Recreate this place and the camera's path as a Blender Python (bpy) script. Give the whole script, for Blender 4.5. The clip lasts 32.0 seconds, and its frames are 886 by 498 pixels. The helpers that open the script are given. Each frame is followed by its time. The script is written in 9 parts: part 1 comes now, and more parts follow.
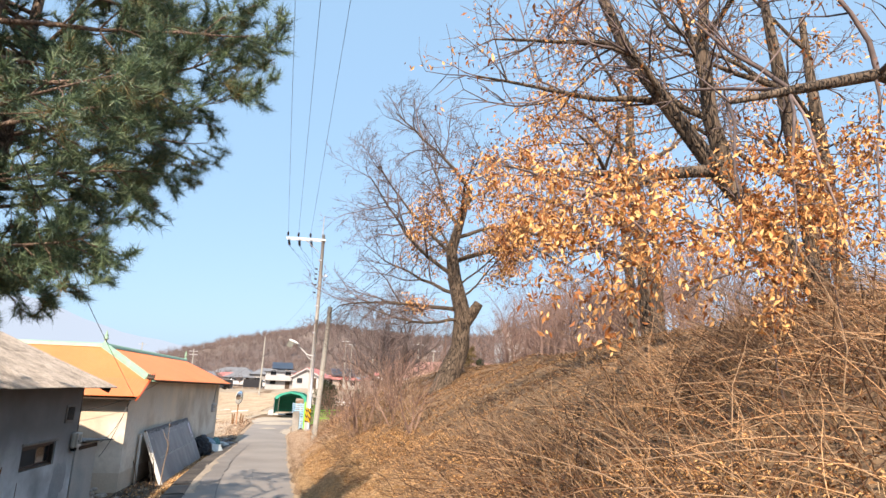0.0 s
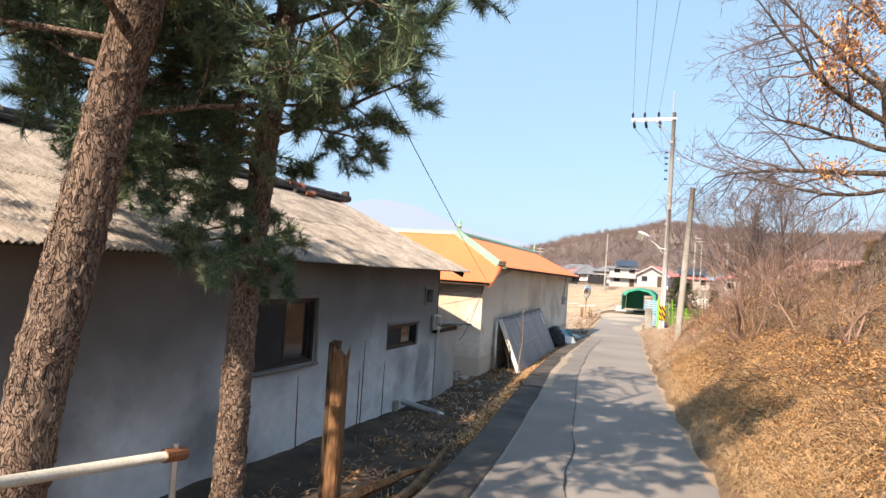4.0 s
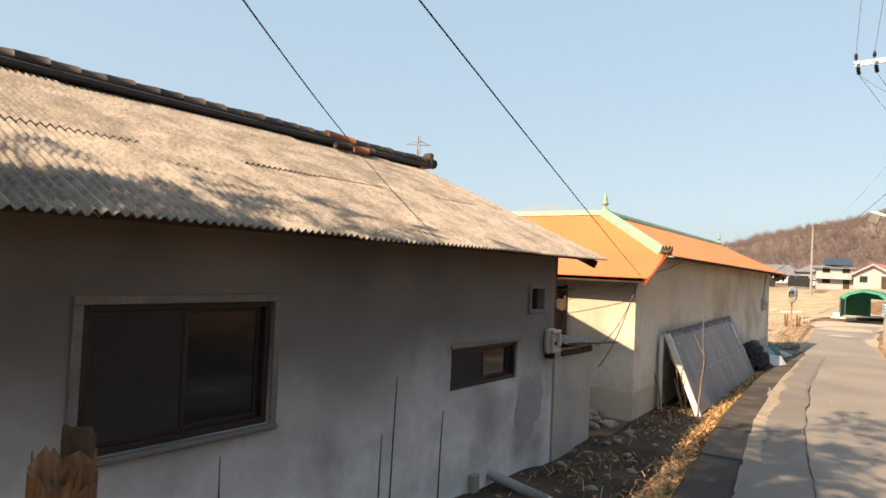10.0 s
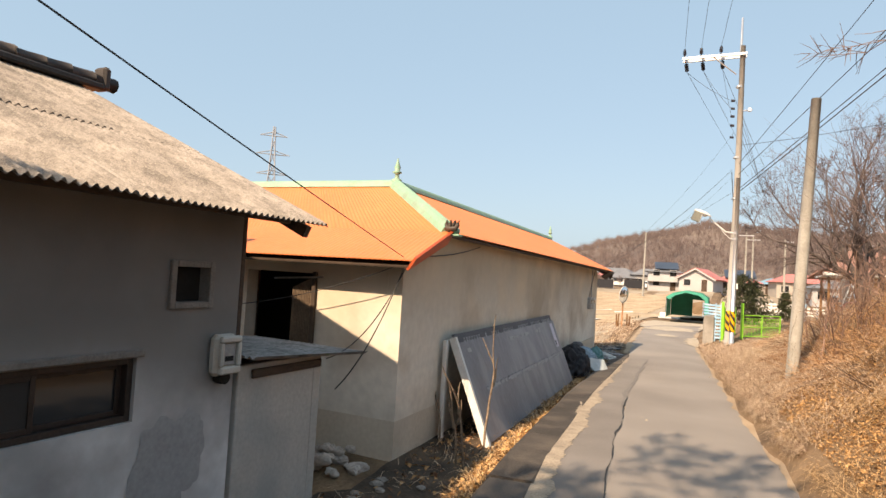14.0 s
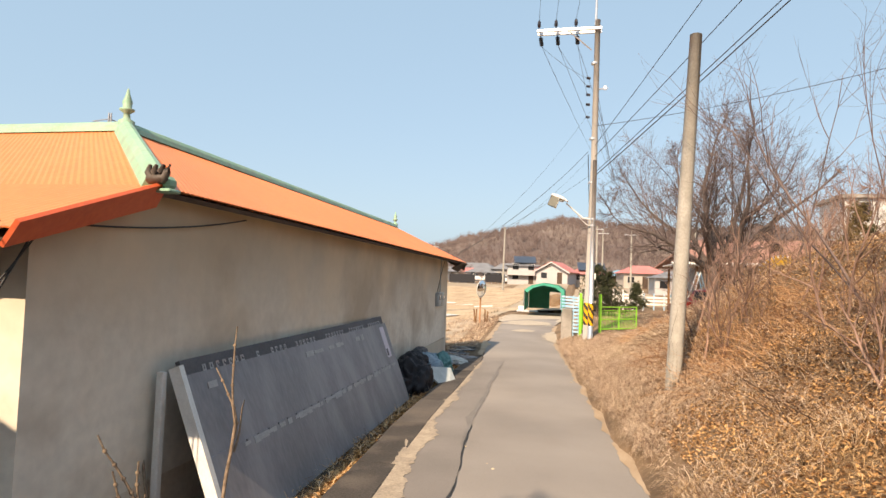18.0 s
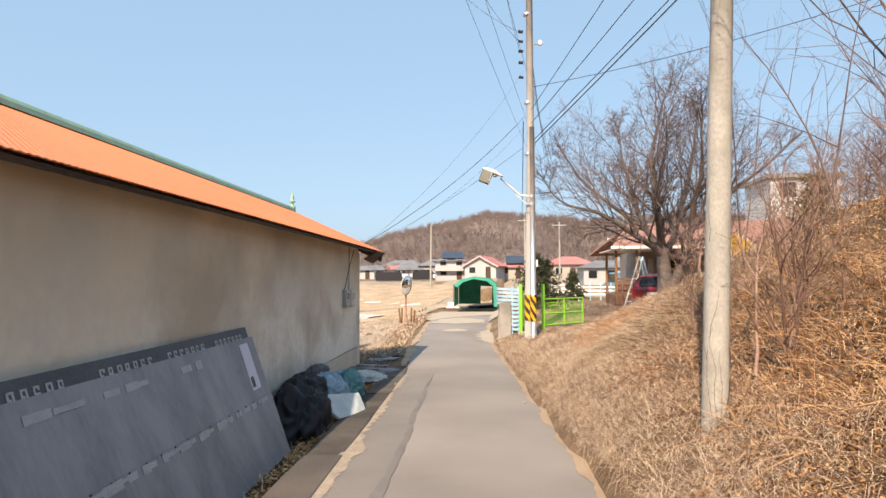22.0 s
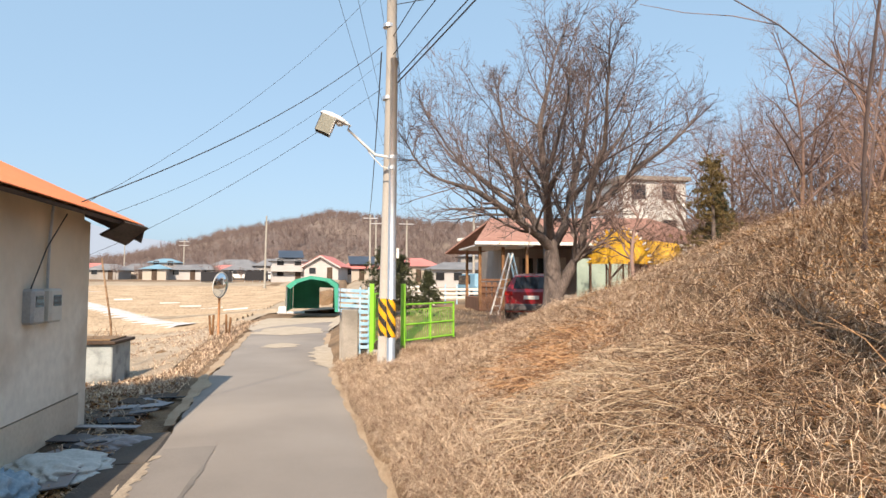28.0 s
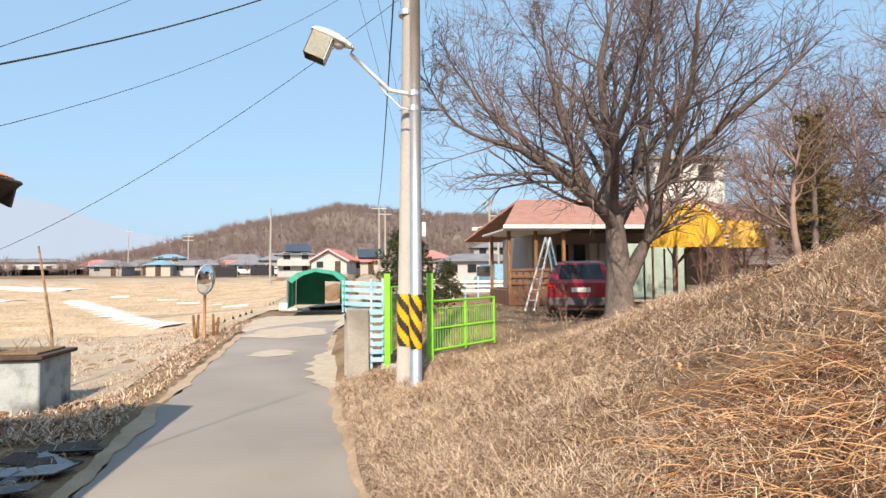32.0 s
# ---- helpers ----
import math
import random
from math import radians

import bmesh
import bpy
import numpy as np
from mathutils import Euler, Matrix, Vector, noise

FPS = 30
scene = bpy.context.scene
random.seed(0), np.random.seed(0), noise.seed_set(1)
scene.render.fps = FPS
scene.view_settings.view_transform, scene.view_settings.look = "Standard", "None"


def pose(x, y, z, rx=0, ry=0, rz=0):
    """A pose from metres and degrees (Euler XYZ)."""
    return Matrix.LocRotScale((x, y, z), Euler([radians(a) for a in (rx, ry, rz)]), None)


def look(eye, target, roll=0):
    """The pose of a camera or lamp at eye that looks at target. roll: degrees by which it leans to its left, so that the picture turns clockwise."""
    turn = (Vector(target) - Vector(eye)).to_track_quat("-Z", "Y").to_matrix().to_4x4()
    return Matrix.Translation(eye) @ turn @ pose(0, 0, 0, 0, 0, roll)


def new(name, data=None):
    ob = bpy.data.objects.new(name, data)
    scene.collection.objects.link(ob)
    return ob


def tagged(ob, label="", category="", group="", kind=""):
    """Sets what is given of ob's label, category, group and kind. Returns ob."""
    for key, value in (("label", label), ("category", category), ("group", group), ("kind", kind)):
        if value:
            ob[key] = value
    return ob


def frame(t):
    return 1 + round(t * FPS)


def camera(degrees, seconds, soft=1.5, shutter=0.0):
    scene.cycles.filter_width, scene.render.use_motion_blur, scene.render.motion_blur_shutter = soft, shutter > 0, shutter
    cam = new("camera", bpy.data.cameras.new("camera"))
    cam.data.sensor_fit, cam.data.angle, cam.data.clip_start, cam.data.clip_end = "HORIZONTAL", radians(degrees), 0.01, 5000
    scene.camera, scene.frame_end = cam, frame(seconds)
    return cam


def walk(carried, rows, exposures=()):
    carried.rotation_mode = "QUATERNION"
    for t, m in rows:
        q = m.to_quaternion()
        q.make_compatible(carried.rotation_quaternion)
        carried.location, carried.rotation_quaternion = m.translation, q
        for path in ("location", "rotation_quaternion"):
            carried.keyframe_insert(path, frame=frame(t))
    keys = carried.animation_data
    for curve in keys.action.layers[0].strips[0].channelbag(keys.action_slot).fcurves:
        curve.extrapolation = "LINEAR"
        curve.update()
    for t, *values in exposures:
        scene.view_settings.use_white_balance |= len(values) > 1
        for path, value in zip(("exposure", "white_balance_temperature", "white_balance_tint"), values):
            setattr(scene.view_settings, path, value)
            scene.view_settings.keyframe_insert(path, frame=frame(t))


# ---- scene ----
cam = camera(71.4, 32.0)
PATH = [
    (0, (2.659, -6.1, 2.481), (2.94, -4.17, 2.923), 2.0),
    (0.5, (2.652, -5.788, 2.456), (2.868, -3.83, 2.802), 2.0),
    (1, (2.663, -5.443, 2.464), (2.718, -3.463, 2.745), 2.6),
    (1.5, (2.566, -5.098, 2.432), (2.518, -3.113, 2.675), 2.3),
    (2, (2.518, -4.791, 2.398), (2.368, -2.808, 2.609), 2.3),
    (2.5, (2.373, -4.46, 2.366), (2.043, -2.496, 2.547), 3.4),
    (3, (2.224, -4.081, 2.316), (1.776, -2.136, 2.452), 3.9),
    (3.5, (2.126, -3.779, 2.288), (1.498, -1.883, 2.381), 4.1),
    (4, (1.987, -3.418, 2.262), (1.235, -1.566, 2.33), 3.7),
    (4.5, (1.877, -3.011, 2.216), (1.035, -1.197, 2.258), 4.3),
    (6.5, (1.493, -1.581, 2.162), (0.551, 0.183, 2.168), 4.2),
    (7, (1.407, -1.184, 2.144), (0.381, 0.533, 2.157), 3.8),
    (7.5, (1.265, -0.838, 2.173), (0.158, 0.828, 2.203), 3.0),
    (8, (1.183, -0.435, 2.144), (-0.029, 1.155, 2.2), 2.8),
    (8.5, (1.039, -0.017, 2.103), (-0.222, 1.534, 2.155), 2.7),
    (9, (0.987, 0.44, 2.103), (-0.269, 1.996, 2.157), 2.7),
    (9.5, (0.913, 0.855, 2.075), (-0.348, 2.406, 2.135), 2.5),
    (10, (0.864, 1.323, 2.055), (-0.363, 2.902, 2.115), 2.5),
    (10.5, (0.809, 1.791, 2.014), (-0.378, 3.4, 2.064), 3.9),
    (11, (0.775, 2.206, 2.016), (-0.396, 3.826, 2.07), 4.2),
    (11.5, (0.768, 2.652, 2.003), (-0.304, 4.339, 2.066), 4.8),
    (12, (0.714, 3.097, 1.989), (-0.327, 4.802, 2.066), 4.6),
    (12.5, (0.723, 3.557, 1.962), (-0.242, 5.307, 2.038), 4.5),
    (13, (0.701, 3.949, 1.958), (-0.23, 5.716, 2.042), 4.7),
    (13.5, (0.706, 4.433, 1.909), (-0.198, 6.214, 1.999), 4.3),
    (14, (0.682, 4.922, 1.891), (-0.17, 6.73, 1.974), 3.4),
    (14.5, (0.767, 5.335, 1.884), (-0.005, 7.179, 1.965), 3.2),
    (15, (0.669, 5.833, 1.89), (-0.039, 7.702, 1.962), 3.1),
    (15.5, (0.651, 6.23, 1.873), (0.014, 8.124, 1.95), 2.8),
    (17.5, (0.499, 7.826, 1.835), (0.047, 9.772, 1.921), 1.8),
    (18, (0.455, 8.261, 1.832), (0.01, 10.208, 1.928), 2.1),
    (18.5, (0.353, 8.651, 1.824), (-0.171, 10.577, 1.944), 1.4),
    (19, (0.31, 9.085, 1.799), (-0.265, 10.997, 1.925), 1.1),
    (19.5, (0.231, 9.542, 1.778), (-0.266, 11.475, 1.903), 0.8),
    (20, (0.175, 9.913, 1.764), (-0.215, 11.871, 1.884), 0.6),
    (20.5, (0.186, 10.479, 1.723), (-0.104, 12.454, 1.849), 0.1),
    (21, (0.146, 10.983, 1.698), (-0.123, 12.961, 1.81), -0.3),
    (21.5, (0.121, 11.407, 1.692), (-0.101, 13.392, 1.792), 0.2),
    (22, (0.054, 11.881, 1.679), (-0.159, 13.868, 1.774), -0.3),
    (22.5, (0.069, 12.328, 1.655), (-0.063, 14.322, 1.732), 0.4),
    (23, (0.031, 12.742, 1.659), (-0.075, 14.738, 1.727), 0.4),
    (23.5, (0.059, 13.217, 1.634), (-0.001, 15.214, 1.708), 0.3),
    (24, (0.036, 13.699, 1.629), (0.044, 15.698, 1.704), 0.2),
    (24.5, (0.004, 14.113, 1.612), (0.087, 16.111, 1.679), 0.4),
    (26.5, (-0.082, 16.103, 1.629), (0.12, 18.091, 1.7), 0.6),
    (27, (-0.034, 16.545, 1.607), (0.197, 18.53, 1.686), 0.4),
    (27.5, (-0.058, 17.022, 1.594), (0.213, 19.002, 1.682), 0.5),
    (28, (-0.057, 17.503, 1.551), (0.235, 19.478, 1.654), 0.2),
    (28.5, (-0.026, 18.049, 1.554), (0.273, 20.023, 1.663), 0.4),
    (29, (-0.002, 18.499, 1.539), (0.351, 20.465, 1.641), 1.2),
    (29.5, (0.045, 18.935, 1.517), (0.473, 20.886, 1.627), 2.1),
    (30, (0.067, 19.346, 1.506), (0.514, 21.292, 1.61), 1.4),
    (30.5, (0.071, 19.82, 1.492), (0.475, 21.777, 1.59), 1.2),
    (31, (0.038, 20.26, 1.49), (0.408, 22.224, 1.582), 0.7),
    (31.5, (0.026, 20.715, 1.485), (0.361, 22.685, 1.571), 0.6),
    (32, (-0.034, 21.217, 1.467), (0.231, 23.198, 1.548), -0.5),
]
walk(cam, [(t, look(eye, target, roll)) for t, eye, target, roll in PATH],
     exposures=((0, 0.90, 7200, 17), (1, 0.90, 7200, 17), (3, 0.95, 6700, 17), (4.5, 0.96, 7900, 18), (7, 0.97, 8900, 19), (9.5, 1.0, 9500, 21), (10, 0.82, 9200, 20), (11, 0.74, 8600, 20), (15, 0.74, 8800, 20), (19, 0.75, 8300, 19), (23, 0.73, 7600, 18), (28, 0.71, 7600, 17), (32, 0.72, 7200, 15)))

# ---- world, sun, exposure ----
SUN_DIR = Vector((-0.17, -0.745, 0.645)).normalized()
world = bpy.data.worlds.new("world")
scene.world = world
world.use_nodes = True
wn, wl = world.node_tree.nodes, world.node_tree.links
sky = wn.new("ShaderNodeTexSky")
sky.sky_type = "NISHITA"
sky.sun_disc = False
sky.sun_elevation = math.asin(SUN_DIR.z)
sky.sun_rotation = math.atan2(SUN_DIR.x, SUN_DIR.y)
sky.air_density, sky.dust_density, sky.ozone_density = 1.0, 2.2, 1.6
haze = wn.new("ShaderNodeMixRGB")
haze.inputs[0].default_value = 0.75
haze.inputs[2].default_value = (1.42, 2.66, 4.02, 1)
wl.new(sky.outputs[0], haze.inputs[1])
wl.new(haze.outputs[0], wn["Background"].inputs[0])
wn["Background"].inputs[1].default_value = 0.15
sun_data = bpy.data.lights.new("sun", "SUN")
sun_data.energy, sun_data.angle, sun_data.color = 4.3, radians(0.6), (1.0, 0.90, 0.76)
sun = new("sun", sun_data)
sun.rotation_mode = "QUATERNION"
sun.rotation_quaternion = SUN_DIR.to_track_quat("Z", "Y")
scene.view_settings.exposure = 0.65

# ---- materials ----


def material(name, c1, c2, rough=0.85, coarse=1.2, fine=35.0, bump=0.25, metal=0.0, stain=None, stain_scale=0.5,
             stain_amount=0.4, per_object=0.0, per_island=0.0, stretch=(1, 1, 1), depth=0.02, c3=None, wave=None, clear=0.0):
    """A surface of two main colours mixed by coarse and fine noise, with stains and relief, in world metres."""
    m = bpy.data.materials.new(name)
    m.use_nodes = True
    n, l = m.node_tree.nodes, m.node_tree.links
    bsdf = n["Principled BSDF"]
    geo = n.new("ShaderNodeNewGeometry")
    mp = n.new("ShaderNodeMapping")
    mp.inputs["Scale"].default_value = stretch
    l.new(geo.outputs["Position"], mp.inputs[0])
    a, b = n.new("ShaderNodeTexNoise"), n.new("ShaderNodeTexNoise")
    a.inputs["Scale"].default_value, a.inputs["Detail"].default_value = coarse, 5
    b.inputs["Scale"].default_value, b.inputs["Detail"].default_value = fine, 6
    l.new(mp.outputs[0], a.inputs[0]), l.new(mp.outputs[0], b.inputs[0])
    add = n.new("ShaderNodeMath")
    add.operation = "ADD"
    l.new(a.outputs[0], add.inputs[0]), l.new(b.outputs[0], add.inputs[1])
    ramp = n.new("ShaderNodeValToRGB")
    ramp.color_ramp.elements[0].position, ramp.color_ramp.elements[1].position = 0.36, 0.64
    ramp.color_ramp.elements[0].color, ramp.color_ramp.elements[1].color = (*c1, 1), (*c2, 1)
    if c3:
        e = ramp.color_ramp.elements.new(0.5)
        e.color = (*c3, 1)
    half = n.new("ShaderNodeMath")
    half.operation = "MULTIPLY"
    half.inputs[1].default_value = 0.5
    l.new(add.outputs[0], half.inputs[0])
    fac = half.outputs[0]
    for amount, node, socket in ((per_object, "ShaderNodeObjectInfo", "Random"), (per_island, "ShaderNodeNewGeometry", "Random Per Island")):
        if amount:
            info, mul, plus = n.new(node), n.new("ShaderNodeMath"), n.new("ShaderNodeMath")
            mul.operation, plus.operation = "MULTIPLY_ADD", "ADD"
            mul.inputs[1].default_value, mul.inputs[2].default_value = amount, -amount / 2
            l.new(info.outputs[socket], mul.inputs[0])
            l.new(mul.outputs[0], plus.inputs[1]), l.new(fac, plus.inputs[0])
            fac = plus.outputs[0]
    l.new(fac, ramp.inputs[0])
    colour = ramp.outputs[0]
    if stain:
        s = n.new("ShaderNodeTexNoise")
        s.inputs["Scale"].default_value, s.inputs["Detail"].default_value = stain_scale, 8
        l.new(mp.outputs[0], s.inputs[0])
        sr = n.new("ShaderNodeValToRGB")
        sr.color_ramp.elements[0].position, sr.color_ramp.elements[1].position = 0.48, 0.66
        sr.color_ramp.elements[1].color = (stain_amount,) * 3 + (1,)
        l.new(s.outputs[0], sr.inputs[0])
        mix = n.new("ShaderNodeMixRGB")
        mix.inputs[2].default_value = (*stain, 1)
        l.new(sr.outputs[0], mix.inputs[0]), l.new(colour, mix.inputs[1])
        colour = mix.outputs[0]
    l.new(colour, bsdf.inputs["Base Color"])
    bsdf.inputs["Roughness"].default_value, bsdf.inputs["Metallic"].default_value = rough, metal
    bsdf.inputs["Coat Weight"].default_value = clear
    if bump:
        bp = n.new("ShaderNodeBump")
        bp.inputs["Strength"].default_value, bp.inputs["Distance"].default_value = bump, depth
        l.new(half.outputs[0], bp.inputs["Height"])
        l.new(bp.outputs[0], bsdf.inputs["Normal"])
    return m


def bark_material(name, crack, dark, pale, scale=13.0, flat=0.42, depth=0.03, bend=0.17):
    """Bark in plates: dark cracks between cells, plates of differing tone, flaked relief."""
    m = bpy.data.materials.new(name)
    m.use_nodes = True
    n, l = m.node_tree.nodes, m.node_tree.links
    bsdf = n["Principled BSDF"]
    geo, mp = n.new("ShaderNodeNewGeometry"), n.new("ShaderNodeMapping")
    mp.inputs["Scale"].default_value = (1, 1, flat)
    l.new(geo.outputs["Position"], mp.inputs[0])
    warp = n.new("ShaderNodeTexNoise")
    warp.inputs["Scale"].default_value = 9
    mixv = n.new("ShaderNodeMixRGB")
    mixv.blend_type = "ADD"
    mixv.inputs[0].default_value = bend
    l.new(mp.outputs[0], warp.inputs[0]), l.new(mp.outputs[0], mixv.inputs[1]), l.new(warp.outputs["Color"], mixv.inputs[2])
    edge, cell = n.new("ShaderNodeTexVoronoi"), n.new("ShaderNodeTexVoronoi")
    edge.feature = "DISTANCE_TO_EDGE"
    for v in (edge, cell):
        v.inputs["Scale"].default_value = scale
        l.new(mixv.outputs[0], v.inputs["Vector"])
    fine = n.new("ShaderNodeTexNoise")
    fine.inputs["Scale"].default_value, fine.inputs["Detail"].default_value = 45, 6
    l.new(mp.outputs[0], fine.inputs[0])
    tone = n.new("ShaderNodeMixRGB")
    tone.inputs[1].default_value, tone.inputs[2].default_value = (*dark, 1), (*pale, 1)
    bw, ad = n.new("ShaderNodeRGBToBW"), n.new("ShaderNodeMath")
    ad.operation = "MULTIPLY_ADD"
    l.new(cell.outputs["Color"], bw.inputs[0])
    l.new(bw.outputs[0], ad.inputs[0])
    ad.inputs[1].default_value = 0.7
    sub = n.new("ShaderNodeMath")
    sub.operation = "MULTIPLY_ADD"
    sub.inputs[1].default_value, sub.inputs[2].default_value = 1.6, -0.75
    l.new(fine.outputs[0], sub.inputs[0]), l.new(sub.outputs[0], ad.inputs[2])
    l.new(ad.outputs[0], tone.inputs[0])
    gap = n.new("ShaderNodeValToRGB")
    gap.color_ramp.elements[0].position, gap.color_ramp.elements[1].position = 0.01, 0.10
    l.new(edge.outputs[0], gap.inputs[0])
    final = n.new("ShaderNodeMixRGB")
    final.inputs[1].default_value = (*crack, 1)
    l.new(gap.outputs[0], final.inputs[0]), l.new(tone.outputs[0], final.inputs[2])
    l.new(final.outputs[0], bsdf.inputs["Base Color"])
    bsdf.inputs["Roughness"].default_value = 0.95
    hgt = n.new("ShaderNodeMath")
    hgt.operation = "MULTIPLY_ADD"
    hgt.inputs[1].default_value = 0.35
    l.new(fine.outputs[0], hgt.inputs[0]), l.new(gap.outputs[0], hgt.inputs[2])
    bp = n.new("ShaderNodeBump")
    bp.inputs["Strength"].default_value, bp.inputs["Distance"].default_value = 1.0, depth
    l.new(hgt.outputs[0], bp.inputs["Height"]), l.new(bp.outputs[0], bsdf.inputs["Normal"])
    return m


def glass_material(name, tint=(0.02, 0.022, 0.025), rough=0.06):
    m = bpy.data.materials.new(name)
    m.use_nodes = True
    b = m.node_tree.nodes["Principled BSDF"]
    b.inputs["Base Color"].default_value = (*tint, 1)
    b.inputs["Roughness"].default_value = rough
    b.inputs["Specular IOR Level"].default_value = 0.6
    return m


def graded_plaster(name, plaster, wash, stain, level, soft):
    """Old plaster, darker above, with a paler wash below an uneven, soft edge."""
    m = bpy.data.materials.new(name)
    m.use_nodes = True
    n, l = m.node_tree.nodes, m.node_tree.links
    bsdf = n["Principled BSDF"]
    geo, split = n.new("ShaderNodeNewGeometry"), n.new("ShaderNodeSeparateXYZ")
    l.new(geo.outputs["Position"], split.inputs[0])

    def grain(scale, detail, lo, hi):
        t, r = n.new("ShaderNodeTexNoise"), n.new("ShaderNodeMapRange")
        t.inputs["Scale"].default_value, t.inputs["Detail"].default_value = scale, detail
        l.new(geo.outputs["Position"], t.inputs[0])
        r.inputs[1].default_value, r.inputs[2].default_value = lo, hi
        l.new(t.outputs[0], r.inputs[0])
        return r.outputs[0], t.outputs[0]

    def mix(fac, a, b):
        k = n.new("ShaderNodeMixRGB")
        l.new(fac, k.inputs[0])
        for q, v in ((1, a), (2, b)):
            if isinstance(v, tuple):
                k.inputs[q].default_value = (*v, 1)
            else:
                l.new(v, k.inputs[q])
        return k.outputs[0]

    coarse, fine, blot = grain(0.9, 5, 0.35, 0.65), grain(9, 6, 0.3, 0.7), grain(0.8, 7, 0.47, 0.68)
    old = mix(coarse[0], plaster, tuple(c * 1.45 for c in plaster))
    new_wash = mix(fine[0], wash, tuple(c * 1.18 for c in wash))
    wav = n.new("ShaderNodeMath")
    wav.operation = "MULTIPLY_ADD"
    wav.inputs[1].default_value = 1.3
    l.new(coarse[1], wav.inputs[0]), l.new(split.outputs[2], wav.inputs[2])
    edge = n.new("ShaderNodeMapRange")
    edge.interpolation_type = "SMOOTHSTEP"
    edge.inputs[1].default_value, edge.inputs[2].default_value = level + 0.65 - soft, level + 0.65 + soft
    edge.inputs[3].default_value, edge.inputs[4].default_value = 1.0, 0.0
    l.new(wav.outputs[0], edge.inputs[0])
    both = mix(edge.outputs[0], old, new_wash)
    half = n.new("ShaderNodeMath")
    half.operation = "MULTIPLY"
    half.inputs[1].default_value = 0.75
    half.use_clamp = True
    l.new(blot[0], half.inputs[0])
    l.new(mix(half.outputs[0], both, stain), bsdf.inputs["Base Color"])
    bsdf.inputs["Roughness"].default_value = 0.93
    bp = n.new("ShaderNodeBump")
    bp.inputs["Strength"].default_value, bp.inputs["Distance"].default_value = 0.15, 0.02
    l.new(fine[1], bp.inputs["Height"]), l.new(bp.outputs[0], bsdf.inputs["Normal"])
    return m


# real whitewash below; eave shade and road bounce are also painted in by height
PLASTER = graded_plaster("whitewashed_eave_shaded_plaster", (0.155, 0.15, 0.143), (0.69, 0.72, 0.725), (0.15, 0.155, 0.156), 0.80, 0.75)
WASH = material("pale_whitewash", (0.42, 0.41, 0.375), (0.55, 0.54, 0.50), 0.92, 0.7, 25, 0.3, stain=(0.30, 0.33, 0.33), stain_scale=1.2, stain_amount=0.6)
PLASTER_PATCH = material("cement_patch", (0.30, 0.30, 0.30), (0.42, 0.42, 0.41), 0.95, 2, 40, 0.4)
CREAM = graded_plaster("weathered_cream_plaster", (0.44, 0.345, 0.24), (0.69, 0.65, 0.57), (0.40, 0.31, 0.22), 1.4, 0.95)
CREAM_BASE = material("pale_grey_wall_base", (0.58, 0.50, 0.40), (0.70, 0.62, 0.51), 0.92, 0.9, 20, 0.2, stain=(0.42, 0.38, 0.31), stain_amount=0.5)
SLATE = material("old_cement_slate", (0.135, 0.121, 0.107), (0.42, 0.375, 0.33), 0.95, 3.0, 90, 0.8, c3=(0.30, 0.265, 0.23), stain=(0.11, 0.098, 0.088), stain_scale=14.0, stain_amount=0.5, per_object=0.10)
ORANGE = material("orange_painted_steel", (0.72, 0.195, 0.06), (0.80, 0.24, 0.08), 0.5, 0.7, 12, 0.05, per_object=0.05)
ORANGE_DARK = material("dark_red_verge_steel", (0.54, 0.085, 0.03), (0.64, 0.12, 0.04), 0.55, 1, 20, 0.1)
MINT = material("pale_green_ridge_paint", (0.20, 0.40, 0.275), (0.30, 0.48, 0.35), 0.6, 3, 40, 0.15, stain=(0.2, 0.2, 0.16), stain_scale=6)
RIDGE_TILE = material("dark_glazed_ridge_tile", (0.025, 0.02, 0.018), (0.07, 0.055, 0.045), 0.6, 4, 60, 0.3, per_object=0.5)
RED_TILE = material("brick_red_tile", (0.22, 0.07, 0.04), (0.34, 0.12, 0.07), 0.7, 5, 60, 0.3)
DARK_WOOD = material("dark_aged_timber", (0.035, 0.022, 0.015), (0.10, 0.065, 0.045), 0.85, 3, 60, 0.4, stretch=(1, 0.15, 1))
SOFFIT = material("dusty_brown_soffit_board", (0.11, 0.075, 0.05), (0.19, 0.135, 0.09), 0.9, 3, 40, 0.3, stretch=(1, 0.15, 1))
WINDOW_BROWN = material("dark_brown_window_frame", (0.02, 0.014, 0.012), (0.045, 0.032, 0.027), 0.5, 4, 60, 0.1)
PALE_TRIM = material("pale_grey_window_trim", (0.165, 0.15, 0.135), (0.25, 0.235, 0.215), 0.8, 6, 60, 0.2)
WHITE_PAINT = material("white_paint", (0.70, 0.70, 0.68), (0.82, 0.82, 0.80), 0.6, 4, 50, 0.1, stain=(0.4, 0.38, 0.33), stain_scale=4, stain_amount=0.4)
GLASS = glass_material("dark_window_glass")
SCREEN = material("dusty_insect_screen", (0.03, 0.027, 0.025), (0.05, 0.045, 0.042), 0.9, 2, 400, 0.1)
CURTAIN = material("dim_grey_curtain", (0.03, 0.028, 0.026), (0.06, 0.055, 0.05), 0.95, 2, 30, 0.1)
# near-black: room shade put into the colour; also serves as black plastic
INTERIOR = material("dark_interior", (0.008, 0.007, 0.006), (0.016, 0.014, 0.012), 0.95, 2, 20, 0)
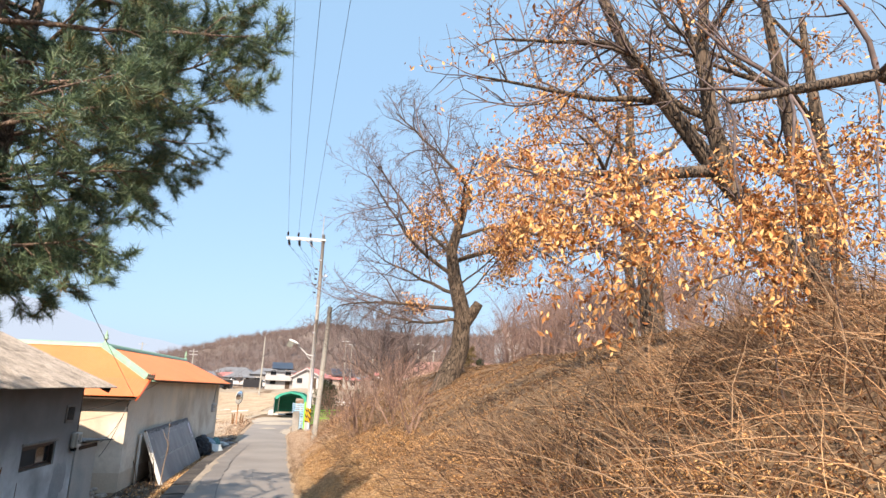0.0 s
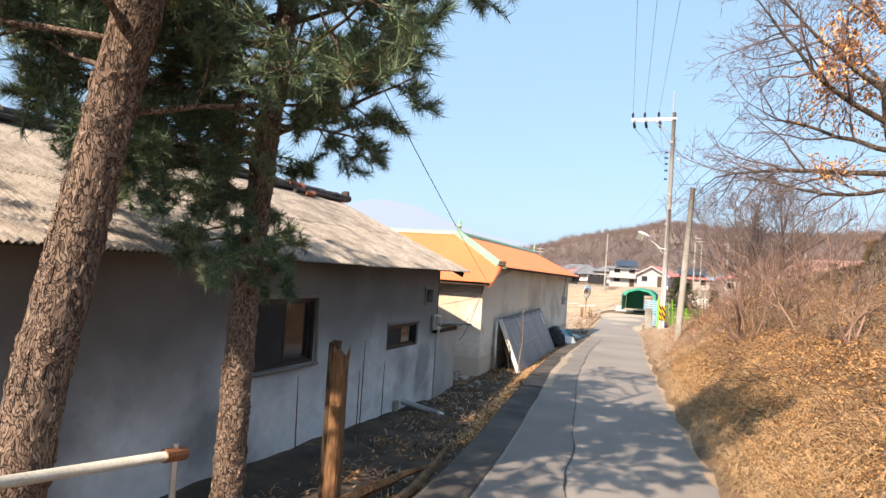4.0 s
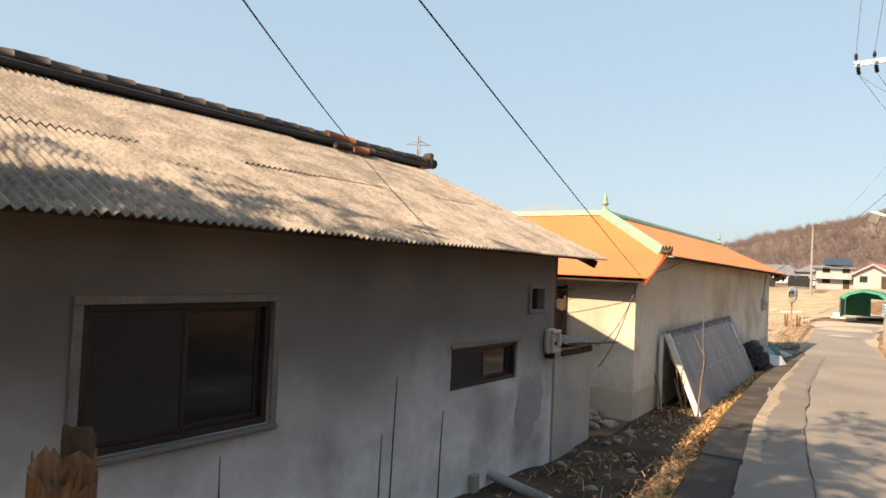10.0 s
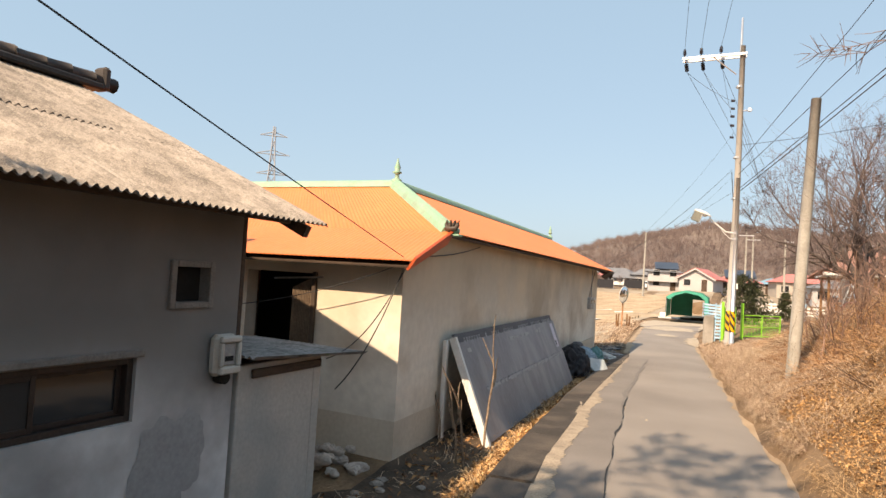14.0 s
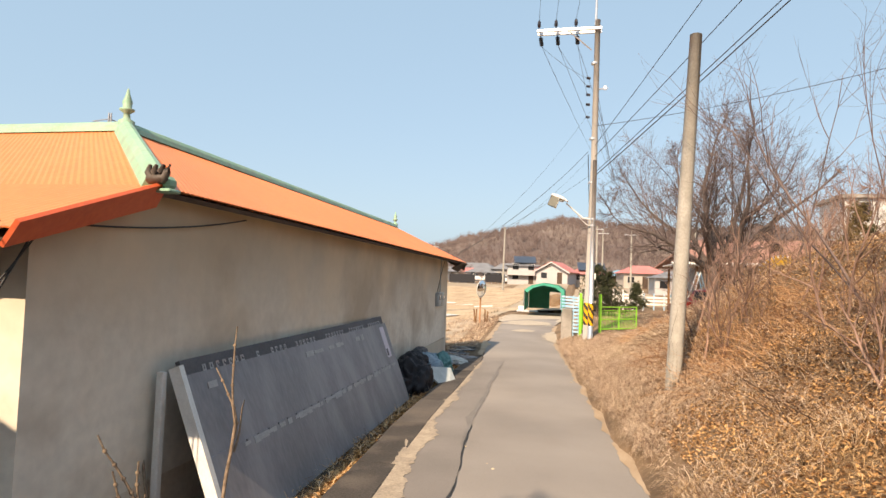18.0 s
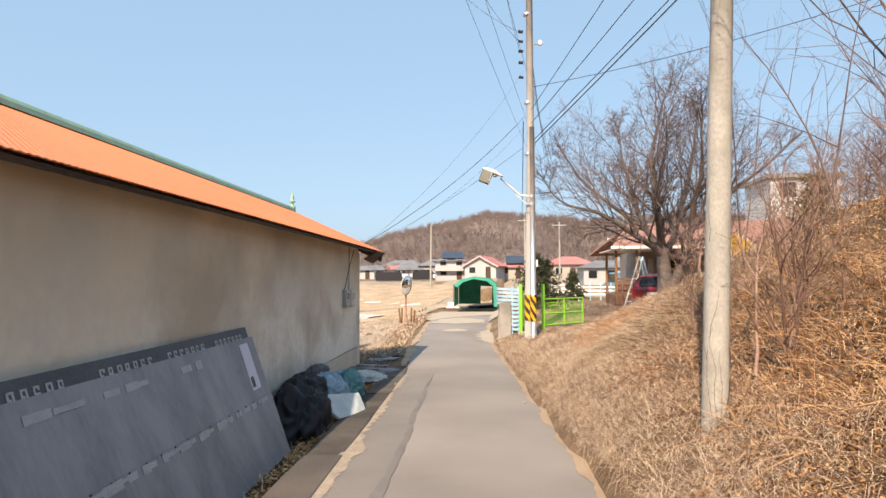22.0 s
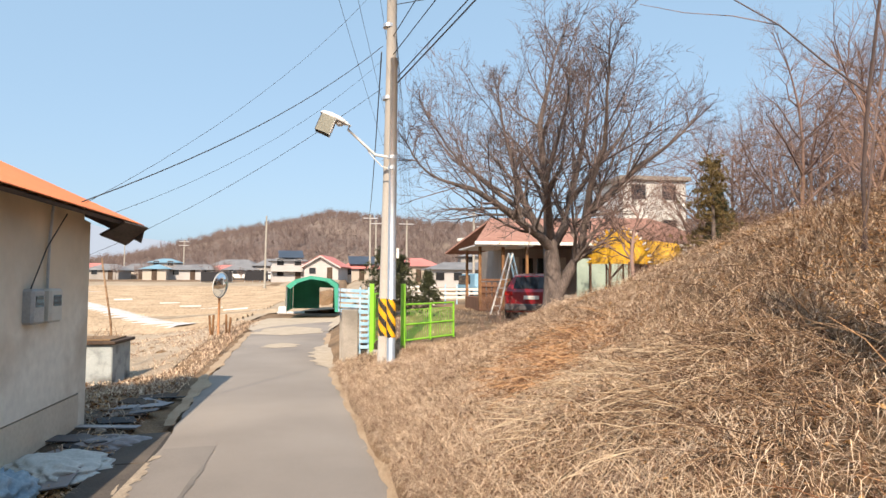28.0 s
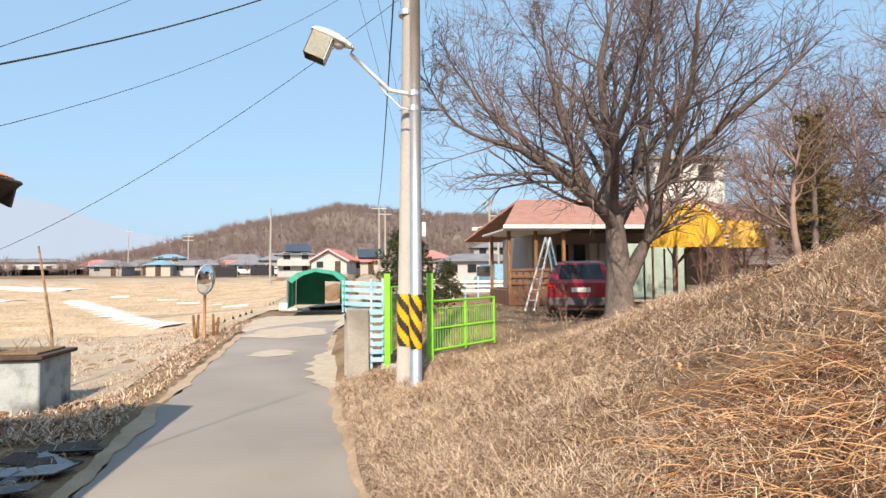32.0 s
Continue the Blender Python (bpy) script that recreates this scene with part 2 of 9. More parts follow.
ASPHALT = material("worn_asphalt", (0.196, 0.177, 0.161), (0.281, 0.257, 0.233), 0.93, 0.5, 120, 0.5, stain=(0.309, 0.277, 0.244), stain_scale=0.35, stain_amount=0.55, depth=0.006)
ASPHALT_DARK = material("darker_asphalt_patch", (0.16, 0.146, 0.134), (0.24, 0.22, 0.203), 0.93, 0.8, 120, 0.5, depth=0.006)
TAR = material("tar_crack", (0.012, 0.012, 0.012), (0.03, 0.03, 0.03), 0.7, 4, 60, 0.3)
SAND = material("dry_sand", (0.336, 0.28, 0.2), (0.48, 0.416, 0.312), 0.97, 2, 70, 0.5)
CONCRETE = material("weathered_concrete", (0.255, 0.238, 0.212), (0.391, 0.365, 0.332), 0.93, 1.2, 50, 0.4, stain=(0.136, 0.128, 0.111), stain_scale=1.5, stain_amount=0.6)
KERB_DARK = material("dark_stained_concrete_edge", (0.04, 0.035, 0.031), (0.10, 0.086, 0.076), 0.95, 1.0, 50, 0.5, stain=(0.15, 0.125, 0.10), stain_scale=2.0, stain_amount=0.4, per_object=0.3)
DITCH = material("dark_ditch_soil", (0.025, 0.018, 0.013), (0.085, 0.06, 0.042), 0.98, 2.0, 30, 0.8, stain=(0.16, 0.11, 0.07), stain_scale=1.5, stain_amount=0.5, depth=0.04)
EARTH = material("dry_earth_and_straw", (0.144, 0.09, 0.0504), (0.288, 0.191, 0.112), 0.98, 0.9, 22, 0.8, stain=(0.0432, 0.0274, 0.0173), stain_scale=0.8, stain_amount=0.6, depth=0.05)
STEEL = material("galvanised_steel", (0.55, 0.56, 0.57), (0.70, 0.71, 0.72), 0.38, 3, 40, 0.05, metal=0.85)
WIRE = material("black_cable", (0.02, 0.02, 0.022), (0.04, 0.04, 0.042), 0.6, 3, 40, 0)

# ---- mesh helpers ----


def finish(name, bm, mat, parent=None, label="", smooth=False):
    me = bpy.data.meshes.new(name)
    bm.normal_update()
    bm.to_mesh(me)
    bm.free()
    for mt in (mat if isinstance(mat, (list, tuple)) else (mat,)):
        me.materials.append(mt)
    if smooth:
        me.shade_smooth()
    ob = new(name, me)
    if parent:
        ob.parent = parent
    if label:
        ob["label"] = label
    return ob


def part(name, bm, mat, parent, label="", smooth=False):
    return finish(name, bm, mat, parent, label, smooth)


def raw_mesh(name, verts, faces, mat, parent=None, label="", smooth=False, index=None):
    me = bpy.data.meshes.new(name)
    me.from_pydata([tuple(v) for v in verts] if not isinstance(verts, np.ndarray) else verts.tolist(), [], faces if isinstance(faces, list) else faces.tolist())
    for mt in (mat if isinstance(mat, (list, tuple)) else (mat,)):
        me.materials.append(mt)
    if index is not None:
        me.polygons.foreach_set("material_index", index)
    me.update()
    if smooth:
        me.shade_smooth()
    ob = new(name, me)
    if parent:
        ob.parent = parent
    if label:
        ob["label"] = label
    return ob


def thing(name, at, label, category, group="", rz=0.0, kind=""):
    e = new(name)
    e.location = at
    e.rotation_euler = (0, 0, radians(rz))
    e.empty_display_size = 0.2
    return tagged(e, label, category, group, kind)


def box(bm, lo, hi, bevel=0.0):
    """An axis-aligned box between two corners, with its upright edges softened."""
    m = Matrix.LocRotScale([(a + b) / 2 for a, b in zip(lo, hi)], None, [abs(b - a) for a, b in zip(lo, hi)])
    made = bmesh.ops.create_cube(bm, size=1, matrix=m)
    if bevel:
        edges = {e for v in made["verts"] for e in v.link_edges}
        bmesh.ops.bevel(bm, geom=list(edges), offset=bevel, segments=1, affect="EDGES")
    return bm


def boxbm(lo, hi, bevel=0.0):
    return box(bmesh.new(), lo, hi, bevel)


def tube(bm, points, radii, sides=8, cap=True):
    """A tapered tube along points."""
    rings, up = [], Vector((0, 0, 1))
    pts = [Vector(p) for p in points]
    if not hasattr(radii, "__len__"):
        radii = [radii] * len(pts)
    for i, p in enumerate(pts):
        d = (pts[min(i + 1, len(pts) - 1)] - pts[max(i - 1, 0)]).normalized()
        u = d.cross(up if abs(d.z) < 0.9 else Vector((1, 0, 0))).normalized()
        w = d.cross(u)
        rings.append([bm.verts.new(p + (u * math.cos(a) + w * math.sin(a)) * radii[i]) for a in (2 * math.pi * k / sides for k in range(sides))])
    for r, s in zip(rings, rings[1:]):
        for k in range(sides):
            bm.faces.new((r[k], r[(k + 1) % sides], s[(k + 1) % sides], s[k]))
    if cap:
        bm.faces.new(rings[0]), bm.faces.new(rings[-1][::-1])
    return bm


def poly(bm, points):
    return bm.faces.new([bm.verts.new(p) for p in points])


def slab(bm, points, thick):
    """A plate over a polygon, thick downwards along its normal."""
    n = (Vector(points[1]) - Vector(points[0])).cross(Vector(points[2]) - Vector(points[0])).normalized()
    a = [bm.verts.new(p) for p in points]
    b = [bm.verts.new(Vector(p) - n * thick) for p in points]
    bm.faces.new(a), bm.faces.new(b[::-1])
    k = len(a)
    for i in range(k):
        bm.faces.new((a[i], b[i], b[(i + 1) % k], a[(i + 1) % k]))
    return bm


# ---- plan of the ground ----
def lerp(x, xs, ys):
    return float(np.interp(x, xs, ys))


ROAD_Y = [-30, -12, 0, 4, 11.6, 16.8, 24.7, 30.5, 37.6, 43]
ROAD_L = [3.4, 1.5, 0.45, 0.0, -1.1, -1.62, -2.15, -2.84, -3.44, -3.9]
ROAD_R = [6.2, 4.1, 2.75, 2.3, 1.42, 0.9, 0.17, -0.42, -0.85, -0.9]
PROFILE_Y = [-30, -8, 0, 10, 25, 37, 60, 100]
PROFILE_Z = [1.9, 0.8, 0.35, 0.0, -0.33, -0.42, -0.5, -0.5]
BANK_D = [0, 0.5, 1, 2, 3, 4, 5, 7, 12, 20, 40, 80]
BANK_G = [0, 0.45, 0.83, 1.5, 2.2, 2.75, 3.1, 3.4, 4.1, 5.0, 7.0, 9.0]
FADE_U = [18, 22, 25, 27, 29, 32, 36, 42]
FADE_F = [1, 0.80, 0.58, 0.42, 0.27, 0.1, 0.04, 0.03]


def road_z(y):
    return lerp(y, PROFILE_Y, PROFILE_Z)


def road_left(y):
    return lerp(y, ROAD_Y, ROAD_L)


def road_right(y):
    return lerp(y, ROAD_Y, ROAD_R)


def ground_z(x, y, rough=True):
    """Height of the ground: road shelf, bank on its right, yards and field on its left."""
    zr, xl, xr = road_z(y), road_left(y), road_right(y)
    if x > xr:
        d = x - xr
        z = zr + lerp(d, BANK_D, BANK_G) * lerp(y - 0.6 * d, FADE_U, FADE_F)
        if y > 27:
            yard = lerp(y, [27, 31, 36, 48, 70], [-0.4, 0.06, 0.28, 0.28, 0.2])
            z = max(z, zr + (yard - zr) * min(max(d - 0.1, 0) / 1.3, 1))
        if y < 0:
            z += 0.02 * -y * min(d / 3, 1)
        if rough and d > 0.15:
            k = min((d - 0.15) / 1.0, 1) * (1 if y < 30 else 0.35)
            z += k * (0.16 * noise.noise((x * 0.7, y * 0.7, 3.1)) + 0.07 * noise.noise((x * 2.3, y * 2.3, 7.7)))
        return z + lerp(y, [58, 100, 120, 160, 300, 1400], [0, 0.6, 1.3, 2.0, 4.0, 8.0])
    if x > xl - 0.05 and y < 46:
        return zr - 0.06
    d = xl - x
    yard = lerp(y, [-30, 0, 9, 11.5, 26, 29, 33, 40, 60, 200], [0.6, -0.25, -0.5, -0.34, -0.34, -0.5, -0.85, -1.0, -1.0, -1.0])
    edge = lerp(y, [-30, 10, 26, 31, 40, 60], [0.45, 0.45, 0.42, 0.8, 2.2, 4])
    if d < edge * 0.5:
        z = zr - 0.09
    else:
        z = zr - 0.09 + (yard - zr + 0.09) * min((d - edge * 0.5) / (edge * 1.3), 1)
    if rough and d > 0.4:
        z += min(d - 0.4, 0.5) * 2 * (0.04 * noise.noise((x * 1.1, y * 1.1, 1.1)) + 0.03 * noise.noise((x * 3.3, y * 3.3, 5.5)))
    return z + lerp(y, [58, 80, 100, 120, 160, 300, 1400], [0, 0.35, 1.3, 2.3, 3.0, 5.0, 9.0])


def ground_mesh():
    """One sheet from the lane to the horizon, finest beside the lane."""
    xs = [-900, -500, -250, -140, -90, -60, -42, -30, -22, -17, -13, -10, -8, -6.5] + list(np.arange(-5.5, 10.01, 0.25)) + [10.5, 11, 12, 13, 14.5, 16, 18, 21, 25, 30, 38, 50, 70, 100, 150, 260, 500, 900]
    ys = [-300, -120, -60, -40, -30, -22, -16] + list(np.arange(-12, 46.01, 0.3)) + [47, 48.5, 50, 52, 55, 58, 62, 67, 73, 80, 90, 100, 115, 130, 150, 180, 220, 300, 500, 900, 1400]
    verts = [(x, y, ground_z(x, y)) for y in ys for x in xs]
    w = len(xs)
    faces = [(j * w + i, j * w + i + 1, (j + 1) * w + i + 1, (j + 1) * w + i) for j in range(len(ys) - 1) for i in range(w - 1)]
    ob = raw_mesh("ground", verts, faces, EARTH, smooth=True)
    return tagged(ob, "dry winter ground with brown earth, straw and fallen leaves", "ground", kind="structure")


ground = ground_mesh()


def strip(name, left, right, mat, y0, y1, lift=0.0, step=0.4, jag=0.0, across=6, parent=None, crown=0.03):
    """A ribbon along the lane between two edge functions."""
    verts, faces = [], []
    n = int((y1 - y0) / step)
    for i in range(n + 1):
        y = y0 + (y1 - y0) * i / n
        a, b = left(y), right(y)
        a += jag * noise.noise((1.7, y * 1.9, 0.2)) + jag * 0.5 * noise.noise((5.7, y * 6.1, 2.2))
        b += jag * noise.noise((9.7, y * 1.9, 4.2)) + jag * 0.5 * noise.noise((3.7, y * 6.1, 8.2))
        for k in range(across + 1):
            s = k / across
            verts.append((a + (b - a) * s, y, road_z(y) + lift + crown * (1 - (2 * s - 1) ** 2)))
    w = across + 1
    for i in range(n):
        for k in range(across):
            faces.append((i * w + k, i * w + k + 1, (i + 1) * w + k + 1, (i + 1) * w + k))
    return raw_mesh(name, verts, faces, mat, parent)


road = tagged(strip("road", road_left, road_right, ASPHALT, -30, 42, jag=0.09), "narrow worn grey asphalt lane running downhill", "road", kind="structure")

# ---- the old farmhouse with the cement-slate roof ----
H1X, H1Y0, H1Y1 = -3.06, -4.5, 8.90
EAVE_X, EAVE_Z, RIDGE_X, RIDGE_Z = -2.5, 2.26, -5.92, 3.72
farmhouse = thing("farmhouse", (H1X, 2.0, -0.6), "old grey-white plastered farmhouse with a weathered corrugated slate roof", "house")


def wpart(name, bm, mat, parent, label="", smooth=False):
    """A part built in world metres, under a thing that is not turned."""
    top = parent
    shift = Vector((0, 0, 0))
    while top:
        shift += top.location
        top = top.parent
    for v in bm.verts:
        v.co -= shift
    return finish(name, bm, mat, parent, label, smooth)


def wall_with_holes(x0, x1, y0, y1, z0, z1, holes):
    """A wall along y between x0 and x1, with rectangular openings (ya, yb, za, zb)."""
    bm = bmesh.new()
    cuts_y = sorted({y0, y1, *(h[0] for h in holes), *(h[1] for h in holes)})
    cuts_z = sorted({z0, z1, *(h[2] for h in holes), *(h[3] for h in holes)})
    grid = {}

    def solid(i, k):
        if not (0 <= i < len(cuts_y) - 1 and 0 <= k < len(cuts_z) - 1):
            return False
        my, mz = (cuts_y[i] + cuts_y[i + 1]) / 2, (cuts_z[k] + cuts_z[k + 1]) / 2
        return not any(h[0] < my < h[1] and h[2] < mz < h[3] for h in holes)

    def v(x, y, z):
        if (x, y, z) not in grid:
            grid[x, y, z] = bm.verts.new((x, y, z))
        return grid[x, y, z]

    for i in range(len(cuts_y) - 1):
        for k in range(len(cuts_z) - 1):
            if not solid(i, k):
                continue
            a, b, c, d = cuts_y[i], cuts_y[i + 1], cuts_z[k], cuts_z[k + 1]
            bm.faces.new((v(x1, a, c), v(x1, b, c), v(x1, b, d), v(x1, a, d)))
            bm.faces.new((v(x0, a, d), v(x0, b, d), v(x0, b, c), v(x0, a, c)))
            if not solid(i - 1, k):
                bm.faces.new((v(x0, a, c), v(x1, a, c), v(x1, a, d), v(x0, a, d)))
            if not solid(i + 1, k):
                bm.faces.new((v(x0, b, d), v(x1, b, d), v(x1, b, c), v(x0, b, c)))
            if not solid(i, k - 1):
                bm.faces.new((v(x0, b, c), v(x1, b, c), v(x1, a, c), v(x0, a, c)))
            if not solid(i, k + 1):
                bm.faces.new((v(x0, a, d), v(x1, a, d), v(x1, b, d), v(x0, b, d)))
    return bm


BIG = (2.92, 4.29, 0.81, 1.74)
SMALL = (6.60, 7.96, 0.74, 1.185)
VENT = (8.18, 8.60, 1.52, 1.885)
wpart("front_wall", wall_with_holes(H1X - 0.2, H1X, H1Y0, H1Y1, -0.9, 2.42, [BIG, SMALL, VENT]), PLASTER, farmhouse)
H1BACK = -8.8
for y in (H1Y0, H1Y1 - 0.2):
    bm = bmesh.new()
    pts = [(H1X - 0.2, y, -0.9), (H1X - 0.2, y, 2.38), (RIDGE_X, y, RIDGE_Z - 0.1), (H1BACK, y, 2.45), (H1BACK, y, -0.9)]
    a = [bm.verts.new(p) for p in pts]
    b = [bm.verts.new((p[0], p[1] + 0.2, p[2])) for p in pts]
    bm.faces.new(a), bm.faces.new(b[::-1])
    for i in range(5):
        bm.faces.new((a[i], b[i], b[(i + 1) % 5], a[(i + 1) % 5]))
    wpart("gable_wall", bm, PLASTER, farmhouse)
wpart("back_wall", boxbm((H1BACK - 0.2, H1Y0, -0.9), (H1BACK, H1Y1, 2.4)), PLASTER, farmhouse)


def corrugated(bm, p00, p10, p01, pitch, amp, rows=1, thick=0.0, phase=0.0):
    """A corrugated sheet: waves follow each other from p00 to p10, run down to p01 (three corners of a parallelogram)."""
    p00, p10, p01 = Vector(p00), Vector(p10), Vector(p01)
    u, v = p10 - p00, p01 - p00
    n = u.cross(v).normalized()
    if n.z < 0:
        n = -n
    count = max(int(u.length / pitch * 6), 4)
    layers = []
    for lift in ((0, -thick) if thick else (0,)):
        grid = []
        for j in range(rows + 1):
            grid.append([bm.verts.new(p00 + u * (i / count) + v * (j / rows) + n * (amp * math.sin(2 * math.pi * (i / count * u.length / pitch) + phase) + lift)) for i in range(count + 1)])
        for j in range(rows):
            for i in range(count):
                bm.faces.new((grid[j][i], grid[j][i + 1], grid[j + 1][i + 1], grid[j + 1][i]))
        layers.append(grid)
    if thick:
        a, b = layers
        for i in range(count):
            bm.faces.new((a[-1][i], a[-1][i + 1], b[-1][i + 1], b[-1][i]))
            bm.faces.new((a[0][i], b[0][i], b[0][i + 1], a[0][i + 1]))
    return bm


# two courses of slate sheets a side; the upper course laps over the lower
SHEETS = 15
ROOF_Y0, ROOF_Y1 = H1Y0 - 0.3, 9.28
sheet_w = (ROOF_Y1 - ROOF_Y0) / SHEETS
rng = random.Random(4)
for side in (1, -1):
    ex = EAVE_X if side > 0 else H1BACK - 0.6
    ez = EAVE_Z if side > 0 else 2.45
    split = 0.52
    mx, mz = RIDGE_X + (ex - RIDGE_X) * split, RIDGE_Z + (ez - RIDGE_Z) * split
    for k in range(SHEETS):
        ya, yb = ROOF_Y0 + k * sheet_w, ROOF_Y0 + (k + 1) * sheet_w + 0.04
        # gable edge runs out further at the ridge than at the eave
        out = 0.35 * (k == SHEETS - 1)
        for course in (0, 1):
            j = rng.uniform(-0.012, 0.012)
            bm = bmesh.new()
            if course == 0:
                corrugated(bm, (mx - side * 0.12, ya, mz + 0.05 + j), (mx - side * 0.12, yb, mz + 0.05 + j), (ex, ya, ez + j), 0.062, 0.014, 1, 0.007)
            else:
                corrugated(bm, (RIDGE_X, ya, RIDGE_Z + 0.02 + j), (RIDGE_X, yb, RIDGE_Z + 0.02 + j), (mx + side * 0.08, ya, mz - 0.022 + j), 0.062, 0.014, 1, 0.007)
            wpart("slate_sheet", bm, SLATE, farmhouse)
# boards under the eave and along the gable
wpart("eave_board", boxbm((EAVE_X - 0.22, ROOF_Y0 + 0.05, EAVE_Z - 0.02), (EAVE_X - 0.17, ROOF_Y1 - 0.25, EAVE_Z + 0.035), 0.005), DARK_WOOD, farmhouse)
wpart("soffit", boxbm((H1X - 0.05, H1Y0, 2.30), (EAVE_X - 0.2, H1Y1, 2.32)), DARK_WOOD, farmhouse)
bm = bmesh.new()
slab(bm, [(EAVE_X - 0.1, ROOF_Y1 - 0.12, EAVE_Z - 0.03), (EAVE_X - 0.1, ROOF_Y1 - 0.06, EAVE_Z - 0.03), (RIDGE_X, ROOF_Y1 - 0.06, RIDGE_Z + 0.0), (RIDGE_X, ROOF_Y1 - 0.12, RIDGE_Z + 0.0)], 0.1)
wpart("verge_board", bm, DARK_WOOD, farmhouse)
wpart("corner_post", boxbm((H1X - 0.06, H1Y1 + 0.003, 1.15), (H1X + 0.004, H1Y1 + 0.05, 2.3), 0.006), DARK_WOOD, farmhouse, "dark downpipe batten")


def ridge_tile_mesh(length, radius):
    bm = bmesh.new()
    pts = []
    for i in range(3):
        pts.append((0, -length / 2 + length * i / 2, 0))
    tube(bm, pts, [radius, radius * 1.02, radius * 1.14], 8)
    me = bpy.data.meshes.new("ridge_tile")
    bm.to_mesh(me)
    bm.free()
    me.shade_smooth()
    me.materials.append(RIDGE_TILE)
    return me


tile_mesh = ridge_tile_mesh(0.30, 0.075)
shift = Vector(farmhouse.location)
y = ROOF_Y0 + 0.3
while y < 9.55:
    broken = 7.15 < y < 7.75
    if not broken:
        ob = new("ridge_tile", tile_mesh)
        ob.parent = farmhouse
        ob.location = Vector((RIDGE_X + rng.uniform(-0.012, 0.012), y, RIDGE_Z + 0.13 + rng.uniform(-0.008, 0.008))) - shift
        ob.rotation_euler = (rng.uniform(-0.03, 0.03), rng.uniform(-0.1, 0.1), rng.uniform(-0.05, 0.05))
    y += 0.275
wpart("ridge_bed", boxbm((RIDGE_X - 0.11, ROOF_Y0 + 0.2, RIDGE_Z + 0.02), (RIDGE_X + 0.11, 9.5, RIDGE_Z + 0.10), 0.02), RIDGE_TILE, farmhouse, "dark mortar bed under the ridge tiles")
bm = bmesh.new()
tube(bm, [(RIDGE_X + 0.02, 7.18, RIDGE_Z + 0.15), (RIDGE_X + 0.03, 7.7, RIDGE_Z + 0.13)], 0.085, 8)
wpart("ridge_tile", bm, RED_TILE, farmhouse, "bare red ridge tile where the glaze is gone", True)
for dx, yy, mt in ((0.2, 7.35, RIDGE_TILE), (0.27, 7.62, RED_TILE), (0.16, 7.85, RIDGE_TILE)):
    bm = bmesh.new()
    tube(bm, [(RIDGE_X + dx, yy - 0.14, RIDGE_Z + 0.10 - dx * 0.43), (RIDGE_X + dx + 0.02, yy + 0.14, RIDGE_Z + 0.10 - dx * 0.43)], 0.06, 8)
    wpart("ridge_tile", bm, mt, farmhouse, "loose ridge tile slipped onto the slope", True)
bm = bmesh.new()
box(bm, (RIDGE_X - 0.1, 9.48, RIDGE_Z + 0.03), (RIDGE_X + 0.1, 9.58, RIDGE_Z + 0.3), 0.03)
wpart("ridge_end", bm, RIDGE_TILE, farmhouse, "upright end tile of the ridge")


def sliding_window(owner, x, y0, y1, z0, z1, trim=0.045, depth=0.12, sill=True, screen_first=True, name="window"):
    """A two-leaf sliding window in an opening of a wall that faces +x."""
    w = thing(name, (0, 0, 0), "", "")
    for key in ("label", "category"):
        if key in w:
            del w[key]
    w.parent = owner
    w.location = Vector((x, (y0 + y1) / 2, z0)) - Vector(owner.location)
    bm = bmesh.new()
    t = 0.045
    for lo, hi in (((x - depth, y0, z0), (x - 0.03, y0 + t, z1)), ((x - depth, y1 - t, z0), (x - 0.03, y1, z1)),
                   ((x - depth, y0 + t, z0), (x - 0.03, y1 - t, z0 + t)), ((x - depth, y0 + t, z1 - t), (x - 0.03, y1 - t, z1))):
        box(bm, lo, hi, 0.004)
    wpart("window_frame", bm, WINDOW_BROWN, w)
    mid = (y0 + y1) / 2
    for k, (a, b) in enumerate(((y0 + t, mid + 0.03), (mid - 0.03, y1 - t))):
        xo = x - 0.055 - 0.035 * k
        bm = bmesh.new()
        s = 0.035
        for lo, hi in (((xo - 0.025, a, z0 + t), (xo, a + s, z1 - t)), ((xo - 0.025, b - s, z0 + t), (xo, b, z1 - t)),
                       ((xo - 0.025, a + s, z0 + t), (xo, b - s, z0 + t + s)), ((xo - 0.025, a + s, z1 - t - s), (xo, b - s, z1 - t))):
            box(bm, lo, hi, 0.003)
        sash = wpart("sash", bm, WINDOW_BROWN, w)
        bm = boxbm((xo - 0.015, a + s, z0 + t + s), (xo - 0.011, b - s, z1 - t - s))
        wpart("insect_screen" if (k == 0) == screen_first else "pane", bm, SCREEN if (k == 0) == screen_first else GLASS, w)
    # grey curtain with a sill; otherwise a near-black sheet painted as room shade
    wpart("window_backing", boxbm((x - 0.19, y0 + 0.02, z0 + 0.02), (x - 0.175, y1 - 0.02, z1 - 0.02)), CURTAIN if sill else INTERIOR, w)
    if trim:
        bm = bmesh.new()
        box(bm, (x + 0.001, y0 - trim, z1), (x + 0.03, y1 + trim, z1 + trim), 0.006)
        box(bm, (x + 0.001, y0 - trim, z0 - 0.01), (x + 0.022, y0, z1), 0.005)
        box(bm, (x + 0.001, y1, z0 - 0.01), (x + 0.022, y1 + trim, z1), 0.005)
        wpart("window_trim", bm, PALE_TRIM, w)
    if sill:
        wpart("window_sill", boxbm((x - 0.02, y0 - trim, z0 - 0.04), (x + 0.05, y1 + trim, z0 - 0.002), 0.008), PALE_TRIM, w)
    return w


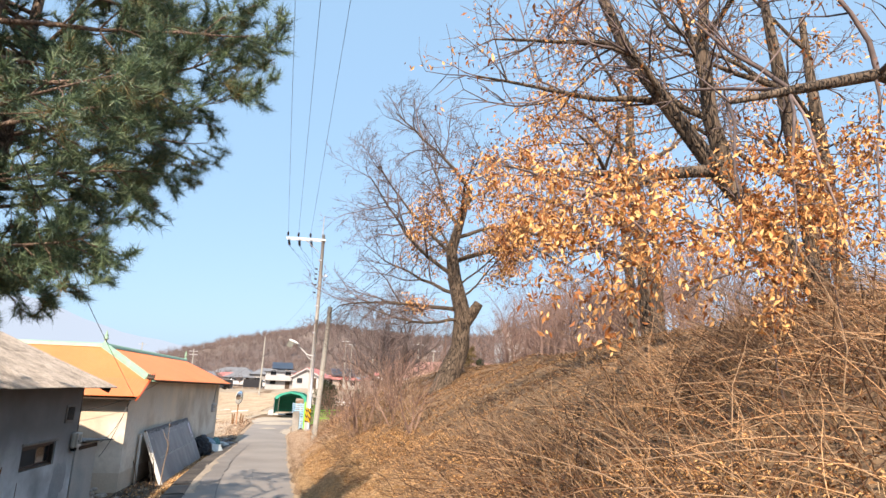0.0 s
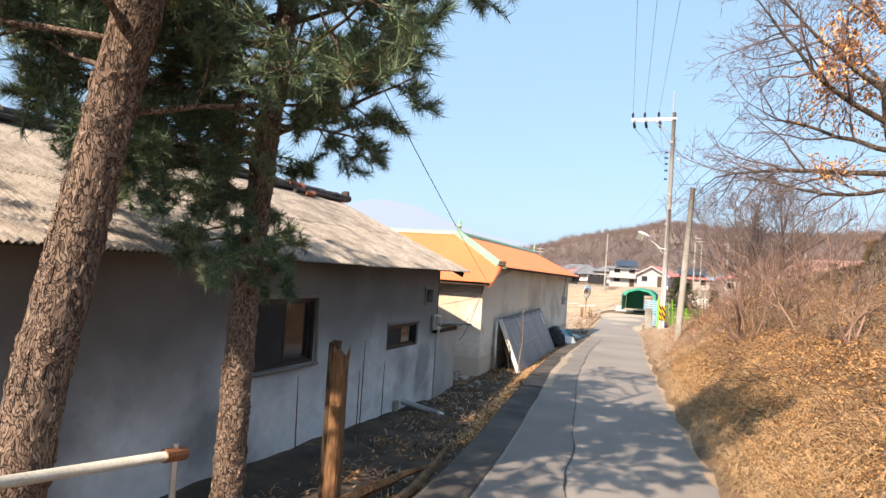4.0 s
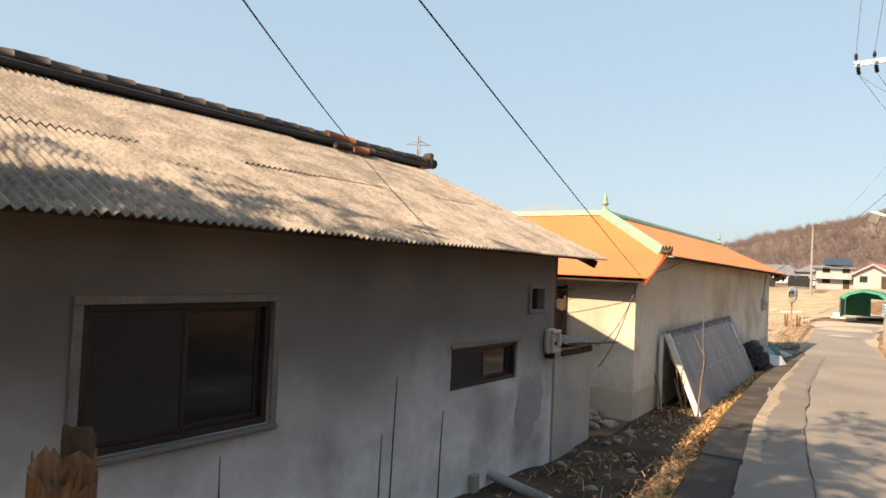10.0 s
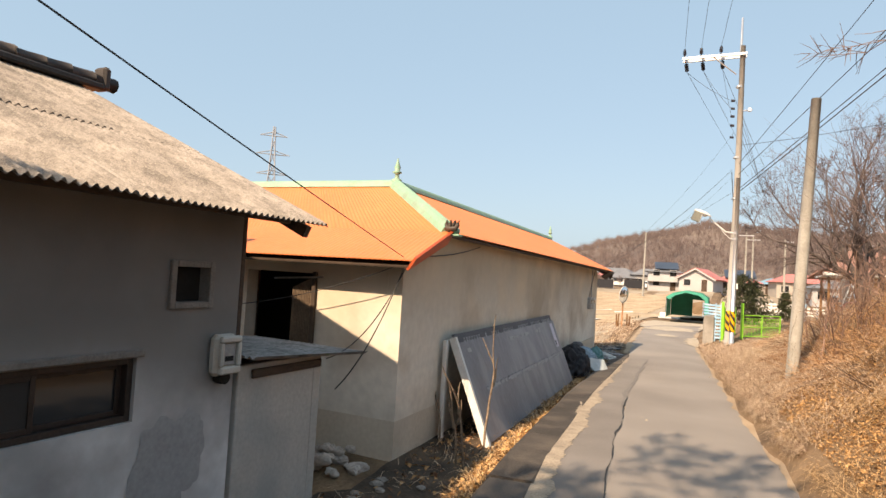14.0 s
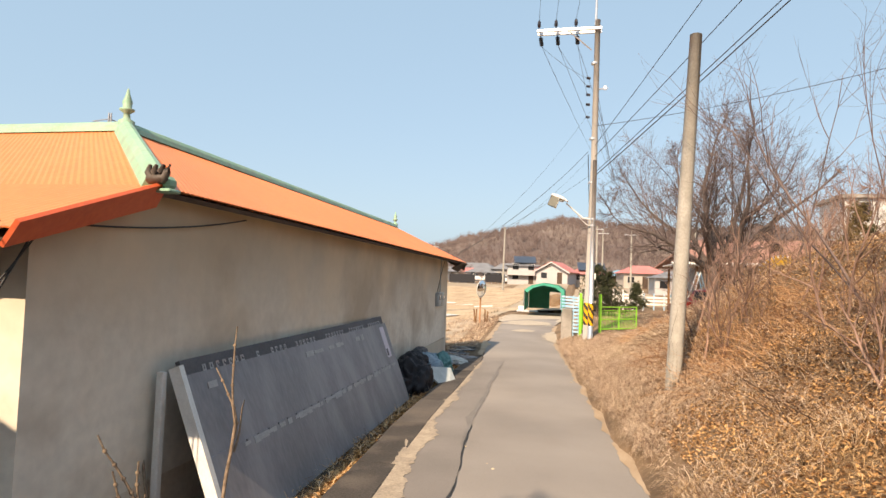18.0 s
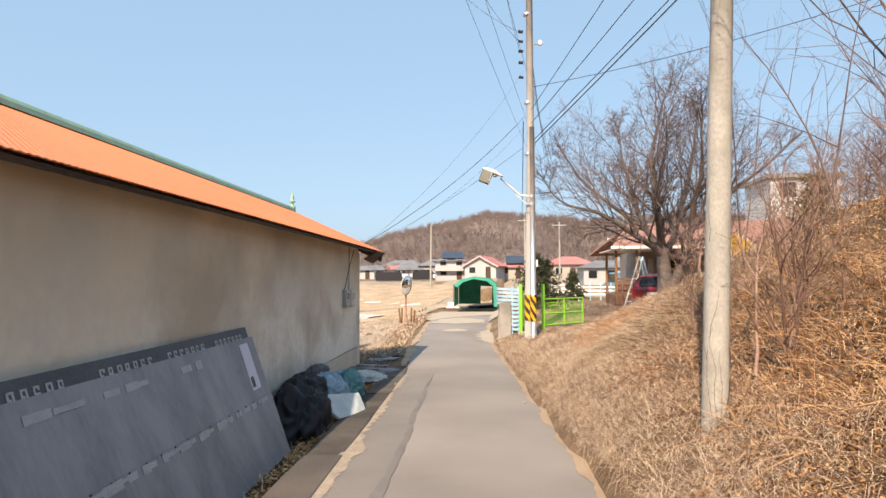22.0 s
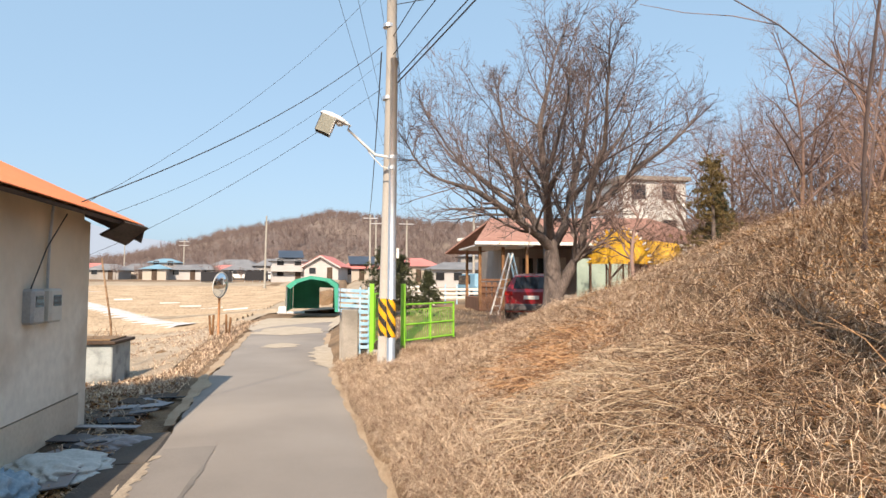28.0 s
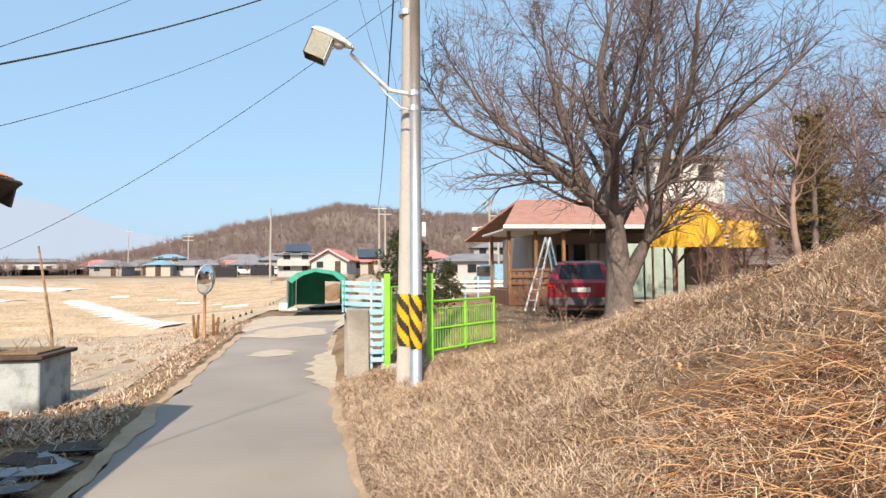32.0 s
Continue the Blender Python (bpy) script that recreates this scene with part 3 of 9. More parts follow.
sliding_window(farmhouse, H1X, *BIG, trim=0.06)
sliding_window(farmhouse, H1X, *SMALL, trim=0.0, sill=False)
wpart("window_hood", boxbm((H1X + 0.001, SMALL[0] - 0.03, SMALL[3] + 0.004), (H1X + 0.035, SMALL[1] + 0.05, SMALL[3] + 0.06), 0.012), PALE_TRIM, farmhouse, "rough cement hood over the small window")
bm = bmesh.new()
ya, yb, za, zb = VENT
for lo, hi in (((H1X - 0.1, ya, za), (H1X + 0.03, ya + 0.05, zb)), ((H1X - 0.1, yb - 0.05, za), (H1X + 0.03, yb, zb)),
               ((H1X - 0.1, ya + 0.05, za), (H1X + 0.03, yb - 0.05, za + 0.05)), ((H1X - 0.1, ya + 0.05, zb - 0.05), (H1X + 0.03, yb - 0.05, zb))):
    box(bm, lo, hi, 0.006)
vent = wpart("vent_window", bm, PALE_TRIM, farmhouse, "small pale-framed vent window")
# near-black vent pane: the shade of the room is in its colour
bm = boxbm((H1X - 0.09, ya + 0.05, za + 0.05), (H1X - 0.085, yb - 0.05, zb - 0.05))
wpart("pane", bm, INTERIOR, farmhouse)
SLATE_GREY = material("grey_mossy_slate", (0.16, 0.155, 0.15), (0.36, 0.35, 0.335), 0.95, 5.0, 90, 0.8, stain=(0.10, 0.095, 0.09), stain_scale=9.0, stain_amount=0.7)
# the block shed against the farmhouse corner
shed = thing("lean_to_shed", (-3.1, 9.6, -0.5), "small grey block shed with a sagging slate roof against the farmhouse", "shed")
SHX0, SHX1, SHY0, SHY1 = -4.3, -3.04, 8.94, 10.10
for lo, hi in (((SHX0, SHY1 - 0.12, -0.9), (SHX1, SHY1, 1.0)), ((SHX1 - 0.12, SHY0, -0.9), (SHX1, SHY1 - 0.12, 1.02)), ((SHX0, SHY0, -0.9), (SHX0 + 0.12, SHY1 - 0.12, 1.0))):
    wpart("wall", boxbm(lo, hi, 0.008), WASH, shed)
bm = corrugated(bmesh.new(), (SHX0 - 0.1, SHY0 - 0.02, 1.13), (SHX1 + 0.20, SHY0 - 0.02, 1.11), (SHX0 - 0.1, SHY1 + 0.55, 1.03), 0.07, 0.012, 1, 0.008)
wpart("roof_sheet", bm, SLATE_GREY, shed, "grey slate sheet")
wpart("lintel", boxbm((SHX1 + 0.002, SHY0 + 0.15, 0.90), (SHX1 + 0.03, SHY1 - 0.03, 0.98), 0.008), DARK_WOOD, shed)
# meter box on the farmhouse corner
meter = thing("electric_meter", (H1X, 8.7, 0.94), "beige plastic electricity meter box fixed to the plastered wall", "meter box")
MB = material("beige_plastic", (0.50, 0.48, 0.43), (0.58, 0.56, 0.50), 0.5, 6, 60, 0.05)
wpart("case", boxbm((H1X + 0.004, 8.59, 0.98), (H1X + 0.11, 8.83, 1.31), 0.035), MB, meter)
bm = bmesh.new()
for lo, hi in (((8.60, 1.00), (8.82, 1.06)), ((8.60, 1.25), (8.82, 1.30)), ((8.60, 1.06), (8.635, 1.25)), ((8.785, 1.06), (8.82, 1.25))):
    box(bm, (H1X + 0.108, lo[0], lo[1]), (H1X + 0.16, hi[0], hi[1]), 0.012)
wpart("hood", bm, MB, meter, "raised frame round the dial")
wpart("dial", boxbm((H1X + 0.110, 8.645, 1.07), (H1X + 0.125, 8.775, 1.24), 0.004), PLASTER_PATCH, meter, "grey dial plate behind glass")
wpart("number_strip", boxbm((H1X + 0.126, 8.665, 1.10), (H1X + 0.129, 8.755, 1.14)), INTERIOR, meter, "dark number window")
wpart("terminal_cover", tube(bmesh.new(), [(H1X + 0.02, 8.71, 0.965), (H1X + 0.10, 8.71, 0.965)], 0.055, 12), INTERIOR, meter, "black round cable entry")

# ---- the orange-roofed house ----
house2 = thing("orange_roofed_house", (-4.5, 15, -0.4), "cream plastered house with an orange corrugated steel roof and mint ridges", "house")


def w2x(y):
    return -2.87 + (-3.47 + 2.87) * (y - 11.39) / (26.0 - 11.39)


W2Y0, W2Y1 = 11.39, 26.0
# long wall to the lane: painted base band below, cream above
def lane_wall(z0, tops, out):
    """The wall along the lane; tops are (y, z) of its upper edge."""
    bm = bmesh.new()
    ys = [y for y, z in tops]
    outer = [bm.verts.new((w2x(y) + out, y - (out if i == 0 else 0), z0)) for i, y in enumerate(ys)] + [bm.verts.new((w2x(y) + out, y - (out if y == ys[0] else 0), z)) for y, z in reversed(tops)]
    inner = [bm.verts.new((v.co.x - 0.2, v.co.y, v.co.z)) for v in outer]
    bm.faces.new(outer), bm.faces.new(inner[::-1])
    k = len(outer)
    for i in range(k):
        bm.faces.new((outer[i], outer[(i + 1) % k], inner[(i + 1) % k], inner[i]))
    bmesh.ops.recalc_face_normals(bm, faces=bm.faces)
    return bm


wpart("wall_base", lane_wall(-0.8, [(W2Y0, 0.12), (W2Y1, 0.10)], 0.0), CREAM_BASE, house2, "grey-painted band at the foot of the wall")
wpart("front_wall", lane_wall(0.121, [(W2Y0, 2.10), (12.34, 2.40), (12.95, 2.50), (W2Y1, 2.50)], 0.004), CREAM, house2)
wpart("wall_base", boxbm((-12, W2Y0, -0.8), (w2x(W2Y0) - 0.2, W2Y0 + 0.2, 0.12)), CREAM_BASE, house2, "grey-painted band at the foot of the wall")
for x0, x1, z0 in ((-12, -5.26, 0.121), (-5.26, -4.16, 1.81), (-4.16, w2x(W2Y0) - 0.197, 0.121)):
    wpart("south_wall", boxbm((x0, W2Y0 - 0.004, z0), (x1, W2Y0 + 0.2, 2.12)), CREAM, house2)
wpart("back_wall", boxbm((-7.6, 15.7, -0.8), (-7.4, W2Y1, 2.3)), CREAM, house2)
bm = bmesh.new()
slab(bm, [(w2x(W2Y1), W2Y1, -0.8), (w2x(W2Y1), W2Y1, 2.3), (-5.4, W2Y1, 3.32), (-7.6, W2Y1, 2.36), (-7.6, W2Y1, -0.8)], 0.2)
wpart("end_wall", bm, CREAM, house2)
# dark doorway of the south wing
# near-black board added to hold the shade of the unlit room
wpart("room_shade_panel", boxbm((-6.2, W2Y0 + 1.3, -0.4), (-3.4, W2Y0 + 1.36, 2.1)), INTERIOR, house2, "near-black panel painted as the dark room behind the doorway")
for k in range(14):
    wpart("blind_slat", boxbm((-4.52 + 0.026 * k, W2Y0 + 0.03, 0.75), (-4.502 + 0.026 * k, W2Y0 + 0.045, 1.62 + 0.012 * k), 0.002), SOFFIT, house2)
wpart("pole_end", tube(bmesh.new(), [(-4.75, W2Y0 - 0.06, 1.72), (-3.95, W2Y0 - 0.10, 1.77)], 0.014, 6), PALE_TRIM, house2, "pale stick hung across the doorway")
wpart("door_frame", boxbm((-4.16, W2Y0 - 0.05, -0.1), (-4.10, W2Y0 - 0.006, 1.83), 0.006), DARK_WOOD, house2)
FIN, FIN2 = Vector((-4.69, 14.26, 3.40)), Vector((-5.42, 27.0, 3.42))
HIP, CORNER, EAVE2 = Vector((-2.72, 12.34, 2.46)), Vector((-2.52, 10.98, 2.03)), Vector((-3.12, 27.2, 2.36))
# east slope in bays of sheets, each cut to the hip


def roof_face(bm, top_a, top_b, low_a, low_b, pitch, amp, thick=0.01):
    """Corrugated steel between a top and a low line; waves run down the slope."""
    top_a, top_b, low_a, low_b = map(Vector, (top_a, top_b, low_a, low_b))
    n = (low_b - low_a).cross(top_a - low_a).normalized()
    n = n if n.z > 0 else -n
    run = (low_b - low_a).length
    count = max(int(run / pitch * 4), 4)
    grids = []
    for off in (0, -thick):
        rows = []
        for a, b in ((top_a, top_b), (low_a, low_b)):
            rows.append([bm.verts.new(a.lerp(b, i / count) + n * (amp * math.sin(2 * math.pi * i / 4) + off)) for i in range(count + 1)])
        for i in range(count):
            bm.faces.new((rows[0][i], rows[0][i + 1], rows[1][i + 1], rows[1][i]))
        grids.append(rows)
    for i in range(count):
        bm.faces.new((grids[0][1][i], grids[0][1][i + 1], grids[1][1][i + 1], grids[1][1][i]))
    return bm


BAYS = 15
for k in range(BAYS):
    s0, s1 = k / BAYS, (k + 1) / BAYS
    lo_a, lo_b = HIP.lerp(EAVE2, s0), HIP.lerp(EAVE2, s1)
    bm = roof_face(bmesh.new(), FIN.lerp(FIN2, s0), FIN.lerp(FIN2, s1), lo_a, lo_b, 0.07, 0.003)
    wpart("roof_sheet", bm, ORANGE, house2)
WEST = Vector((-12.5, 14.26, 3.42))
bm = roof_face(bmesh.new(), WEST, FIN, Vector((-12.5, 12.34, 2.46)), HIP, 0.07, 0.003)
wpart("roof_sheet", bm, ORANGE, house2)
bm = roof_face(bmesh.new(), Vector((-12.5, 12.36, 2.475)), HIP + Vector((0, 0.02, 0.015)), Vector((-12.5, 10.98, 2.03)), CORNER, 0.07, 0.003)
wpart("roof_sheet", bm, ORANGE, house2)
VALLEY = Vector((-6.9, 16.3, 2.40))
bm = roof_face(bmesh.new(), FIN, FIN2, VALLEY, Vector((-8.0, 27.2, 2.32)), 0.14, 0.006)
wpart("roof_sheet", bm, ORANGE, house2)
bm = roof_face(bmesh.new(), WEST, FIN, Vector((-12.5, 16.3, 2.42)), VALLEY, 0.14, 0.006)
wpart("roof_sheet", bm, ORANGE, house2)
wpart("back_wall", boxbm((-12.0, 15.7, -0.8), (-7.6, 15.9, 2.4)), CREAM, house2)
bm = bmesh.new()
slab(bm, [(-12.0, 11.6, -0.8), (-12.0, 15.7, -0.8), (-12.0, 15.7, 2.4), (-12.0, 14.26, 3.2), (-12.0, 11.6, 2.1)], 0.2)
wpart("end_wall", bm, CREAM, house2)
# verge from the hip down to the south corner, with its dark red lining
bm = bmesh.new()
slab(bm, [HIP + Vector((0.06, 0.05, 0.03)), CORNER + Vector((0.05, -0.03, 0.02)), CORNER + Vector((-0.05, -0.03, -0.12)), HIP + Vector((-0.05, 0.05, -0.16))], 0.03)
wpart("verge_board", bm, ORANGE_DARK, house2)
bm = bmesh.new()
slab(bm, [HIP + Vector((-0.05, 0.1, -0.02)), EAVE2 + Vector((-0.05, -0.1, -0.02)), EAVE2 + Vector((-0.07, -0.1, -0.06)), HIP + Vector((-0.07, 0.1, -0.06))], 0.02)
wpart("eave_batten", bm, DARK_WOOD, house2, "dark timber batten under the eave")
bm = bmesh.new()
slab(bm, [(HIP.x - 0.06, 12.40, HIP.z - 0.05), (w2x(12.4) - 0.03, 12.40, 2.46), (w2x(26) - 0.08, 27.05, 2.42), (EAVE2.x - 0.06, 27.05, EAVE2.z - 0.05)], 0.02)
wpart("soffit", bm, SOFFIT, house2)
bm = bmesh.new()
slab(bm, [(-12.4, 11.0, 1.96), CORNER + Vector((-0.06, 0.02, -0.07)), (-2.95, 11.6, 2.16), (-12.4, 11.6, 2.16)], 0.02)
wpart("soffit", bm, DARK_WOOD, house2)
bm = bmesh.new()
slab(bm, [EAVE2 + Vector((0.0, 0.02, -0.03)), FIN2 + Vector((0, 0.22, -0.03)), FIN2 + Vector((0, 0.22, -0.24)), EAVE2 + Vector((-0.05, 0.02, -0.26))], 0.04)
wpart("verge_board", bm, DARK_WOOD, house2)
bm = bmesh.new()
slab(bm, [EAVE2 + Vector((0.03, -0.9, -0.02)), EAVE2 + Vector((0.03, 0.05, -0.02)), EAVE2 + Vector((-0.28, 0.05, -0.28)), EAVE2 + Vector((-0.28, -0.9, -0.2))], 0.03)
wpart("eave_corner", bm, DARK_WOOD, house2, "hanging dark corner of the eave")


def ridge_roll(a, b, r, name, label=""):
    bm = bmesh.new()
    a, b = Vector(a), Vector(b)
    d = (b - a).normalized()
    u = d.cross(Vector((0, 0, 1))).normalized()
    w = u.cross(d)
    prof = [(-1.6, -0.5), (-1.2, 0.5), (-0.6, 1.25), (0, 1.5), (0.6, 1.25), (1.2, 0.5), (1.6, -0.5)]
    ra = [bm.verts.new(a + (u * x + w * z) * r) for x, z in prof]
    rb = [bm.verts.new(b + (u * x + w * z) * r) for x, z in prof]
    for i in range(6):
        bm.faces.new((ra[i], ra[i + 1], rb[i + 1], rb[i]))
    bm.faces.new(ra[::-1]), bm.faces.new(rb)
    bm.faces.new((ra[0], rb[0], rb[-1], ra[-1]))
    bmesh.ops.recalc_face_normals(bm, faces=bm.faces)
    return wpart(name, bm, MINT, house2, label, False)


ridge_roll(FIN, FIN2, 0.065, "ridge_cap")
ridge_roll(WEST, FIN, 0.065, "ridge_cap")
ridge_roll(FIN, HIP + Vector((-0.02, 0.02, 0.02)), 0.075, "hip_cap")


def lathe(bm, at, profile, sides=10):
    rings = []
    for r, z in profile:
        rings.append([bm.verts.new((at[0] + r * math.cos(2 * math.pi * k / sides), at[1] + r * math.sin(2 * math.pi * k / sides), at[2] + z)) for k in range(sides)])
    for p, q in zip(rings, rings[1:]):
        for k in range(sides):
            bm.faces.new((p[k], p[(k + 1) % sides], q[(k + 1) % sides], q[k]))
    bm.faces.new(rings[0][::-1]), bm.faces.new(rings[-1])
    return bm


for f in (FIN, FIN2):
    bm = lathe(bmesh.new(), f + Vector((0, 0, 0.06)), [(0.085, -0.1), (0.09, 0.04), (0.04, 0.07), (0.035, 0.13), (0.08, 0.16), (0.082, 0.18), (0.045, 0.19), (0.055, 0.26), (0.03, 0.33), (0.008, 0.42)])
    wpart("finial", bm, MINT, house2, "mint-painted urn finial", True)
# the bracketed mask tile at the foot of the hip
bm = bmesh.new()
box(bm, HIP + Vector((-0.02, -0.05, -0.03)), HIP + Vector((0.11, 0.09, 0.075)), 0.03)
box(bm, HIP + Vector((0.03, -0.10, -0.06)), HIP + Vector((0.17, 0.04, -0.032)), 0.008)
wpart("hip_end_block", bm, MINT, house2)
bm = bmesh.new()
for k in range(4):
    a = -0.8 + 0.53 * k
    tube(bm, [HIP + Vector((0.06 * math.sin(a) + 0.05, -0.08, 0.03)), HIP + Vector((0.11 * math.sin(a) + 0.07, -0.11, 0.09)), HIP + Vector((0.12 * math.sin(a) + 0.08, -0.10, 0.145))], [0.034, 0.03, 0.012], 6)
box(bm, HIP + Vector((-0.05, -0.12, 0.0)), HIP + Vector((0.14, -0.05, 0.085)), 0.03)
wpart("hip_end_mask", bm, RIDGE_TILE, house2, "dark horned mask tile", True)

# ---- leaning insulated panels ----
PANEL = material("grey_coated_panel", (0.17, 0.172, 0.19), (0.25, 0.252, 0.272), 0.5, 1.6, 18, 0.04, stain=(0.34, 0.34, 0.355), stain_scale=1.6, stain_amount=0.45, stretch=(1, 1.6, 0.35))
PANEL_DARK = material("dark_grey_sign_strip", (0.05, 0.05, 0.06), (0.09, 0.09, 0.10), 0.6, 2, 40, 0.1)
BLACK_SIGN_DARK = material("dark_screw_head", (0.012, 0.012, 0.013), (0.03, 0.03, 0.032), 0.6, 4, 40, 0)
PUTTY = material("pale_glue_marks", (0.33, 0.33, 0.335), (0.44, 0.44, 0.45), 0.9, 8, 60, 0.3)
TL, BL, TR, BR = Vector((-2.79, 12.75, 1.02)), Vector((-2.19, 12.69, -0.33)), Vector((-3.19, 19.24, 1.04)), Vector((-2.53, 18.86, -0.33))
panels = thing("leaning_signboard", (-2.5, 15.8, -0.4), "long grey sandwich panel with pale glue marks leaning on a wall", "panel")


def on_panel(s, t, lift=0.0):
    """A place on the panel: s along it, t down it, lift off its face."""
    n = (TR - TL).cross(BL - TL).normalized()
    n = n if n.x > 0 else -n
    return TL.lerp(TR, s).lerp(BL.lerp(BR, s), t) + n * lift


def panel_patch(bm, s0, s1, t0, t1, lift, thick):
    return slab(bm, [on_panel(s0, t1, lift), on_panel(s1, t1, lift), on_panel(s1, t0, lift), on_panel(s0, t0, lift)], thick)


wpart("upper_panel", panel_patch(bmesh.new(), 0.0, 1.0, 0.06, 0.55, 0.05, 0.05), PANEL, panels)
wpart("lower_panel", panel_patch(bmesh.new(), 0.0, 1.0, 0.53, 1.0, 0.062, 0.05), PANEL, panels)
wpart("sign_strip", panel_patch(bmesh.new(), 0.004, 0.985, -0.03, 0.10, 0.04, 0.04), PANEL_DARK, panels, "dark strip with worn pale lettering")
wpart("edge_rail", panel_patch(bmesh.new(), -0.008, 0.002, 0.0, 1.02, 0.075, 0.1), WHITE_PAINT, panels, "white end rail")
bm = bmesh.new()
box(bm, (-2.86, 12.62, -0.35), (-2.80, 12.68, 1.0), 0.006)
wpart("prop_post", bm, WHITE_PAINT, panels, "white upright post behind the panel")
rg = random.Random(9)
bm = bmesh.new()
for k in range(60):
    q = 0.10 + 0.86 * k / 59
    if rg.random() < 0.72:
        w, h = rg.uniform(0.006, 0.012), rg.uniform(0.012, 0.034)
        panel_patch(bm, q - w, q + w, 0.55 - h * 0.4, 0.55 + h, 0.0675, 0.004)
screws = bmesh.new()
for k in range(24):
    q = 0.10 + 0.035 * k
    panel_patch(screws, q - 0.0015, q + 0.0015, 0.531, 0.541, 0.0665, 0.005)
tagged(wpart("screw_row", screws, BLACK_SIGN_DARK, panels, "row of dark screw heads"), kind="stuff")
for k in range(9):
    s = rg.uniform(0.05, 0.8)
    w, h = rg.uniform(0.01, 0.02), rg.uniform(0.012, 0.03)
    panel_patch(bm, s - w, s + w, 0.15 - h, 0.15 + h, 0.0545, 0.004)
tagged(wpart("glue_smear", bm, PUTTY, panels, "pale smears of dried glue"), kind="stuff")
bm = bmesh.new()
for k in range(52):
    q = 0.05 + 0.0175 * k
    if k % 9 < 7 and rg.random() < 0.9:
        w = rg.uniform(0.008, 0.011)
        for z0, z1, q0, q1 in ((0.02, 0.03, 0, 1), (0.05, 0.06, 0, rg.choice((0.6, 1))), (0.02, 0.06, 0, 0.3), (0.02, rg.choice((0.04, 0.06)), 0.7, 1)):
            panel_patch(bm, q + w * q0, q + w * q1, z0, z1, 0.044, 0.004)
tagged(wpart("lettering", bm, PUTTY, panels, "worn unreadable pale letters"), kind="stuff")
PAPER = material("faded_violet_white_paper", (0.55, 0.52, 0.60), (0.66, 0.63, 0.70), 0.8, 6, 60, 0.05)
wpart("notice", panel_patch(bmesh.new(), 0.925, 0.965, 0.10, 0.46, 0.0545, 0.004), PAPER, panels, "faded paper notice")
bm = bmesh.new()
panel_patch(bm, 0.93, 0.943, 0.36, 0.44, 0.058, 0.003)
wpart("notice_square", bm, PANEL_DARK, panels, "small dark square on the notice")

# ---- utility poles, lamp and wires ----
POLE_CON = material("weathered_pole_concrete", (0.31, 0.297, 0.265), (0.43, 0.415, 0.375), 0.92, 3, 45, 0.5, stain=(0.24, 0.235, 0.205), stain_scale=5, stain_amount=0.5, stretch=(1, 1, 0.7))
CERAMIC = material("dark_insulator_glaze", (0.015, 0.013, 0.02), (0.03, 0.027, 0.035), 0.3, 4, 40, 0)
LAMP_GREY = material("pale_lamp_housing", (0.55, 0.56, 0.55), (0.68, 0.69, 0.67), 0.45, 3, 40, 0.03)
YELLOW_SIGN = material("yellow_reflective_sheet", (0.72, 0.36, 0.012), (0.80, 0.42, 0.02), 0.45, 4, 40, 0.03)
BLACK_SIGN = material("black_sign_sheet", (0.018, 0.017, 0.016), (0.035, 0.033, 0.03), 0.5, 4, 40, 0.03)
P1, P2 = Vector((0.64, 30.35, 0.0)), Vector((1.64, 17.0, 0.40))
pole1 = thing("utility_pole", (P1.x, P1.y, -0.3), "tall weathered concrete utility pole with a steel crossarm", "utility pole")
bm = tube(bmesh.new(), [(P1.x - 0.045, P1.y, -0.35), (P1.x + 0.05, P1.y, 4), (P1.x + 0.085, P1.y, 6), (P1.x + 0.10, P1.y, 11.2)], [0.120, 0.115, 0.112, 0.095], 14)
wpart("shaft", bm, material("pale_pole_concrete", (0.30, 0.285, 0.26), (0.40, 0.38, 0.35), 0.85, 3, 60, 0.25, stain=(0.36, 0.35, 0.33), stain_scale=5, stain_amount=0.4, stretch=(1, 1, 0.4)), pole1, smooth=True)
bm = tube(bmesh.new(), [(P1.x + 0.04, P1.y, 11.0), (P1.x + 0.05, P1.y, 12.3)], [0.05, 0.035], 8)
wpart("ground_wire_peak", bm, STEEL, pole1, "steel peak")
AZ = 10.85
wpart("crossarm", boxbm((P1.x - 2.02, P1.y - 0.2, AZ - 0.05), (P1.x + 0.25, P1.y - 0.12, AZ + 0.05), 0.006), STEEL, pole1)
wpart("crossarm", boxbm((P1.x - 2.02, P1.y + 0.12, AZ - 0.05), (P1.x + 0.25, P1.y + 0.2, AZ + 0.05), 0.006), STEEL, pole1)
bm = tube(bmesh.new(), [(P1.x - 0.9, P1.y - 0.16, AZ - 0.05), (P1.x - 0.1, P1.y - 0.1, AZ - 0.75)], 0.025, 6)
wpart("arm_brace", bm, STEEL, pole1)
PINS = [P1.x - 1.95, P1.x - 1.35, P1.x - 0.65]
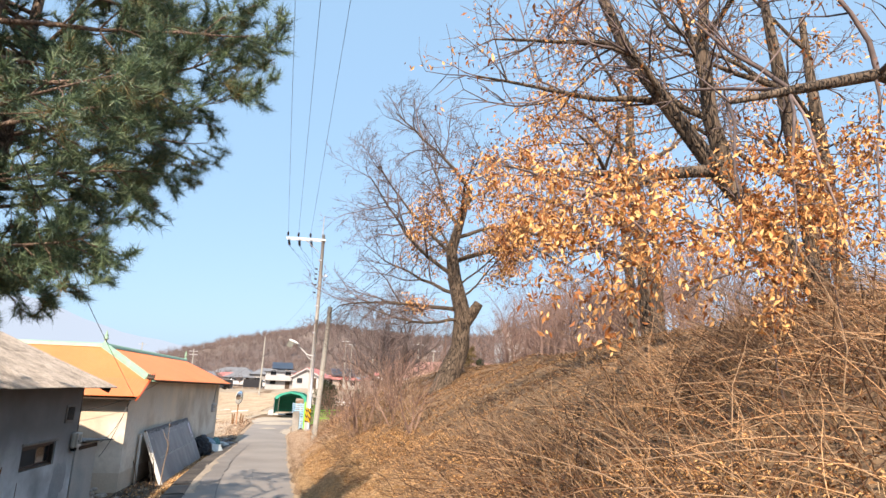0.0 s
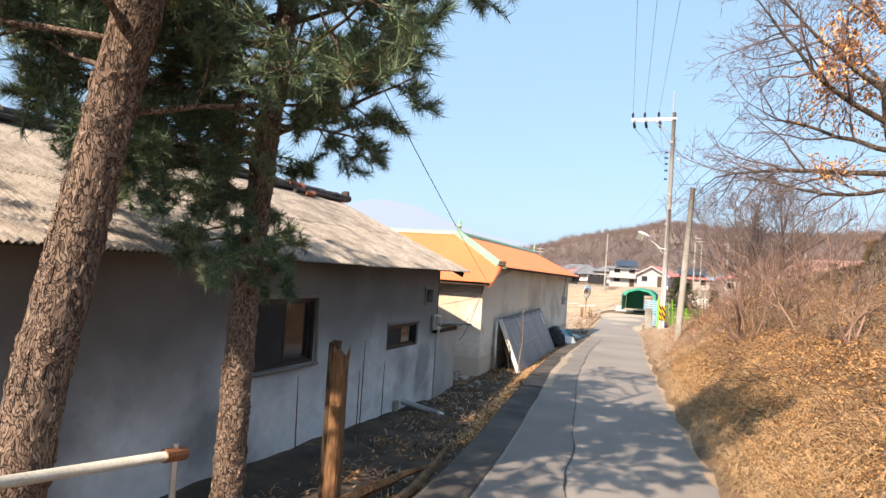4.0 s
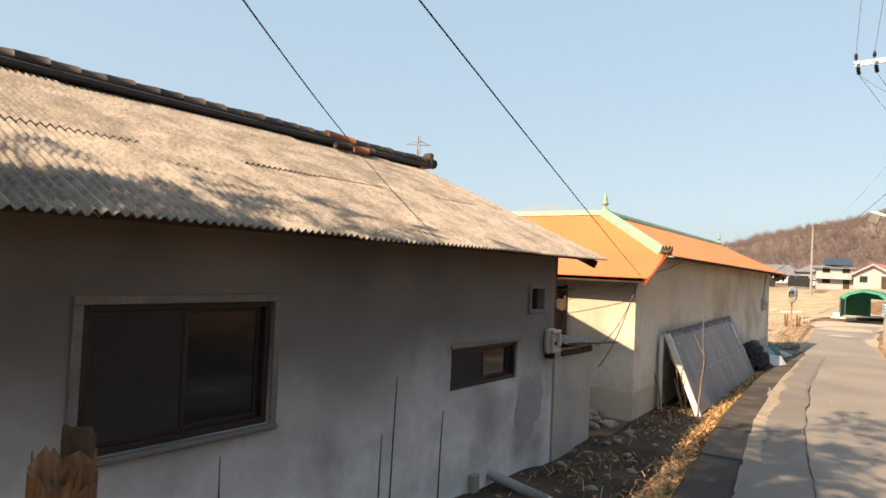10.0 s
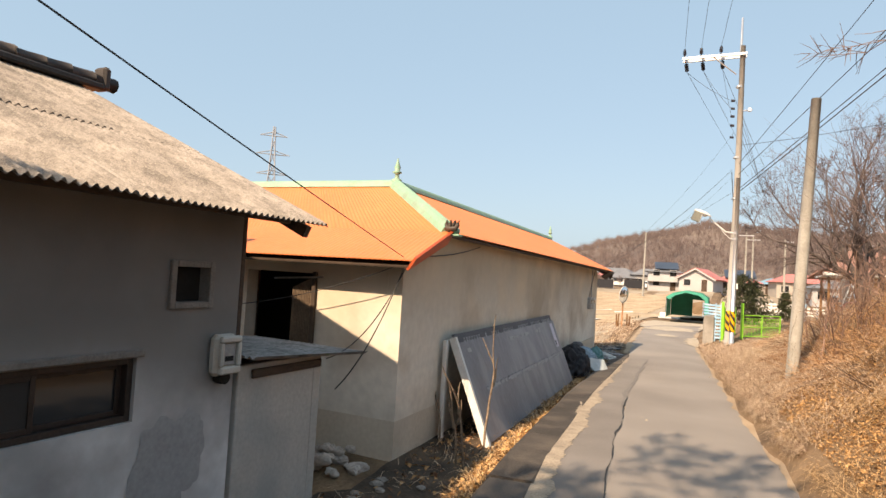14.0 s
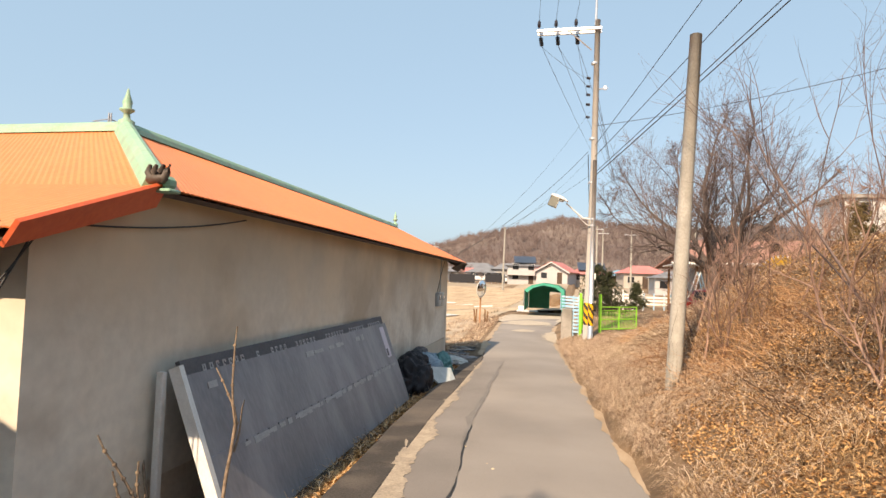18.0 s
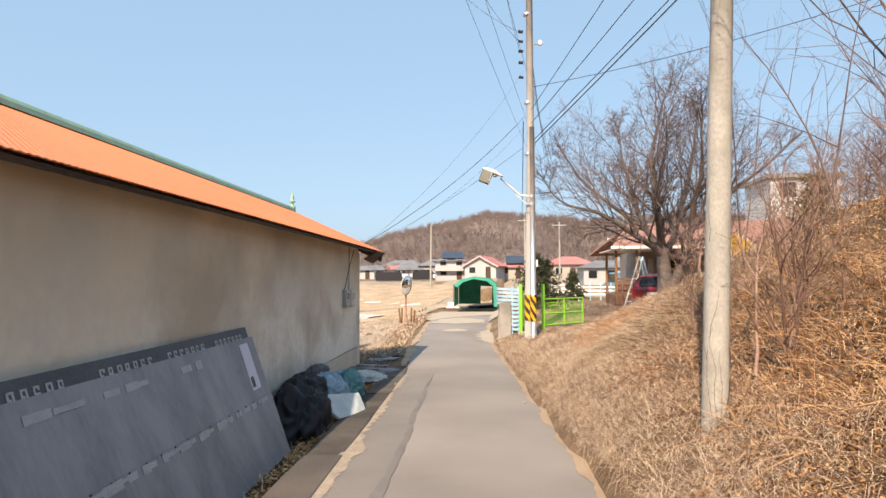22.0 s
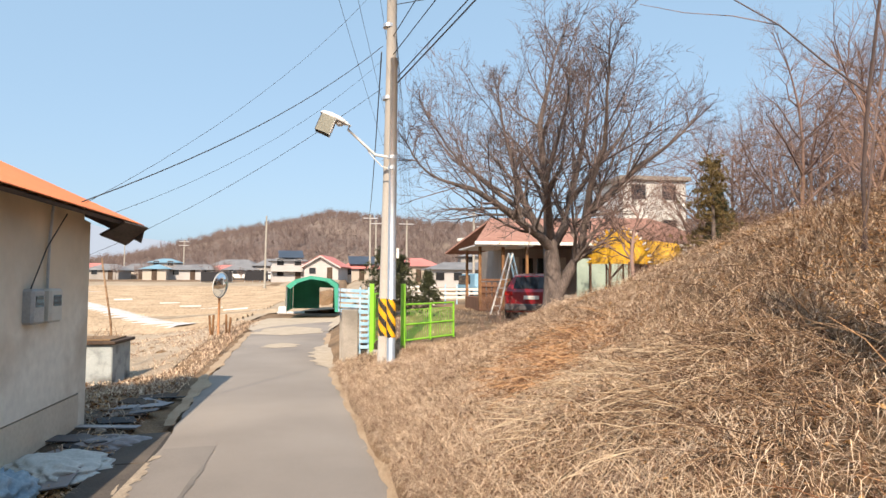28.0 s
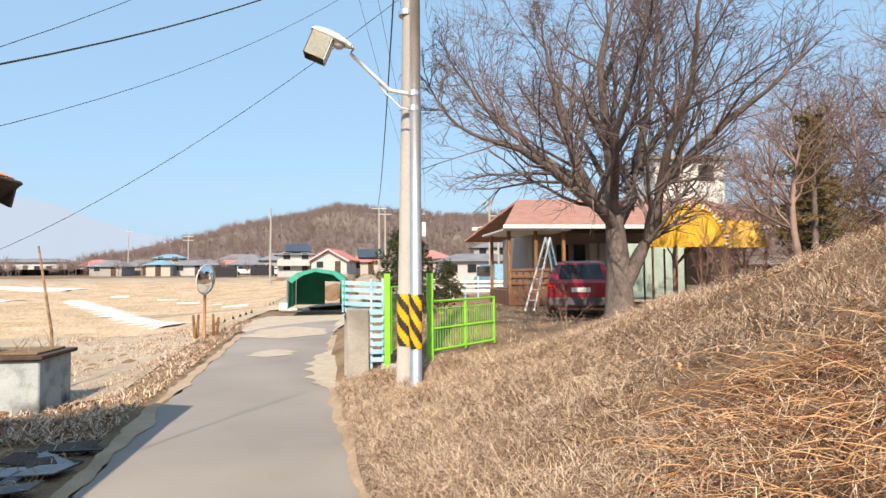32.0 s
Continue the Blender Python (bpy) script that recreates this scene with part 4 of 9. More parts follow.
for k, px in enumerate(PINS):
    bm = lathe(bmesh.new(), (px, P1.y - 0.16, AZ + 0.05), [(0.02, 0), (0.02, 0.08), (0.07, 0.10), (0.05, 0.15), (0.075, 0.17), (0.05, 0.22), (0.065, 0.24), (0.03, 0.32)], 8)
    wpart("pin_insulator", bm, CERAMIC, pole1, smooth=True)
    bm = bmesh.new()
    tube(bm, [(px + 0.03, P1.y + 0.2, AZ - 0.02), (px + 0.06, P1.y + 0.55, AZ - 0.28)], 0.02, 6)
    for j in range(3):
        s = 0.35 + 0.25 * j
        c = Vector((px + 0.03, P1.y + 0.2, AZ - 0.02)).lerp(Vector((px + 0.06, P1.y + 0.55, AZ - 0.28)), s)
        tube(bm, [c + Vector((0, -0.03, 0.02)), c + Vector((0, 0.03, -0.02))], 0.075, 8)
    wpart("strain_insulator", bm, CERAMIC, pole1, smooth=True)
for z, r in ((9.1, 0.05), (8.8, 0.045), (8.5, 0.05), (8.15, 0.05), (7.7, 0.04)):
    bm = bmesh.new()
    tube(bm, [(P1.x - 0.10, P1.y - 0.02, z), (P1.x - 0.24, P1.y - 0.02, z + 0.02)], r, 8)
    wpart("spool_insulator", bm, CERAMIC, pole1, smooth=True)
bm = bmesh.new()
tube(bm, [(P1.x + 0.1, P1.y, 8.7), (P1.x + 0.5, P1.y - 0.05, 8.72)], 0.022, 6)
box(bm, (P1.x + 0.35, P1.y - 0.1, 8.66), (P1.x + 0.46, P1.y, 8.8), 0.01)
wpart("side_bracket", bm, STEEL, pole1)
for z in (5.35, 6.9, 9.6):
    bm = tube(bmesh.new(), [(P1.x + 0.03, P1.y, z), (P1.x + 0.03, P1.y, z + 0.07)], 0.128, 12)
    wpart("steel_band", bm, STEEL, pole1)


def sign_sleeve(owner, c, r, z0, z1, bands=5):
    """A striped warning sleeve round a pole: slanting black and yellow bands."""
    y_bm, b_bm = bmesh.new(), bmesh.new()
    n, m = 24, 20
    for i in range(n):
        a0, a1 = 2 * math.pi * i / n, 2 * math.pi * (i + 1) / n
        for j in range(m):
            q0, q1 = z0 + (z1 - z0) * j / m, z0 + (z1 - z0) * (j + 1) / m
            bm = b_bm if int(math.floor((j + i * 0.9) / 4.0)) % 2 else y_bm
            poly(bm, [(c[0] + r * math.cos(a), c[1] + r * math.sin(a), q) for a, q in ((a0, q0), (a1, q0), (a1, q1), (a0, q1))])
    for bm, mt, nm in ((y_bm, YELLOW_SIGN, "yellow_stripe"), (b_bm, BLACK_SIGN, "black_stripe")):
        bmesh.ops.remove_doubles(bm, verts=bm.verts, dist=0.0005)
        for f in list(bm.faces):
            f.normal_flip() if f.normal.dot(f.calc_center_median() - Vector((c[0], c[1], f.calc_center_median().z))) < 0 else None
        wpart(nm, bm, mt, owner)


sign_sleeve(pole1, (P1.x - 0.02, P1.y), 0.126, 0.42, 1.18)
# steel street-lamp pole in front of it
BRONZE = material("brown_visor_sheet", (0.13, 0.135, 0.115), (0.22, 0.225, 0.19), 0.45, 3, 30, 0.05, metal=0.3)
L1 = Vector((0.735, 29.95, -0.05))
lamp = thing("street_lamp", (L1.x, L1.y, -0.3), "galvanised steel street lamp pole with a grey cobra-head lamp", "street lamp")
bm = tube(bmesh.new(), [(L1.x, L1.y, -0.35), (L1.x + 0.01, L1.y, 3), (L1.x + 0.02, L1.y, 6.1)], [0.085, 0.082, 0.074], 14)
wpart("shaft", bm, STEEL, lamp, smooth=True)
sign_sleeve(lamp, (L1.x, L1.y), 0.092, 0.42, 1.18)
HEAD = Vector((-0.27, 29.85, 4.66))
bm = tube(bmesh.new(), [(L1.x - 0.05, L1.y, 4.05), (L1.x - 0.35, L1.y + 0.02, 4.10), (L1.x - 0.65, L1.y - 0.03, 4.36), (L1.x - 0.9, L1.y - 0.06, 4.58), (HEAD.x + 0.15, HEAD.y, HEAD.z + 0.0)], [0.03, 0.03, 0.028, 0.026, 0.026], 8)
wpart("arm", bm, LAMP_GREY, lamp, smooth=True)
bm = tube(bmesh.new(), [(L1.x - 0.05, L1.y, 3.82), (L1.x - 0.2, L1.y + 0.02, 3.86), (L1.x - 0.42, L1.y + 0.03, 4.08), (L1.x - 0.5, L1.y + 0.03, 4.2)], 0.012, 6)
wpart("arm_stay", bm, LAMP_GREY, lamp)
for z in (3.8, 4.02):
    wpart("arm_clamp", tube(bmesh.new(), [(L1.x, L1.y, z), (L1.x, L1.y, z + 0.07)], 0.094, 12), STEEL, lamp)
TILT = Matrix.Rotation(radians(22), 4, "Y")


def head_part(name, bm, mat, label="", smooth=False):
    """A piece of the lamp head, built level and tipped up with the arm."""
    bmesh.ops.transform(bm, matrix=Matrix.Translation(HEAD + Vector((0.06, 0, 0.02))) @ TILT, verts=bm.verts)
    return wpart(name, bm, mat, lamp, label, smooth)


bm = bmesh.new()
rings = []
for u, w, h in ((0.08, 0.03, 0.03), (-0.02, 0.10, 0.07), (-0.16, 0.15, 0.10), (-0.34, 0.16, 0.10), (-0.48, 0.14, 0.075), (-0.53, 0.11, 0.02)):
    rings.append([bm.verts.new((u, w * math.cos(a), h * max(math.sin(a), -0.25))) for a in (2 * math.pi * k / 12 for k in range(12))])
for p, q in zip(rings, rings[1:]):
    for k in range(12):
        bm.faces.new((p[k], p[(k + 1) % 12], q[(k + 1) % 12], q[k]))
bm.faces.new(rings[0]), bm.faces.new(rings[-1][::-1])
head_part("housing", bm, LAMP_GREY, smooth=True)
LENS = material("dusty_lamp_glass", (0.5, 0.5, 0.48), (0.65, 0.65, 0.62), 0.2, 4, 40, 0)
head_part("lens", lathe(bmesh.new(), (-0.12, 0, -0.10), [(0.03, 0), (0.08, 0.03), (0.10, 0.09)], 12), LENS, "clouded glass bowl", True)
head_part("visor_face", boxbm((-0.50, -0.14, -0.36), (-0.485, 0.14, -0.02), 0.003), PANEL_DARK, "dark visor plate")
head_part("visor_side", boxbm((-0.485, -0.145, -0.36), (-0.21, -0.13, -0.02), 0.003), BRONZE, "grey-green visor plate")
head_part("visor_side", boxbm((-0.485, 0.13, -0.36), (-0.21, 0.145, -0.02), 0.003), BRONZE, "grey-green visor plate")
# back plate is white: the bright highlight is put into its colour
head_part("visor_back", boxbm((-0.21, -0.14, -0.36), (-0.195, 0.14, -0.02), 0.003), LAMP_GREY, "visor plate, white with the lit highlight in its colour")
wpart("notice_tag", boxbm((L1.x + 0.09, L1.y - 0.12, 2.0), (L1.x + 0.14, L1.y - 0.09, 2.2)), WHITE_PAINT, lamp, "small white number tag")
pole2 = thing("telephone_pole", (P2.x, P2.y, 0.2), "short grey concrete telephone pole with dry creepers, on the straw bank", "utility pole")
bm = tube(bmesh.new(), [(1.636, 17.0, 0.1), (1.655, 17.01, 0.5), (1.77, 17.06, 2.9), (1.885, 17.11, 5.3)], [0.105, 0.103, 0.092, 0.08], 14)
wpart("shaft", bm, POLE_CON, pole2, smooth=True)
rv = random.Random(19)
for k in range(9):
    z, pts = rv.uniform(0.25, 0.5) if k < 6 else rv.uniform(1.0, 2.2), []
    a, lean = rv.uniform(3.4, 5.8), rv.uniform(-0.10, 0.10)
    top = z + rv.uniform(0.35, 1.0)
    while z < top:
        r = 0.109 - 0.0045 * z
        pts.append((1.636 + 0.048 * z + r * math.cos(a), 17.0 + 0.021 * z + r * math.sin(a), z))
        z += 0.03
        lean = 0.85 * lean + rv.gauss(0, 0.035)
        a += lean
    wpart("creeper", tube(bmesh.new(), pts, [0.0022 - 0.0015 * i / len(pts) for i in range(len(pts))], 4), DARK_WOOD, pole2, "dry creeper stem")


# ---- wires ----
def wire_run(name, a, b, sag, r=0.012, label="black overhead cable strung from the utility pole", owner=None, steps=14):
    a, b = Vector(a), Vector(b)
    pts = [a.lerp(b, i / steps) + Vector((0, 0, -4 * sag * (i / steps) * (1 - i / steps))) for i in range(steps + 1)]
    ob = finish(name, tube(bmesh.new(), pts, r * 0.75, 5), WIRE)
    return tagged(ob, label, "cable", "overhead cables")


for k, px in enumerate(PINS):
    wire_run("power_line", (px, P1.y - 0.16, AZ + 0.37), (px + 5.3, -26, 13.6), 0.7, 0.009, "thin overhead power line on the crossarm")
    wire_run("jumper", (px + 0.06, P1.y + 0.58, AZ - 0.3), (P1.x - 0.2, P1.y - 0.02, 9.1 - 0.3 * k), 0.1, 0.008, "thin jumper wire from the crossarm to the pole")
    wire_run("power_line", (px + 0.06, P1.y + 0.58, AZ - 0.3), (px + 8, 95, 11.5), 1.0, 0.01, "thin overhead power line on the crossarm")
wire_run("cable", (P1.x + 0.12, P1.y - 0.1, 6.7), (5.2, 15.2, 10.2), 0.05, 0.013)
wire_run("cable", (P1.x + 0.12, P1.y - 0.1, 6.3), (6.1, 14.7, 9.5), 0.05, 0.014)
wire_run("cable", (P1.x + 0.12, P1.y - 0.1, 5.72), (7.0, 15.6, 9.52), 0.05, 0.016)
wire_run("cable", (P1.x + 0.12, P1.y - 0.1, 5.60), (7.05, 15.6, 9.40), 0.07, 0.02)
wire_run("cable", (P1.x + 0.1, P1.y, 7.4), (14, 21, 8.5), 0.5, 0.012)
wire_run("service_cable", (P1.x - 0.1, P1.y, 6.5), (-3.06, 24.9, 2.42), 0.25, 0.010)
wire_run("service_cable", (P1.x - 0.1, P1.y, 6.2), (-3.10, 26.0, 2.42), 0.3, 0.004)
wire_run("service_cable", (P1.x - 0.1, P1.y, 7.9), (-3.06, 25.0, 2.42), 0.35, 0.004)
wire_run("cable", (P1.x - 0.1, P1.y, 5.6), (-7.8, 34.6, 1.75), 0.35, 0.007)
for k in range(4):
    wire_run("cable", (P1.x + 0.1, P1.y + 0.1, 8.9 - 0.35 * k), (6 + 0.5 * k, 92, 7.8 - 0.2 * k), 0.6, 0.010, "overhead cable leading on towards the village")
wire_run("cable", (P1.x - 0.12, P1.y + 0.1, 6.4), (1.03, 60, 5.8), 0.9, 0.02)
wire_run("service_cable", (-5.9, 7.62, 3.9), (-0.3, 0.4, 4.0), 0.08, 0.010, "black service cable to the farmhouse ridge")
wire_run("service_cable", (-2.66, 11.0, 2.06), (0.24, -1.58, 4.03), 0.04, 0.006, "thin service cable to the orange-roofed house")

# ---- lane edges, patches and kerb ----
def crack_x(y):
    return road_left(y) + lerp(y, [-12, 0, 10, 25], [0.95, 0.85, 0.68, 0.60]) + 0.05 * noise.noise((2.2, y * 0.8, 1.0)) + 0.02 * noise.noise((2.2, y * 3.1, 4.0))


def overlay(name, left, right, mat, y0, y1, lift, jag, label, step=0.25, across=2):
    """A thin layer lying on the lane, following its crown."""
    n = int((y1 - y0) / step)
    verts, faces = [], []
    for i in range(n + 1):
        y = y0 + (y1 - y0) * i / n
        rough = lambda q: noise.noise((q, y * 2.3, 0.2)) + 0.4 * noise.noise((q, y * 7.1, 3.2)) + 0.15 * noise.noise((q, y * 17.0, 6.2))
        a, b = left(y) + jag * rough(4.4), right(y) + jag * rough(8.4)
        ends = min(1.0, 4 * i / n + 0.02, 4 * (n - i) / n + 0.02) if jag > 0.15 else 1.0
        m = (a + b) / 2
        for k in range(across + 1):
            x = a + (b - a) * k / across
            x = m + (x - m) * ends
            xl, xr = road_left(y), road_right(y)
            s = min(max((x - xl) / (xr - xl), 0), 1)
            verts.append((x, y, road_z(y) + 0.03 * (1 - (2 * s - 1) ** 2) + lift))
    w = across + 1
    for i in range(n):
        for k in range(across):
            faces.append((i * w + k, i * w + k + 1, (i + 1) * w + k + 1, (i + 1) * w + k))
    ob = raw_mesh(name, verts, faces, mat)
    return tagged(ob, label, "road", kind="structure")


overlay("road_patch", lambda y: road_left(y) + 0.06, crack_x, ASPHALT_DARK, -12, 24.8, 0.005, 0.02, "older darker asphalt along the lane edge")
overlay("road_seam", lambda y: crack_x(y) - (0.075 + 0.07 * noise.noise((1, y * 0.9, 3))) * min(1, (25 - y) / 3, (y - 14.8) / 2), crack_x, material("seam_tar", (0.135, 0.125, 0.116), (0.20, 0.186, 0.173), 0.9, 2, 90, 0.4), 15.0, 24.8, 0.006, 0.03, "dark tarred seam in the asphalt", 0.05)
overlay("road_crack", lambda y: crack_x(y) - 0.008 - 0.006 * noise.noise((3, y * 5, 3)), lambda y: crack_x(y) + 0.006, TAR, -10, 16.5, 0.012, 0.012, "long open crack in the asphalt", 0.12, 1)
VERGE = material("sandy_verge", (0.30, 0.215, 0.14), (0.45, 0.345, 0.24), 0.97, 1.8, 60, 0.6)
ROAD_SAND = material("trodden_sand", (0.34, 0.29, 0.225), (0.49, 0.425, 0.34), 0.97, 3, 70, 0.5)
# pale sand along both edges and in two pools
overlay("sand_verge", lambda y: road_right(y) - 0.07 - 0.07 * noise.noise((7, y * 1.3, 2)), lambda y: road_right(y) + 0.38, VERGE, -12, 41, 0.006, 0.07, "pale sand along the lane edge", 0.03, 3)
overlay("sand_verge", lambda y: road_left(y) - 0.16, lambda y: road_left(y) + 0.02 + 0.14 * max(noise.noise((3, y * 0.7, 5)), -0.3), VERGE, 26, 42, 0.010, 0.06, "pale sand along the lane edge", 0.05, 3)
overlay("sand_verge", lambda y: road_left(y) - 0.03, lambda y: road_left(y) + lerp(y, [9, 15, 18, 24], [0.20, 0.20, 0.13, 0.07]) + 0.09 * noise.noise((3, y * 1.1, 5)) + 0.06 * noise.noise((6, y * 5.3, 5)) + 0.04 * noise.noise((6, y * 14.0, 9)), material("blown_sand", (0.24, 0.20, 0.16), (0.43, 0.36, 0.275), 0.97, 5, 40, 0.5), 9, 24.5, 0.010, 0.07, "pale sand blown along the lane edge", 0.02, 3)
overlay("sand_patch", lambda y: -2.62, lambda y: -1.68, ROAD_SAND, 35.6, 37.2, 0.008, 0.22, "pool of pale sand on the asphalt", 0.1, 4)
overlay("sand_patch", lambda y: road_right(y) - 0.40, lambda y: road_right(y) + 0.35, ROAD_SAND, 31.2, 37.0, 0.008, 0.22, "pale sand drifted at the gate", 0.15, 4)
overlay("sand_patch", lambda y: -3.7, lambda y: -1.2, ROAD_SAND, 40.0, 44.5, 0.009, 0.3, "pale sand at the bend of the lane", 0.2, 4)
rg = random.Random(31)
bm = bmesh.new()
for k in range(16):
    y = rg.uniform(4, 36)
    x = rg.uniform(road_left(y) + 0.2, road_right(y) - 0.1)
    r = rg.uniform(0.008, 0.022)
    lathe(bm, (x, y, road_z(y) + 0.02), [(r, 0), (r * 1.1, r * 0.4), (r * 0.4, r * 0.9)], 5)
tagged(finish("pebble", bm, SAND), "pale pebbles scattered on the asphalt", "pebbles", kind="stuff")
# trodden apron between the lane's end and the tent
verts, faces = [], []
for j in range(21):
    y = 41.6 + 9.6 * j / 20
    for k in range(13):
        x = lerp(y, [41.6, 46, 51.2], [-3.7, -4.6, -4.4]) + (lerp(y, [41.6, 46, 51.2], [-1.0, -0.4, 0.2]) - lerp(y, [41.6, 46, 51.2], [-3.7, -4.6, -4.4])) * k / 12
        x += 0.25 * noise.noise((k, y * 0.9, 2)) * (k in (0, 12))
        verts.append((x, y, max(ground_z(x, y), -0.50) + 0.045 + 0.004 * (y > 44)))
for j in range(20):
    for k in range(12):
        a = j * 13 + k
        faces.append((a, a + 1, a + 14, a + 13))
tagged(raw_mesh("road_apron", verts, faces, ROAD_SAND, smooth=True), "sandy trodden apron before the tent garage", "road", kind="structure")
# the lane goes round the bend to the right beyond the gate
verts, faces = [], []
for i in range(25):
    a = i / 24
    if a < 0.5:
        t = a * 2 * math.pi / 2
        c, rad = Vector((4.0, 42.0)), None
        p0 = c + Vector((-math.cos(t) * 7.9, math.sin(t) * 7.4))
        p1 = c + Vector((-math.cos(t) * 4.9, math.sin(t) * 3.8))
    else:
        s = (a - 0.5) * 2
        p0, p1 = Vector((4.0 + 26 * s, 49.4)), Vector((4.0 + 26 * s, 45.8))
    for k in range(4):
        p = p0.lerp(p1, k / 3)
        verts.append((p.x, p.y, max(road_z(p.y), -0.47 + 0.02 * max(p.x, 0)) + 0.02))
for i in range(24):
    for k in range(3):
        faces.append((i * 4 + k, i * 4 + k + 1, i * 4 + k + 5, i * 4 + k + 4))
tagged(raw_mesh("road_bend", verts, faces, ASPHALT), "worn asphalt bend beyond the gate", "road", kind="structure")

# concrete edge beam left of the lane, in cast lengths
kerb = thing("edge_beam", (-0.6, 8, -0.2), "dark stained concrete edge beam along the lane, in cast lengths", "kerb", kind="structure")
y = -2.0
rg = random.Random(12)
while y < 25.5:
    ln = rg.uniform(1.7, 2.1)
    y1 = min(y + ln, 25.6)
    bm = bmesh.new()
    secs = []
    for q in (y, (y + y1) / 2, y1 - 0.015):
        xa, z = road_left(q) + 0.04, road_z(q)
        h = rg.uniform(-0.012, 0.012)
        prof = [(xa, z - 0.25), (xa, z - 0.01 + h), (xa - 0.03, z + 0.02 + h), (xa - 0.44, z + 0.005 + h), (xa - 0.48, z - 0.03 + h), (xa - 0.52, z - 0.7)]
        secs.append([bm.verts.new((px, q, pz)) for px, pz in prof])
    for s0, s1 in zip(secs, secs[1:]):
        for k in range(5):
            bm.faces.new((s0[k], s0[k + 1], s1[k + 1], s1[k]))
    bm.faces.new(secs[0]), bm.faces.new(secs[-1][::-1])
    bmesh.ops.recalc_face_normals(bm, faces=bm.faces)
    wpart("beam_length", bm, KERB_DARK, kerb)
    y = y1

# dark soil of the ditch between the beam and the house walls
verts, faces = [], []
n = 120
for i in range(n + 1):
    y = -3.0 + 30.5 * i / n
    wall = H1X + 0.0 if y < 10.3 else (w2x(y) if y < 26 else w2x(26) - 0.4 * (y - 26))
    if y < 1.5:
        wall = H1X + 0.2
    for k in range(9):
        x = wall + (road_left(y) - 0.42 - wall) * k / 8
        verts.append((x, y, ground_z(x, y) + 0.012 - 0.05 * (k == 8)))
for i in range(n):
    for k in range(8):
        a = i * 9 + k
        faces.append((a, a + 1, a + 10, a + 9))
tagged(raw_mesh("ditch_soil", verts, faces, DITCH, smooth=True), "dark soil in the ditch along the house walls", "soil", kind="structure")

# ---- straw, leaves and brush ----
STRAW = material("dry_straw", (0.21, 0.12, 0.075), (0.72, 0.56, 0.41), 0.85, 1.2, 9, 0, c3=(0.471, 0.342, 0.228), per_island=0.75)
LEAF_DEAD = material("fallen_oak_leaf", (0.14, 0.06, 0.025), (0.48, 0.27, 0.12), 0.8, 1.5, 14, 0, c3=(0.281, 0.148, 0.0555), per_island=0.8)
BRAMBLE = material("dry_bramble_cane", (0.088, 0.048, 0.0272), (0.352, 0.232, 0.14), 0.8, 1.5, 9, 0, c3=(0.2, 0.116, 0.064), per_island=0.8)
GOLD_STRAW = material("golden_dry_straw", (0.24, 0.135, 0.06), (0.72, 0.5, 0.28), 0.85, 1.2, 9, 0, c3=(0.50, 0.32, 0.155), per_island=0.75)
GOLD_LEAF = material("golden_fallen_leaf", (0.24, 0.115, 0.04), (0.68, 0.40, 0.17), 0.8, 1.5, 14, 0, c3=(0.42, 0.235, 0.095), per_island=0.8)
PALE_STALK = material("bleached_thick_stalk", (0.39, 0.29, 0.19), (0.60, 0.48, 0.345), 0.8, 2, 12, 0, per_island=0.6)
gen = np.random.default_rng(5)


def blades(name, roots, lengths, heads, lifts, width, mat, label, bend=0.5):
    """Thin bent ribbons: roots (n, 3), lengths, headings and lift angles in radians."""
    n = len(roots)
    side = np.stack([-np.sin(heads), np.cos(heads), np.zeros(n)], 1)
    fwd = np.stack([np.cos(heads) * np.cos(lifts), np.sin(heads) * np.cos(lifts), np.sin(lifts)], 1)
    l2 = lifts - bend * gen.uniform(0.4, 1.6, n)
    fwd2 = np.stack([np.cos(heads + 0.2) * np.cos(l2), np.sin(heads + 0.2) * np.cos(l2), np.sin(l2)], 1)
    w = (width * gen.uniform(0.6, 1.4, n))[:, None]
    p1 = roots + fwd * lengths[:, None] * 0.5
    p2 = p1 + fwd2 * lengths[:, None] * 0.5
    v = np.stack([roots - side * w, roots + side * w, p1 + side * w * 0.8, p1 - side * w * 0.8, p2], 1).reshape(-1, 3)
    b = np.arange(n)[:, None] * 5
    quads = (b + np.array([[0, 1, 2, 3]])).tolist()
    tris = (b + np.array([[3, 2, 4]])).tolist()
    ob = raw_mesh(name, v, quads + tris, mat)
    return tagged(ob, label, "grass", kind="stuff")


def spots(n, y0, y1, d0, d1, power=1.6, keep=None):
    """Random places on the bank right of the lane, denser towards it."""
    out = []
    while len(out) < n:
        y = gen.uniform(y0, y1)
        d = d0 + (d1 - d0) * gen.uniform() ** power
        x = road_right(y) + d
        if keep and not keep(x, y, d):
            continue
        out.append((x, y, ground_z(x, y)))
    return np.array(out)


